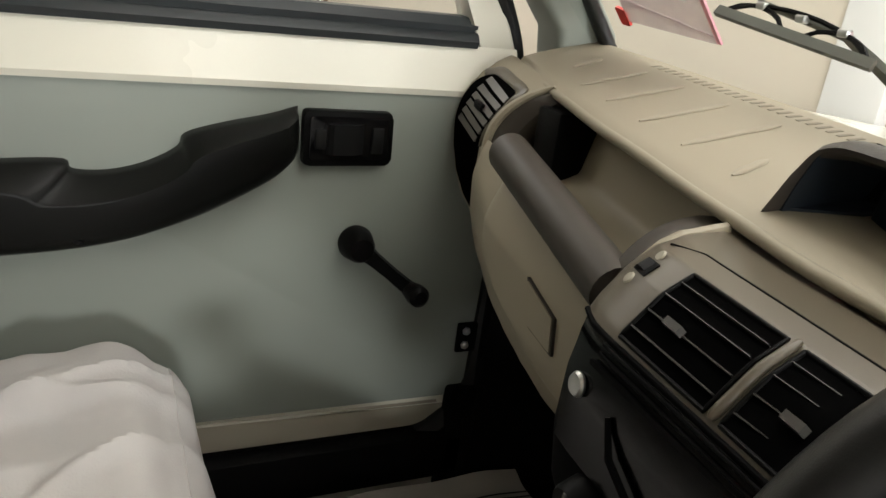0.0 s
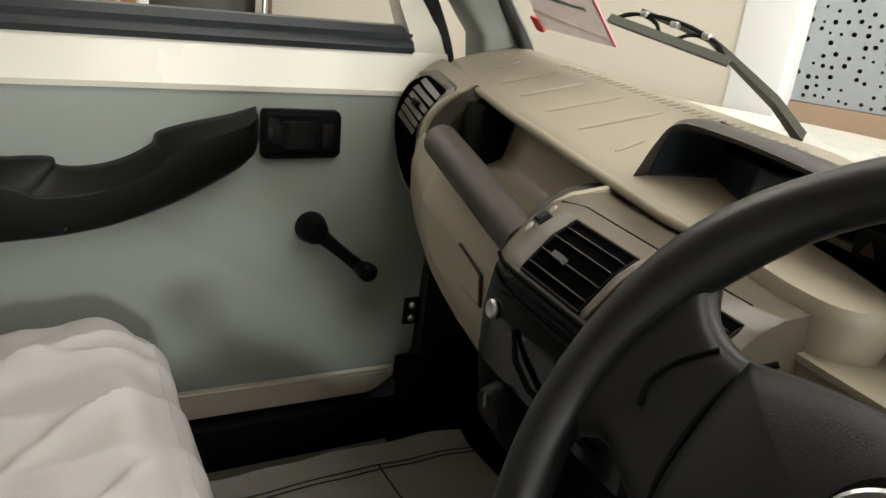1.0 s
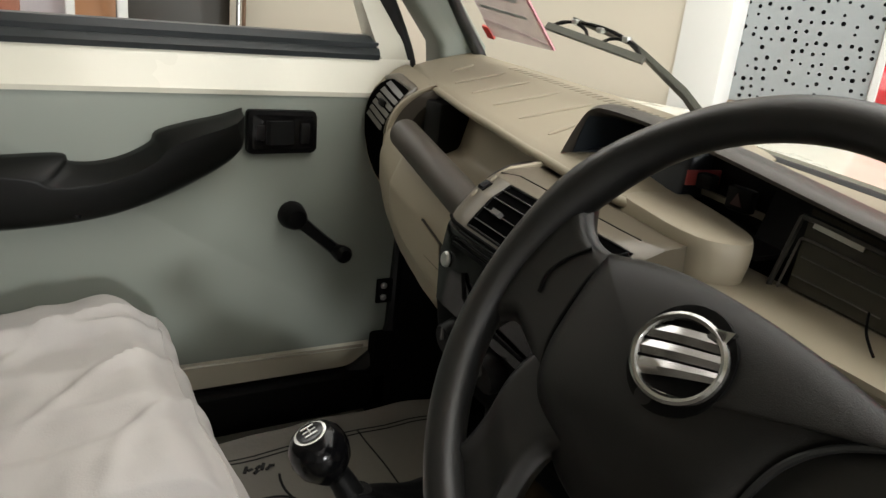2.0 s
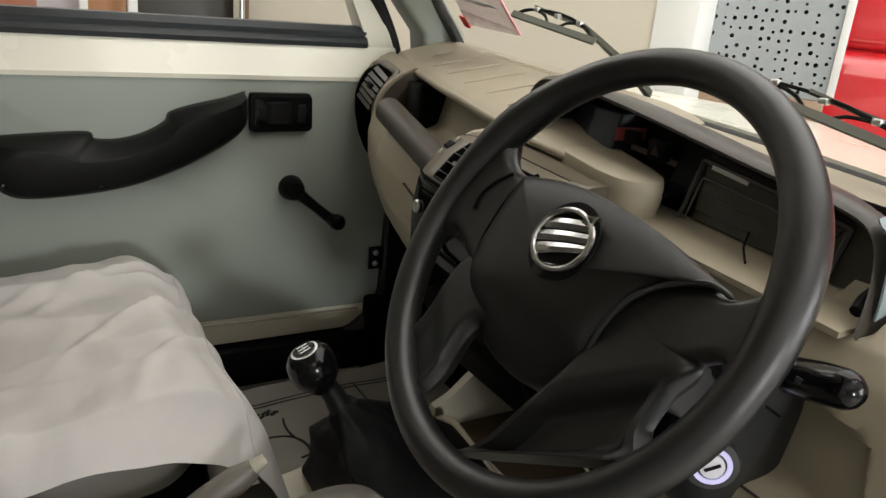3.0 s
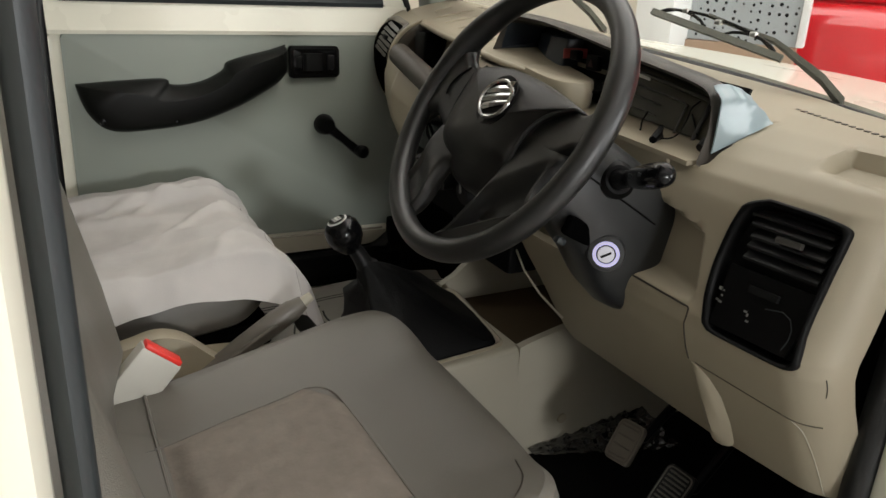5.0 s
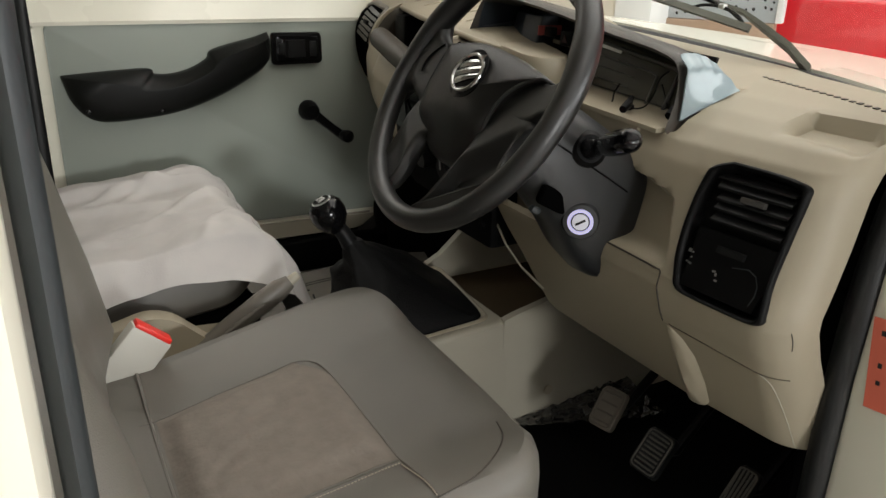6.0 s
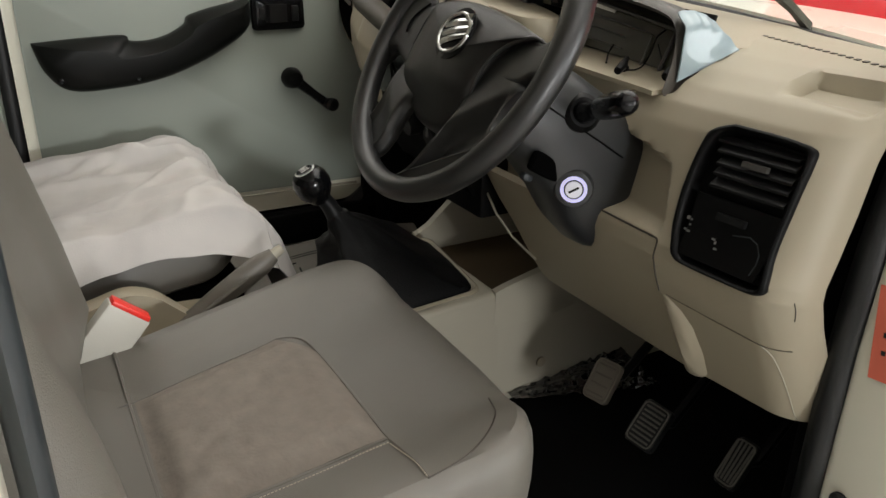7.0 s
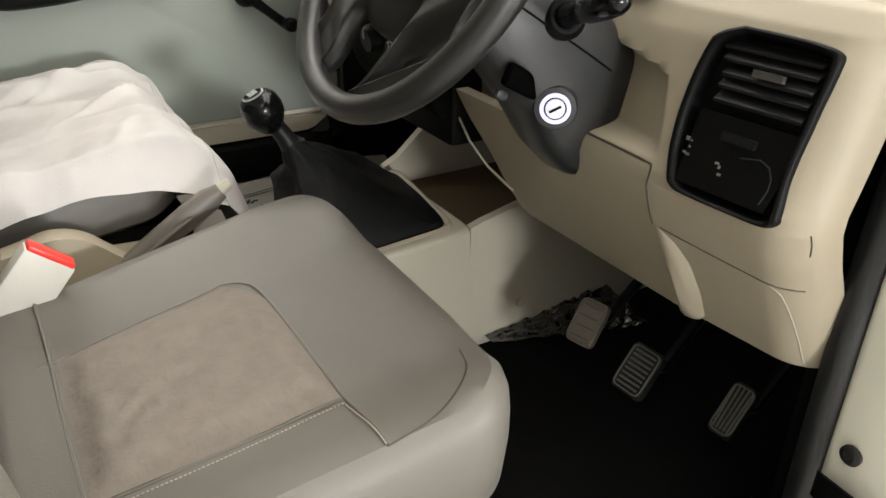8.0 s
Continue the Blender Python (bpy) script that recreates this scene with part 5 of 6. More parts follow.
part("knee_fin", loft([[drv_at(s, ya, -0.004), drv_at(s, ya + (yb - ya) * 0.10, 0.35 * h), drv_at(s, ya + (yb - ya) * 0.25, 0.8 * h), drv_at(s, ya + (yb - ya) * 0.45, h), drv_at(s, ya + (yb - ya) * 0.75, 0.6 * h), drv_at(s, yb, -0.004)] for s, ya, yb, h in ((0.720, -0.481, -0.489, 0.001), (0.740, -0.481, -0.508, 0.007), (0.770, -0.482, -0.523, 0.012), (0.820, -0.484, -0.530, 0.014), (0.880, -0.489, -0.529, 0.012), (0.930, -0.500, -0.523, 0.007), (0.955, -0.511, -0.517, 0.001))]), BEIGE, dash)


def top_z(x, y):
    skin = min((abs(drv_at(k / 200, y).x - x), drv_at(k / 200, y).z) for k in range(0, 60))[1]
    return max(skin, 1.254 + 0.06 * y + 0.06 * max(0.0, x - 0.57))


for k in range(22):
    y = -0.340 - 0.0125 * k
    x = 0.585 - 0.0030 * k
    part("defrost_slot", loft([[(x + dx, y + dy, top_z(x + dx, y) + h) for dy, h in ((-0.0034, -0.003), (-0.0030, 0.0012), (0.0030, 0.0012), (0.0034, -0.003))] for dx in (-0.0032, 0.0032)]), BAR_BROWN, dash)

# ---- steering wheel and column ----
RAKE = radians(33.0)
HUB = Vector((0.1518, -0.3142, 1.2224))
N = Vector((-math.cos(RAKE), 0, math.sin(RAKE)))
U = Vector((0, -1, 0))
V = Vector((math.sin(RAKE), 0, math.cos(RAKE)))
RIM = 0.1748


def wp(u, v, w=0.0):
    return HUB + U * u + V * v + N * w


wheel = thing("steering_wheel", HUB, "black four-spoke steering wheel with a chrome badge", "steering wheel")
bm = bmesh.new()
rings = []
for k in range(96):
    a = 2 * math.pi * k / 96
    d = U * math.cos(a) + V * math.sin(a)
    # thumb swellings where the upper spokes leave the rim
    grip = 0.0141 + 0.0030 * math.exp(-((a - radians(150)) / 0.28) ** 2) + 0.0016 * math.exp(-((a - radians(22)) / 0.28) ** 2)
    rings.append([HUB + d * (RIM + grip * math.cos(b)) + N * (0.022 + grip * 1.06 * math.sin(b)) for b in (2 * math.pi * j / 20 for j in range(20))])
add_loft(bm, rings + [rings[0]], True, False)
bmesh.ops.remove_doubles(bm, verts=bm.verts, dist=1e-5)
part("rim", bm, WHEEL, wheel, "black soft rubber rim")
outline = smooth_line([(-0.104, 0.052), (-0.060, 0.060), (-0.016, 0.0605), (0.040, 0.054), (0.088, 0.044), (0.122, 0.034), (0.104, 0.026), (0.084, 0.014), (0.069, -0.004), (0.061, -0.026), (0.057, -0.048), (0.046, -0.074), (0.020, -0.091), (-0.020, -0.094), (-0.058, -0.084), (-0.088, -0.060), (-0.104, -0.026), (-0.107, 0.008), (-0.106, 0.036), (-0.104, 0.052)], 97)[:-1]
rings = []
for g, w in ((0.80, -0.055), (0.97, -0.03), (1.0, 0.0), (1.0, 0.012), (0.985, 0.0185), (0.955, 0.0225), (0.90, 0.0255), (0.80, 0.0285), (0.64, 0.0315), (0.45, 0.0335), (0.22, 0.035), (0.03, 0.0355)):
    rings.append([wp(-0.008 + (p.x + 0.008) * g, -0.010 + (p.y + 0.010) * g, w - 0.016 * ramp((-0.040 - (-0.010 + (p.y + 0.010) * g)) / 0.035)) for p in outline])
part("horn_pad", loft(rings), WHEEL_PAD, wheel, "black airbag horn pad")


def web(edge_a, edge_b, wa, wb, scoop, name, centre=0.5):
    """A broad moulded spoke between two flared edges that run from the pad to the rim, thick, soft-edged, with a dished face."""
    rings = []
    ea, eb = smooth_line([(*p, 0) for p in edge_a], 33), smooth_line([(*p, 0) for p in edge_b], 33)
    for k, (p, q) in enumerate(zip(ea, eb)):
        f = k / 32
        w = wa + (wb - wa) * ramp(f * 1.15)
        ring = []
        for j in range(21):
            h = j / 20
            e = math.sqrt(max(0.0, 1 - (2 * h - 1) ** 2))
            side = min(1, min(h, 1 - h) * 7)
            r = p.lerp(q, h)
            dish = scoop * ramp((0.44 - abs(h - centre)) / 0.16) * ramp((f - 0.40) / 0.25) * ramp((0.97 - f) / 0.12)
            ring.append(wp(r.x, r.y, w + 0.011 * math.sqrt(1 - (1 - side) ** 2) - dish))
        for j in range(21):
            h = 1 - j / 20
            side = min(1, min(h, 1 - h) * 5)
            r = p.lerp(q, h)
            ring.append(wp(r.x, r.y, w - 0.001 - 0.014 * math.sqrt(1 - (1 - side) ** 2)))
        rings.append(ring)
    return part(name, loft(rings), WHEEL, wheel)


web([(-0.070, 0.056), (-0.100, 0.053), (-0.122, 0.055), (-0.138, 0.066), (-0.148, 0.084), (-0.157, 0.102)], [(-0.080, -0.055), (-0.105, -0.042), (-0.128, -0.030), (-0.146, -0.022), (-0.162, -0.030), (-0.172, -0.048)], 0.006, 0.014, 0.0, "upper_spoke")
web([(0.085, 0.040), (0.112, 0.036), (0.132, 0.032), (0.148, 0.038), (0.158, 0.052), (0.164, 0.068)], [(0.030, -0.020), (0.085, -0.024), (0.122, -0.020), (0.144, -0.008), (0.158, -0.012), (0.171, -0.032)], 0.006, 0.014, 0.0, "upper_spoke")
web([(-0.085, 0.000), (-0.112, -0.020), (-0.122, -0.050), (-0.118, -0.086), (-0.122, -0.112), (-0.138, -0.116)], [(-0.040, -0.070), (-0.062, -0.078), (-0.066, -0.100), (-0.062, -0.130), (-0.068, -0.152), (-0.084, -0.158)], 0.004, 0.013, 0.006, "lower_spoke")
web([(0.040, 0.004), (0.095, 0.000), (0.136, -0.014), (0.132, -0.040), (0.134, -0.066), (0.148, -0.082)], [(0.020, -0.060), (0.046, -0.056), (0.040, -0.082), (0.030, -0.116), (0.018, -0.148), (-0.002, -0.168)], 0.006, 0.013, 0.022, "lower_spoke", 0.5)
# raised lip along the pad's lower edge, and the fine joints of the cover
part("pad_lip", tube(smooth_line([wp(u, v, w) for u, v, w in ((0.136, 0.030, 0.021), (0.120, 0.0325, 0.0225), (0.104, 0.027, 0.024), (0.084, 0.014, 0.025), (0.070, -0.004, 0.025), (0.062, -0.026, 0.022), (0.058, -0.046, 0.016))], 30), [0.0008] + [0.0022] * 28 + [0.001], 8), SHROUD, wheel)
part("pad_seam", tube(smooth_line([wp(u, v, w) for u, v, w in ((-0.092, 0.0565, 0.016), (-0.103, 0.040, 0.0195), (-0.107, 0.010, 0.0195), (-0.105, -0.022, 0.018), (-0.092, -0.052, 0.013))], 24), 0.0017, 8), BLACK, wheel)
part("pad_seam", tube(smooth_line([wp(u, v, w) for u, v, w in ((-0.118, 0.048, 0.020), (-0.130, 0.034, 0.0225), (-0.137, 0.018, 0.0235), (-0.134, 0.004, 0.0235))], 16), 0.0013, 8), BLACK, wheel)
BADGE = (-0.003, 0.013)


def badge_at(r, a, w):
    return wp(BADGE[0] + 0.0285 * r * math.cos(radians(a)), BADGE[1] + 0.0240 * r * math.sin(radians(a)), w)


badge = part("badge", lathe([(0.0, 0.0), (0.033, 0.0), (0.0325, 0.0015), (0.0, 0.002)], wp(*BADGE, 0.0338), N, 32), BLACK, wheel, "oval chrome badge of plain ridges")
part("badge_ring", tube([badge_at(1.0, 9 * k, 0.0372) for k in range(41)], 0.0026, 8, False), CHROME, badge)


def ridge_band(a0, a1, b0, b1, name="badge_ridge"):
    """A raised chrome band from the arc a0-a1 on one side of the oval to the arc b0-b1 on the other."""
    rings = []
    for k in range(9):
        f = k / 8
        p, q = badge_at(0.97, a0, 0).lerp(badge_at(0.97, b0, 0), f), badge_at(0.97, a1, 0).lerp(badge_at(0.97, b1, 0), f)
        lift = 0.0362 + 0.0022 * math.sin(math.pi * f)
        rings.append([p + N * 0.0350, p + N * lift, p.lerp(q, 0.5) + N * (lift + 0.0016), q + N * lift, q + N * 0.0350])
    part(name, loft(rings), CHROME, badge)


ridge_band(150, 176, 62, 36)
ridge_band(180, 202, 33, 14)
ridge_band(206, 232, 11, -4)
ridge_band(250, 300, -52, -42)
part("badge_tip", loft([[wp(BADGE[0] + 0.014 + x * g, BADGE[1] + 0.0225 + y * g, w) for x, y in ((-0.006, -0.004), (0.006, -0.005), (0.008, 0.004), (-0.003, 0.002))] for g, w in ((1.0, 0.0345), (1.0, 0.0385), (0.7, 0.0395))]), CHROME, badge)

# column shroud
column = thing("steering_column", (0.29, -0.3, 1.08), "dark grey plastic steering column cover with key switch and stalk", "steering column")
rings = []
for d, (wl, wr, up, dn) in ((0.04, (0.045, 0.045, 0.04, 0.045)), (0.06, (0.055, 0.052, 0.05, 0.060)), (0.12, (0.065, 0.060, 0.055, 0.078)), (0.18, (0.07, 0.070, 0.055, 0.098)), (0.22, (0.07, 0.071, 0.05, 0.118)), (0.26, (0.066, 0.070, 0.045, 0.127)), (0.285, (0.06, 0.066, 0.04, 0.126))):
    c = HUB - N * d
    sec = rounded([(-wl, up * 0.75), (-wl * 0.6, up), (wr * 0.6, up), (wr, up * 0.6), (wr * 1.02, -dn * 0.45), (wr * 0.72, -dn * 0.95), (wr * 0.1, -dn), (-wl * 0.6, -dn * 0.85), (-wl, -dn * 0.3)], 0.018, 3)
    rings.append([c + U * a + V * b for a, b in sec])
shroud = part("shroud", loft(rings), SHROUD, column, "dark grey two-piece column cover")
part("shroud_seam", tube([HUB - N * d + U * (wr + 0.0005) + V * (-0.004) for d, wr in ((0.06, 0.053), (0.12, 0.061), (0.18, 0.071), (0.22, 0.072))], 0.0012, 5), BLACK, shroud)
KN = Vector((-0.63, -0.76, 0.06)).normalized()
KEY = Vector((0.270, -0.374, 1.066)) + KN * 0.008
part("key_collar", lathe([(0.0, -0.05), (0.0255, -0.05), (0.0245, 0.000), (0.0225, 0.004), (0.019, 0.0045), (0.0, 0.0045)], KEY, KN, 32), SHROUD, column)
part("key_ring", lathe([(0.0125, 0.003), (0.0168, 0.003), (0.0168, 0.006), (0.0125, 0.006), (0.0125, 0.003)], KEY, KN, 32), LED, column, "glowing violet-white ring round the key switch")
lock = part("key_lock", lathe([(0.0, 0.0), (0.0105, 0.0), (0.0105, 0.0075), (0.0, 0.0085)], KEY, KN, 24), KEY_GLOW, column, "pale round key switch with a faint added glow")
kx = KN.cross(Vector((0, 0, 1))).normalized()
ky = kx.cross(KN)
kx, ky = kx * 0.5 + ky * 0.866, ky * 0.5 - kx * 0.866
part("key_slot", loft([[KEY + KN * 0.0092 + kx * a + ky * b for a, b in ((-0.0014, -0.007), (0.0014, -0.007), (0.0014, 0.007), (-0.0014, 0.007))], [KEY + KN * 0.0085 + kx * a + ky * b for a, b in ((-0.0014, -0.007), (0.0014, -0.007), (0.0014, 0.007), (-0.0014, 0.007))]]), BLACK, lock)
# Solid near-black block imitates the shade in a deep slot.
part("tilt_slot_shade", box((0.230, -0.3665, 1.096), (0.058, 0.012, 0.026), 0.005, Matrix.Rotation(radians(28), 4, "Y") @ Matrix.Rotation(radians(8), 4, "Z")), VENT_SHADE, column)
part("tilt_lever", box((0.204, -0.362, 1.085), (0.016, 0.012, 0.010), 0.004, Matrix.Rotation(radians(28), 4, "Y")), SEAL_GREY, column)
SB, SE = Vector((0.270, -0.375, 1.160)), Vector((0.234, -0.496, 1.201))
stalk = part("stalk", tube([SB.lerp(SE, f) for f in (0.0, 0.12, 0.3, 0.36, 0.5, 0.75, 0.90, 0.95, 0.985, 1.0)], [0.016, 0.013, 0.0095, 0.0115, 0.014, 0.0150, 0.0142, 0.0125, 0.009, 0.004], 16), GLOSS_BLACK, column, "gloss black indicator stalk")
part("stalk_collar", lathe([(0.0, -0.015), (0.023, -0.015), (0.024, 0.004), (0.018, 0.01), (0.0, 0.01)], SB, SE - SB, 20), BLACK, stalk)
for f in (0.5, 0.68):
    part("symbol", box(SB.lerp(SE, f) + Vector((-0.0155, 0, 0.003)), (0.001, 0.006, 0.004)), SEAL_GREY, stalk)
part("stalk", tube([(0.268, -0.225, 1.155), (0.25, -0.15, 1.175), (0.246, -0.11, 1.185)], [0.012, 0.011, 0.009], 12), GLOSS_BLACK, column)
part("cable_end", tube([(0.372, -0.335, 1.213), (0.35, -0.352, 1.207), (0.335, -0.36, 1.203)], [0.003, 0.006, 0.005], 8), BLACK, column, "loose black cable connector")
part("cable_end", tube([(0.405, -0.395, 1.212), (0.385, -0.402, 1.206), (0.372, -0.405, 1.200)], [0.003, 0.007, 0.006], 8), BLACK, column)

# ---- gear console ----
console = thing("gear_console", (0.2, 0.02, 0.55), "pale beige plastic tunnel console with an open tray", "console")


def console_ring(x, y0, y1, top, low):
    return [(x, y, z) for y, z in rounded([(y0 - 0.012, low), (y0, top), (y1, top), (y1 + 0.012, low)], [0.003, 0.012, 0.012, 0.003], 4)]


part("tunnel_cover", loft([console_ring(-0.36, -0.085, 0.13, 0.735, 0.55), console_ring(0.05, -0.088, 0.150, 0.757, 0.55), console_ring(0.2, -0.088, 0.172, 0.765, 0.55), console_ring(0.360, -0.088, 0.184, 0.772, 0.55), console_ring(0.370, -0.088, 0.186, 0.745, 0.55), console_ring(0.62, -0.09, 0.22, 0.745, 0.54), console_ring(0.82, -0.09, 0.24, 0.745, 0.54)]), BEIGE_PALE, console, "pale beige tunnel cover")
part("tray_wall", loft([[(x, y, z) for y, z in ((-0.0915, 0.70), (-0.0905, h), (-0.078, h + 0.002), (-0.074, h - 0.004), (-0.074, 0.74))] for x, h in ((0.356, 0.774), (0.38, 0.781), (0.47, 0.80), (0.60, 0.80), (0.8, 0.80))]), BEIGE_PALE, console)
part("tray_wall", loft([[(x, y, z) for y, z in ((0.186, 0.70), (0.186, h), (0.200, h + 0.002), (0.205, h - 0.004), (0.207, 0.70))] for x, h in ((0.345, 0.785), (0.375, 0.80), (0.45, 0.865), (0.60, 0.92))]), BEIGE_PALE, console)
ringpts = rounded([(0.095, -0.066), (0.335, -0.060), (0.350, 0.152), (0.115, 0.140)], 0.024, 7)
RC = (0.224, 0.042)
bm = bmesh.new()
lay = []
for g, dz in ((1.09, 0.0), (1.075, 0.012), (1.035, 0.015), (0.985, 0.012), (0.965, 0.002)):
    lay.append([bm.verts.new((RC[0] + (x - RC[0]) * g, RC[1] + (y - RC[1]) * g, 0.760 + 0.05 * (x - 0.2) + 0.08 * (y - 0.02) + dz)) for x, y in ringpts])
for a, b in zip(lay, lay[1:]):
    for i in range(len(ringpts)):
        bm.faces.new((a[i], a[(i + 1) % len(ringpts)], b[(i + 1) % len(ringpts)], b[i]))
part("boot_frame", bm, BEIGE, console, "beige frame round the gear boot")
part("fixing_screw", lathe([(0.0, 0.0), (0.010, 0.0), (0.010, 0.003), (0.006, 0.004), (0.0, 0.003)], (0.458, -0.1, 0.612), (0, -1, 0), 20), BEIGE, console)

gear = thing("gear_lever", (0.15, 0.04, 0.76), "black gear lever with a leatherette boot and a ball knob", "gear lever")
BOOT = [(0.100, 0.338, 0.143, -0.060, 0.764, 0.772), (0.103, 0.334, 0.142, -0.058, 0.786, 0.786), (0.107, 0.318, 0.138, -0.050, 0.812, 0.795), (0.110, 0.296, 0.130, -0.038, 0.834, 0.806), (0.112, 0.270, 0.118, -0.020, 0.854, 0.822), (0.112, 0.240, 0.104, 0.000, 0.872, 0.842), (0.110, 0.208, 0.090, 0.018, 0.889, 0.864), (0.108, 0.178, 0.078, 0.031, 0.903, 0.887), (0.108, 0.150, 0.068, 0.039, 0.915, 0.908), (0.110, 0.142, 0.066, 0.041, 0.922, 0.918)]
rings = []
for k, (xb, xf, yl, yr, zb, zf) in enumerate(BOOT):
    f = k / (len(BOOT) - 1)
    ring = []
    plan = dense(rounded([(xb, yr), (xf, yr), (xf, yl), (xb, yl)], 0.024 + 0.02 * math.sin(math.pi * f), 7), 2)
    cx, cy = (xb + xf) / 2, (yl + yr) / 2
    for x, y in plan:
        a = math.atan2(y - cy, x - cx)
        soft = math.sin(math.pi * min(1, 1.1 * f))
        fold = 1 + soft * (0.07 * math.sin(4 * a + 11 * f) + 0.05 * math.sin(7 * a - 13 * f + 1) + 0.03 * math.sin(13 * a + 6 * f))
        lift = 0.022 * soft * math.exp(-((x - xf) / 0.05) ** 2 - ((y - yl) / 0.05) ** 2)
        h = (x - xb) / (xf - xb)
        ring.append((cx + (x - cx) * fold, cy + (y - cy) * fold, zb + (zf - zb) * h + 0.08 * (y - 0.02) * (1 - f) + lift + 0.005 * soft * math.sin(5 * a + 7 * f)))
    rings.append(ring)
part("boot", loft(rings), LEATHERETTE, gear, "black leatherette boot with soft folds")
part("lever_shaft", tube([(0.126, 0.053, 0.900), (0.112, 0.057, 0.928), (0.101, 0.060, 0.945)], [0.017, 0.014, 0.013], 14), CHARCOAL, gear)
KDIR = Vector((-0.45, 0.08, 0.95)).normalized()
KB = Vector((0.100, 0.060, 0.938))
knob = part("knob", lathe([(0.0, 0.0), (0.014, 0.0), (0.019, 0.006), (0.0285, 0.02), (0.0315, 0.034), (0.0295, 0.048), (0.023, 0.057), (0.013, 0.061), (0.0, 0.062)], KB, KDIR, 24), GLOSS_BLACK, gear, "black ball knob")
part("shift_plate", lathe([(0.0, 0.0), (0.0165, 0.0), (0.0175, 0.002), (0.0, 0.004)], KB + KDIR * 0.0585, KDIR, 20), STEEL, knob, "chrome shift pattern plate")
part("shift_face", lathe([(0.0, 0.0), (0.0145, 0.0), (0.0, 0.0006)], KB + KDIR * 0.0622, KDIR, 18), GLOSS_BLACK, knob)

sh = KDIR.cross(Vector((0, 1, 0))).normalized()
sv = KDIR.cross(sh)
for k in (-1, 0, 1):
    part("shift_mark", tube([KB + KDIR * 0.0632 + sv * 0.007 * k + sh * 0.007, KB + KDIR * 0.0632 + sv * 0.007 * k - sh * 0.007], 0.0008, 6), STEEL, knob)
part("shift_mark", tube([KB + KDIR * 0.0632 - sv * 0.007, KB + KDIR * 0.0632 + sv * 0.007], 0.0008, 6), STEEL, knob)

# ---- handbrake ----
brake = thing("handbrake", (-0.16, 0.02, 0.75), "grey-beige plastic handbrake lever with a pale release button", "handbrake")
GRIP_GREY = material("grey_taupe_plastic", (0.13, 0.118, 0.098), 0.45, bump=0.2)
part("grip", tube([(-0.22, 0.02, 0.735), (-0.16, 0.02, 0.775), (-0.10, 0.019, 0.818), (-0.05, 0.018, 0.848), (-0.02, 0.016, 0.867), (-0.002, 0.015, 0.878)], [0.014, 0.0145, 0.014, 0.016, 0.015, 0.010], 16, True, 1.2), GRIP_GREY, brake, "grey-taupe moulded grip")
part("grip_ridge", tube([(-0.15, 0.004, 0.786), (-0.10, 0.003, 0.822), (-0.05, 0.0, 0.852)], [0.003, 0.004, 0.003], 8), GRIP_GREY, brake)
part("release_button", tube([(-0.006, 0.015, 0.876), (0.004, 0.014, 0.883), (0.012, 0.014, 0.888)], [0.0085, 0.0085, 0.007], 12), BEIGE_PALE, brake, "pale release button")
part("base_gaiter", loft([[(-0.16 + g * x, 0.02 + g * y, z) for x, y in rounded([(-0.08, -0.035), (0.10, -0.035), (0.10, 0.035), (-0.08, 0.035)], 0.02)] for g, z in ((1.0, 0.738), (0.95, 0.752), (0.6, 0.772), (0.35, 0.782))]), BLACK, brake)

# brown carpet in the console's tray
part("tray_carpet", sheet(lambda u, v: (0.374 + 0.43 * u, -0.072 + 0.256 * v, 0.7485), 6, 6, 0.003, (0, 0, -1)), material("brown_tray_carpet", (0.075, 0.055, 0.033), 0.95, bump=0.7, bump_scale=500, spec=0.1), console, "brown carpet lining of the tray")


# ---- pedals ----
def pedal(at, size, tilt, turn, label, mat, rib_mat, ribs, lean, rim, lengthwise=False):
    """A rubber pad with raised ribs on a bent steel arm; lean slants the ribs."""
    m = Matrix.Translation(at) @ Matrix.Rotation(radians(turn), 4, "Z") @ Matrix.Rotation(radians(tilt), 4, "Y")
    t = thing("pedal", at, label, "pedal", group="pedals in the driver footwell")
    a, b = size[0] / 2, size[1] / 2
    out = rounded([(-a, -b), (a, -b), (a, b), (-a, b)], 0.010, 4)
    pad = part("pad", prism(out, lambda u, v, w: m @ Vector((u, v, w)), -0.006, 0.006, 0.003), mat, t)
    for k in range(ribs):
        x = -a * 0.70 + a * 1.40 * k / max(1, ribs - 1)
        line = [m @ Vector((x - lean * b * 0.7, -b * 0.68, 0.006)), m @ Vector((x + lean * b * 0.7, b * 0.68, 0.006))]
        if lengthwise:
            y = -b * 0.70 + b * 1.40 * k / max(1, ribs - 1)
            line = [m @ Vector((-a * 0.80, y * 0.85, 0.006)), m @ Vector((a * 0.84, y * 1.05 + lean * b * 0.3, 0.006))]
        part("tread", tube(line, 0.0017, 6), rib_mat, pad)
    if rim:
        edge = [m @ Vector((u * 0.88, v * 0.86, 0.006)) for u, v in out]
        part("pad_rim", tube(edge + edge[:1], 0.0014, 6), rib_mat, pad)
    arm = tube([m @ Vector((0, 0, -0.006)), m @ Vector((0.02, 0, -0.05)), Vector(at) + Vector((0.16, 0.0, 0.10)), Vector(at) + Vector((0.30, 0.0, 0.2))], 0.008, 8)
    part("pedal_arm", arm, BLACK, t)


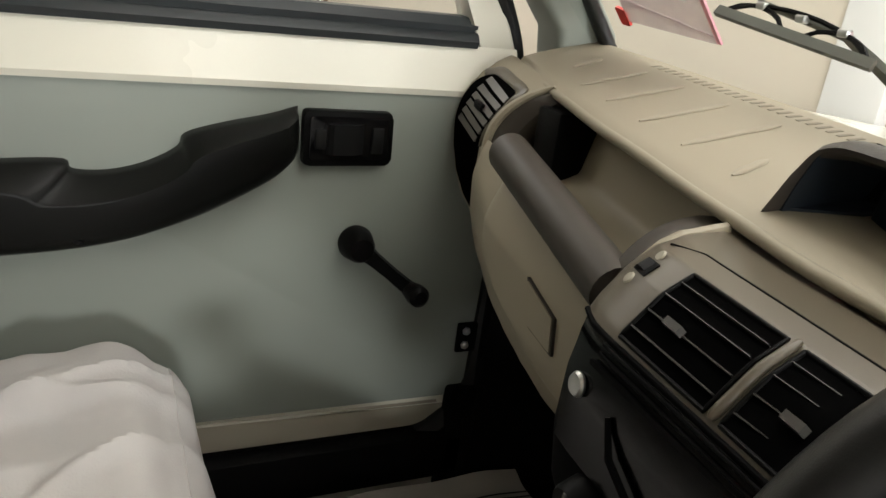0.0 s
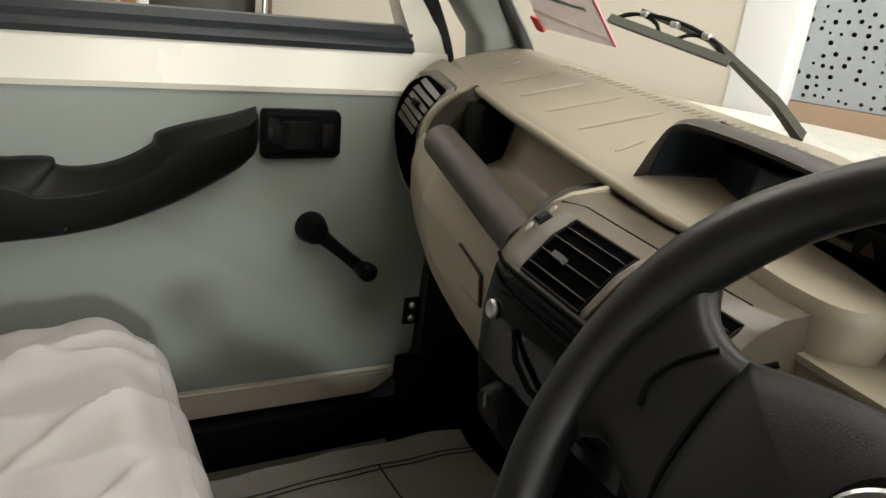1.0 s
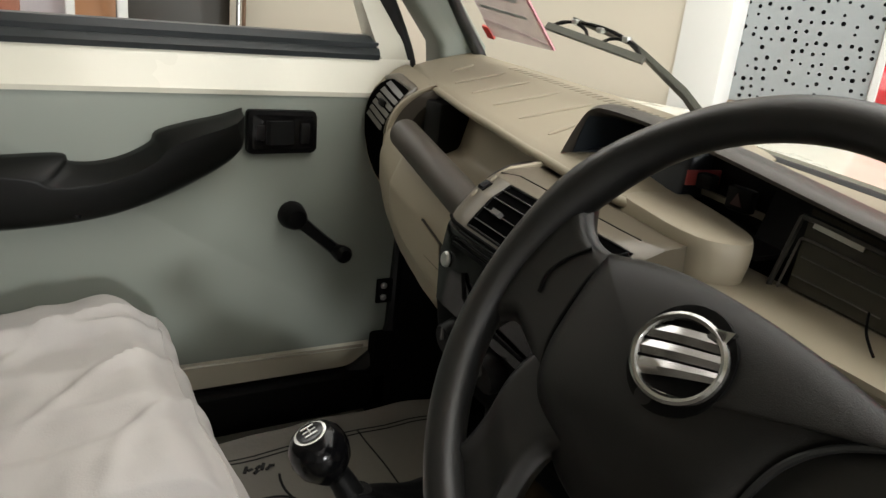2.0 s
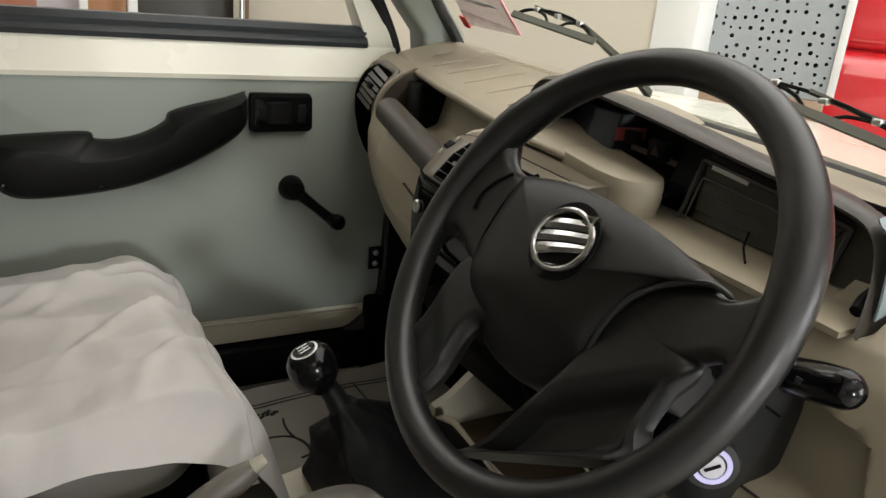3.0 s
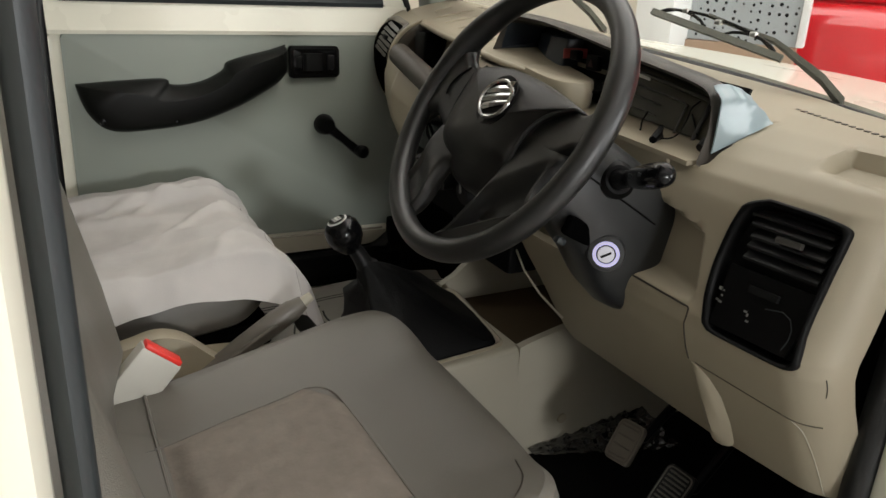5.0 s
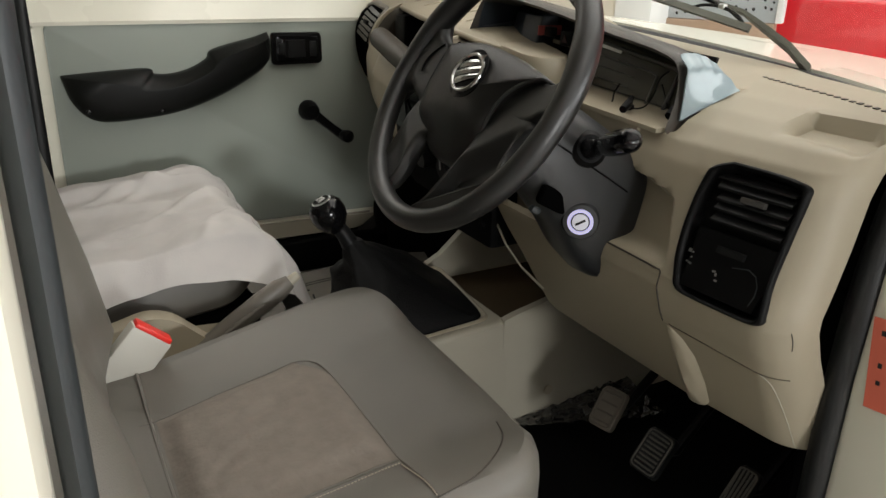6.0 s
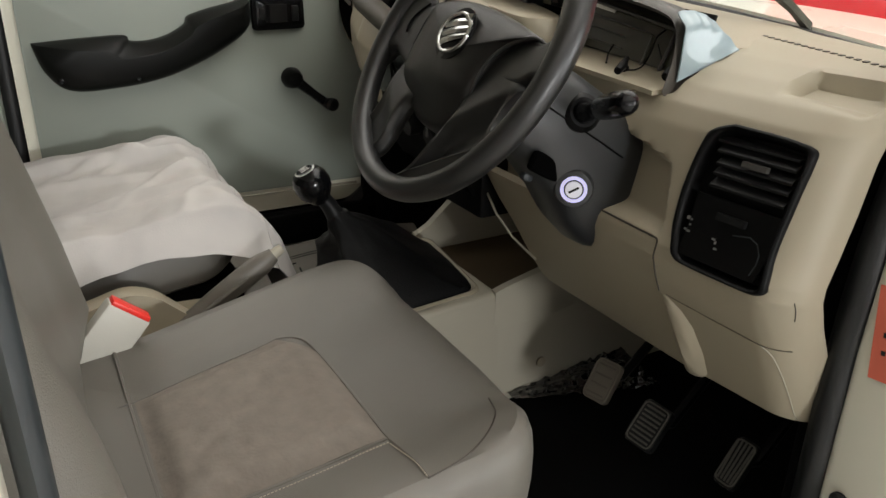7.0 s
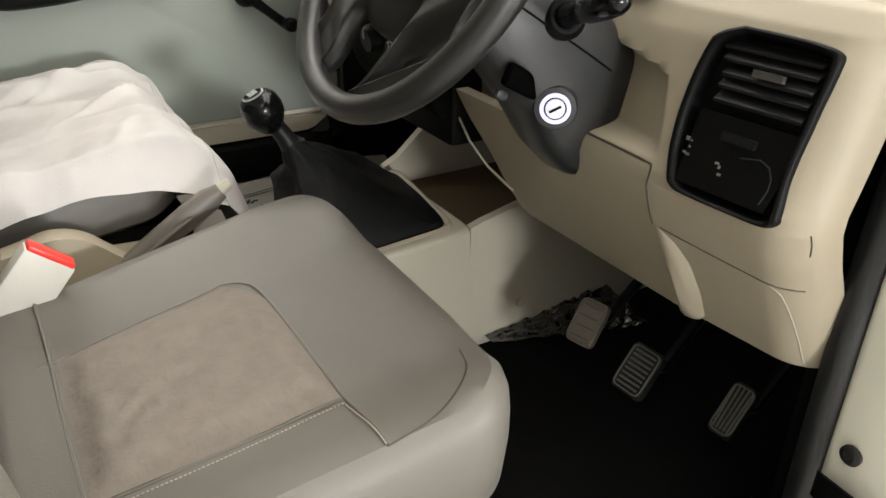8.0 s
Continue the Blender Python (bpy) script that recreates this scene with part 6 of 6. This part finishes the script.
RIB_GREY = material("worn_grey_rubber", (0.085, 0.080, 0.068), 0.6)
pedal((0.432, -0.297, 0.688), (0.070, 0.046), -52, 13, "worn brown rubber clutch pedal", PEDAL, material("brown_rubber_rib", (0.075, 0.062, 0.046), 0.6), 4, 0.0, True)
pedal((0.425, -0.412, 0.676), (0.072, 0.052), -50, 4, "black ribbed rubber brake pedal with a worn rim", CHARCOAL, RIB_GREY, 8, 0.0, True)
pedal((0.480, -0.531, 0.668), (0.076, 0.035), -48, 4, "slim black accelerator pedal with slanting ribs", CHARCOAL, RIB_GREY, 5, 0.25, True, True)

# ---- driver seat ----
def smooth01(t):
    t = max(0.0, min(1.0, t))
    return t * t * (3 - 2 * t)


def cushion_top(x, y):
    """Height of the driver cushion's top face."""
    z = 0.812 + 0.125 * (x + 0.28)
    mid = -0.318
    side = abs(y - mid) / 0.28
    z += 0.022 * smooth01((side - 0.45) / 0.35) - 0.030 * smooth01((side - 0.85) / 0.3) ** 2
    z -= 0.05 * smooth01((x - 0.075) / 0.11) ** 2
    return z + 0.0022 * noise.noise(Vector((x * 9, y * 9, 5))) + 0.001 * noise.noise(Vector((x * 24, y * 24, 1)))


seat = thing("driver_seat", (-0.1, -0.32, 0.55), "taupe vinyl driver seat with a suede-like centre panel", "seat")
CX0, CX1, CY0, CY1 = -0.345, 0.146, -0.578, -0.032


def cushion_outline(n=96):
    pts = rounded([(CX0, CY0 + 0.02), (CX1 - 0.05, CY0), (CX1, -0.44), (CX1 + 0.004, -0.15), (CX1 - 0.045, CY1 + 0.02), (CX0, CY1 - 0.06)], [0.03, 0.10, 0.09, 0.09, 0.11, 0.03], 14)
    return pts


out = cushion_outline()
cc = Vector((-0.09, -0.318))
rings = []
for g, kind in ((0.93, -0.15), (0.985, -0.12), (1.0, -0.075), (1.0, -0.045), (0.992, -0.024), (0.97, -0.008), (0.93, 0.0), (0.87, 0.0), (0.78, 0.0), (0.66, 0.0), (0.5, 0.0), (0.33, 0.0), (0.16, 0.0), (0.02, 0.0)):
    ring = []
    for x, y in out:
        p = cc + (Vector((x, y)) - cc) * g
        ring.append((p.x, p.y, cushion_top(p.x, p.y) + kind))
    rings.append(ring)
cushion = part("cushion", loft(rings), VINYL, seat, "taupe vinyl seat cushion")


def on_cushion(x, y, w):
    return Vector((x, y, cushion_top(x, y) + w))




def insert_point(u, v):
    left = Vector((-0.258, -0.211)).lerp(Vector((-0.030, -0.178)), u)
    right = Vector((-0.262, -0.445)).lerp(Vector((-0.033, -0.455)), u)
    p = left.lerp(right, v)
    corner = max(0, u - 0.72) / 0.28
    if v < 0.3:
        p.x -= 0.042 * corner ** 1.5 * (1 - v / 0.3) ** 2
    e = min(u, 1 - u, v, 1 - v)
    puff = 0.010 * smooth01(e / 0.12) + 0.0022 * noise.noise(Vector((p.x * 55, p.y * 55, 2))) * smooth01(e / 0.06)
    return on_cushion(p.x, p.y, 0.0022 + puff)


part("centre_panel", sheet(insert_point, 40, 44, -0.003), INSERT, cushion, "soft grey-brown suede centre panel")


def seam(pts, r=0.0022, mat=VINYL, name="piping", lift=0.0012):
    line = [on_cushion(p.x, p.y, lift) for p in smooth_line([(x, y, 0) for x, y in pts], 40)]
    return part(name, tube(line, r, 6), mat, cushion)


seam([(-0.345, -0.205), (-0.262, -0.209), (-0.15, -0.193), (-0.066, -0.181)], 0.0024)
seam([(-0.066, -0.181), (-0.044, -0.192), (-0.032, -0.225), (-0.030, -0.33), (-0.031, -0.46), (-0.033, -0.51), (-0.034, -0.555)], [0.0024] * 28 + [0.0022 - 0.00012 * k for k in range(12)])
seam([(-0.34, -0.447), (-0.262, -0.449), (-0.14, -0.455), (-0.033, -0.458)], 0.0019)
seam([(-0.264, -0.11), (-0.264, -0.205), (-0.266, -0.33), (-0.266, -0.45), (-0.266, -0.56)], 0.0026)


def stitches(a, b, n, off):
    bm = bmesh.new()
    for k in range(n):
        f0, f1 = (k + 0.15) / n, (k + 0.8) / n
        p, q = [on_cushion(a[0] + (b[0] - a[0]) * f, a[1] + (b[1] - a[1]) * f + off, 0.002) for f in (f0, f1)]
        add_tube(bm, [p, q], 0.0008, 5)
    part("stitching", bm, THREAD, cushion)


stitches((-0.26, -0.452), (-0.035, -0.46), 56, -0.007)
stitches((-0.036, -0.47), (-0.036, -0.555), 20, 0.0)
seam([(-0.036, -0.556), (0.01, -0.551), (0.048, -0.532), (0.078, -0.502), (0.096, -0.462)], 0.0010, BAR_BROWN, "side_seam", 0.0002)
part("cushion_frame", box((-0.10, -0.315, 0.655), (0.42, 0.50, 0.06), 0.01), BLACK, seat)
for y in (-0.13, -0.50):
    part("seat_rail", box((-0.08, y, 0.59), (0.46, 0.035, 0.08), 0.004), BLACK, seat)

# backrest
def back_ring(z, x_front, y0, y1, depth):
    r = rounded([(x_front - depth, y0 + 0.03), (x_front - 0.03, y0), (x_front + 0.012, y0 + 0.03), (x_front - 0.012, y0 + 0.13), (x_front - 0.012, y1 - 0.13), (x_front + 0.012, y1 - 0.03), (x_front - 0.03, y1), (x_front - depth, y1 - 0.03)], [0.02, 0.03, 0.03, 0.05, 0.05, 0.03, 0.03, 0.02], 4)
    return [(x + 0.05 * (y - y1 + 0.03), y, z) for x, y in r]


def backrest(mat, y_mid, x_base, name_parent, half=0.265):
    rows = ((0.74, -0.07, 0.90, 0.06), (0.80, -0.045, 0.95, 0.08), (0.84, -0.018, 0.98, 0.10), (0.90, 0.0, 1.0, 0.12), (1.0, -0.018, 1.0, 0.12), (1.12, -0.045, 0.98, 0.115), (1.24, -0.075, 0.93, 0.11), (1.33, -0.10, 0.85, 0.10), (1.37, -0.115, 0.74, 0.07))
    return part("backrest", loft([back_ring(z, x_base + dx, y_mid - half * g, y_mid + half * g, d) for z, dx, g, d in rows]), mat, name_parent, "taupe vinyl backrest")


back = backrest(VINYL, -0.315, -0.290, seat)
part("side_bolster", tube(smooth_line([(-0.445, -0.525, 1.30), (-0.408, -0.53, 1.16), (-0.384, -0.532, 1.06), (-0.362, -0.532, 0.97), (-0.352, -0.528, 0.90), (-0.352, -0.52, 0.84)], 24), [0.02] + [0.052] * 20 + [0.05, 0.04, 0.02], 16), VINYL, back, "padded side bolster of the backrest")
part("recliner_cover", box((-0.345, -0.575, 0.75), (0.10, 0.03, 0.12), 0.012), BEIGE_PALE, seat)

# ---- passenger seat with its cover ----
pseat = thing("passenger_seat", (-0.15, 0.35, 0.55), "taupe vinyl passenger seat under a loose white cover", "seat")
PX0, PX1, PY0, PY1 = -0.36, 0.005, 0.085, 0.625


def pseat_top(x, y):
    z = 0.878 + 0.12 * (x + 0.3) + 0.012 * max(0, y - 0.35)
    s = abs(y - 0.355) / 0.27
    z += 0.016 * smooth01((s - 0.4) / 0.3) - 0.04 * smooth01((s - 0.8) / 0.3) ** 2
    z -= 0.07 * smooth01((x + 0.06) / 0.12) ** 2
    return z


pout = rounded([(PX0, PY0), (PX1 - 0.05, PY0), (PX1 - 0.012, 0.2), (PX1 - 0.010, 0.5), (PX1 - 0.05, PY1), (PX0, PY1)], [0.03, 0.06, 0.08, 0.08, 0.06, 0.03], 10)
pc = Vector((-0.165, 0.355))
rings = []
for g, dz in ((0.95, -0.094), (1.0, -0.072), (1.0, -0.04), (0.985, -0.02), (0.95, -0.004), (0.9, 0.0), (0.75, 0.0), (0.55, 0.0), (0.3, 0.0), (0.05, 0.0)):
    rings.append([(p.x, p.y, pseat_top(p.x, p.y) + dz) for p in (pc + (Vector(q) - pc) * g for q in pout)])
part("cushion", loft(rings), VINYL, pseat, "taupe vinyl seat cushion")
# Black frame made tall, so its colour stands in for shade below the hem.
part("cushion_frame", box((-0.17, 0.355, 0.70), (0.30, 0.44, 0.19), 0.01), BLACK, pseat)
for y in (0.16, 0.54):
    part("seat_rail", box((-0.12, y, 0.58), (0.42, 0.035, 0.06), 0.004), BLACK, pseat)
backrest(VINYL, 0.355, -0.400, pseat, 0.262)

cover = thing("seat_cover", (-0.15, 0.35, 0.87), "creased white non-woven cover draped over the passenger seat", "seat cover")


def ridge(x, y, ax, ay, turn, wide, high):
    """One soft crease of the cloth that runs across the seat."""
    c, sn = math.cos(turn), math.sin(turn)
    along_, across = (x - ax) * c + (y - ay) * sn, -(x - ax) * sn + (y - ay) * c
    across += 0.012 * math.sin(along_ * 22)
    return 0.85 * high * math.exp(-(across / (1.35 * wide)) ** 2) * math.exp(-(along_ / 0.16) ** 2)


CREASES = [(-0.10, 0.50, 0.15, 0.010, 0.016), (-0.05, 0.53, 0.45, 0.008, 0.012), (-0.20, 0.42, -0.1, 0.014, 0.010), (-0.12, 0.30, 0.2, 0.016, 0.010), (-0.22, 0.22, 0.0, 0.018, 0.011), (-0.05, 0.40, 0.7, 0.008, 0.010), (-0.26, 0.52, 0.1, 0.012, 0.012), (-0.02, 0.28, 1.0, 0.010, 0.009)]


def cloth_relief(x, y):
    q = Vector((x * 8, y * 6, 0.3))
    h = 0.007 * noise.noise(q) + 0.0035 * noise.noise(q * 2.7 + Vector((4, 1, 0))) + 0.0018 * (0.5 - abs(noise.noise(Vector((x * 16 + y * 6, y * 12 - x * 5, 3))))) + 0.0012 * (0.5 - abs(noise.noise(Vector((x * 34 - y * 9, y * 30, 8)))))
    for crease in CREASES:
        h += 1.1 * ridge(x, y, *crease)
    return 1.3 * h


def top_sheet(u, v):
    # u from the backrest to the front edge, v from the centre of the car to the door
    y = 0.058 + 0.585 * v
    x = -0.36 + 0.378 * u
    z = pseat_top(min(x, PX1 - 0.005), min(max(y, PY0 + 0.03), PY1 - 0.02)) + 0.014 + 0.009 * ramp((-0.20 - x) / 0.09)
    inner = max(0.0, (0.115 - y) / 0.057)
    hem = 0.047 + 0.009 * math.sin(9 * u + 0.6) + 0.02 * ramp((u - 0.72) / 0.2)
    z -= hem * inner ** 1.5
    y += 0.012 * math.sin(math.pi * min(1, inner))
    z -= 0.045 * ramp((v - 0.92) / 0.08) + 0.028 * max(0, (u - 0.80) / 0.20) ** 2
    return (x, y, z + cloth_relief(x, y) * (1 - 0.5 * inner))


def front_flap(u, v):
    # hangs from the front edge towards the floor, pulled out at the inner corner
    y = 0.058 + 0.585 * v
    x0, y0, z0 = top_sheet(1.0, v)
    drop = (0.175 + 0.04 * (1 - v) ** 2) * u
    wave = 0.008 * math.sin(11 * v + 1.0) * u + 0.003 * math.sin(23 * v) * u
    round_ = min(1, u * 5)
    return (x0 + 0.014 * math.sin(round_ * math.pi / 2) + (0.030 + 0.022 * (1 - v)) * u + wave, y0 - 0.035 * u * (1 - v) ** 2, z0 - drop)


part("top_sheet", sheet(top_sheet, 90, 100, -0.0012), COVER, cover, "creased off-white top of the cover")
part("front_flap", sheet(front_flap, 30, 90, 0.0012), COVER, cover, "hanging front edge of the cover")


# ---- seat belt buckle, centre stowage, floor paper ----
buckle = thing("seat_belt_buckle", (-0.25, -0.075, 0.76), "pale grey seat belt buckle with a red push button", "seat belt buckle")
BK = Matrix.Translation((-0.266, -0.094, 0.853)) @ Matrix.Rotation(radians(41), 4, "Y")
bm = box((0, 0, 0), (0.062, 0.026, 0.092), 0.004)
bmesh.ops.transform(bm, matrix=BK, verts=bm.verts)
shellb = part("housing", bm, material("pale_grey_plastic", (0.47, 0.455, 0.40), 0.45, bump=0.15), buckle)
bm = box((0.0, -0.001, 0.0475), (0.056, 0.022, 0.008), 0.002)
bmesh.ops.transform(bm, matrix=BK, verts=bm.verts)
part("push_button", bm, RED, buckle, "red push button")
bm = box((-0.01, -0.0115, -0.042), (0.004, 0.002, 0.004))
bmesh.ops.transform(bm, matrix=BK, verts=bm.verts)
part("rivet", bm, BLACK, shellb)
part("stalk", tube([BK @ Vector((-0.012, 0, -0.045)), (-0.315, -0.07, 0.79), (-0.33, -0.065, 0.74)], 0.008, 8), STEEL, buckle)

stow = thing("stowage_box", (-0.2, 0.0, 0.74), "beige moulded stowage tray between the seats", "stowage tray")
sp = rounded([(-0.36, -0.055), (-0.13, -0.058), (-0.075, -0.03), (-0.09, 0.05), (-0.36, 0.075)], 0.03, 6)
rings = []
for g, z in ((1.0, 0.735), (1.0, 0.80), (0.985, 0.812), (0.94, 0.814), (0.90, 0.806), (0.86, 0.775), (0.8, 0.765), (0.3, 0.765)):
    rings.append([(-0.22 + (x + 0.22) * g, 0.005 + (y - 0.005) * g, z + 0.05 * (-(x + 0.2)) * 0.4) for x, y in sp])
part("tray", loft(rings), BEIGE, stow)
part("tray_wall", prism(rounded([(-0.36, 0.74), (-0.36, 0.838), (-0.28, 0.842), (-0.225, 0.858), (-0.185, 0.846), (-0.145, 0.806), (-0.105, 0.775), (-0.10, 0.74)], [0.005, 0.01, 0.03, 0.03, 0.03, 0.03, 0.01, 0.005], 4), lambda u, v, w: (u, 0.052 - w, v), 0.0, 0.036, 0.008, 3), BEIGE, stow, "raised rounded wall of the tray")
part("slot", box((-0.19, -0.046, 0.8165), (0.07, 0.006, 0.003), 0.001, Matrix.Rotation(radians(6), 4, "Z")), BLACK, stow)

mat_thing = thing("paper_floor_mat", (0.25, 0.4, 0.552), "grey printed paper mat on the passenger floor", "floor mat")
MZ = 0.612


def mat_point(u, v):
    x = -0.05 + 0.62 * u
    y = 0.17 + 0.455 * v
    rise = 0.012 * smooth01((v - 0.93) / 0.07)
    return (x, y, MZ + rise + 0.006 * noise.noise(Vector((x * 11, y * 11, 1))) + 0.004 * math.sin(9 * x + 4))


part("sheet", sheet(mat_point, 50, 40, -0.001), PAPER, mat_thing)


def ink_line(pts, r=0.0018):
    part("printed_line", tube([Vector(mat_point(u, v)) + Vector((0, 0, 0.0012)) for u, v in pts], r, 5, True, 0.4), INK, mat_thing)


for dv in (0.90, 0.875):
    ink_line([(k / 24, dv) for k in range(25)])
ink_line([(0.70, 0.9 - 0.8 * k / 20) for k in range(21)])
for c in range(3):
    ink_line([(0.30 + 0.05 * c + 0.10 * math.sin(k / 20 * 5 + c) * 0.6 + 0.01 * k, 0.62 - 0.16 * c - 0.22 * (k / 20) + 0.05 * math.sin(k / 20 * 7)) for k in range(21)], 0.003)
for c in range(3):
    ink_line([(0.12 + 0.16 * c + 0.03 * math.sin(k / 20 * 6 + 2 * c), 0.75 - 0.6 * k / 20) for k in range(21)], 0.0024)
for k in range(7):
    ink_line([(0.33 + 0.012 * k, 0.80 + 0.015 * math.sin(k * 2.4)), (0.345 + 0.012 * k, 0.82 + 0.02 * math.cos(k * 1.7))], 0.0035)
part("floor_riser", box((0.25, 0.40, 0.575), (0.66, 0.46, 0.05), 0.01), CARPET, body)
# crumpled clear wrap by the pedals
wrap = thing("plastic_wrap", (0.47, -0.15, 0.575), "crumpled clear plastic wrap on the driver floor", "plastic wrap")


def wrap_point(u, v):
    x, y = 0.385 + 0.27 * u, -0.103 - 0.115 * v * (0.2 + 0.8 * u)
    rough = 0.2 + 0.6 * u
    crumple = 0.013 * noise.noise(Vector((x * 50, y * 50, 0))) + 0.009 * noise.noise(Vector((x * 110, y * 110, 3))) + 0.004 * noise.noise(Vector((x * 240, y * 240, 7)))
    return (x, y, 0.566 + 0.026 * u * (1 - v) + rough * crumple)


WRAP = material("shiny_clear_wrap", (0.012, 0.012, 0.012), 0.10, spec=1.0, coat=1.0)
part("film", sheet(wrap_point, 64, 34, 0.0006), WRAP, wrap, "glossy crumpled film")
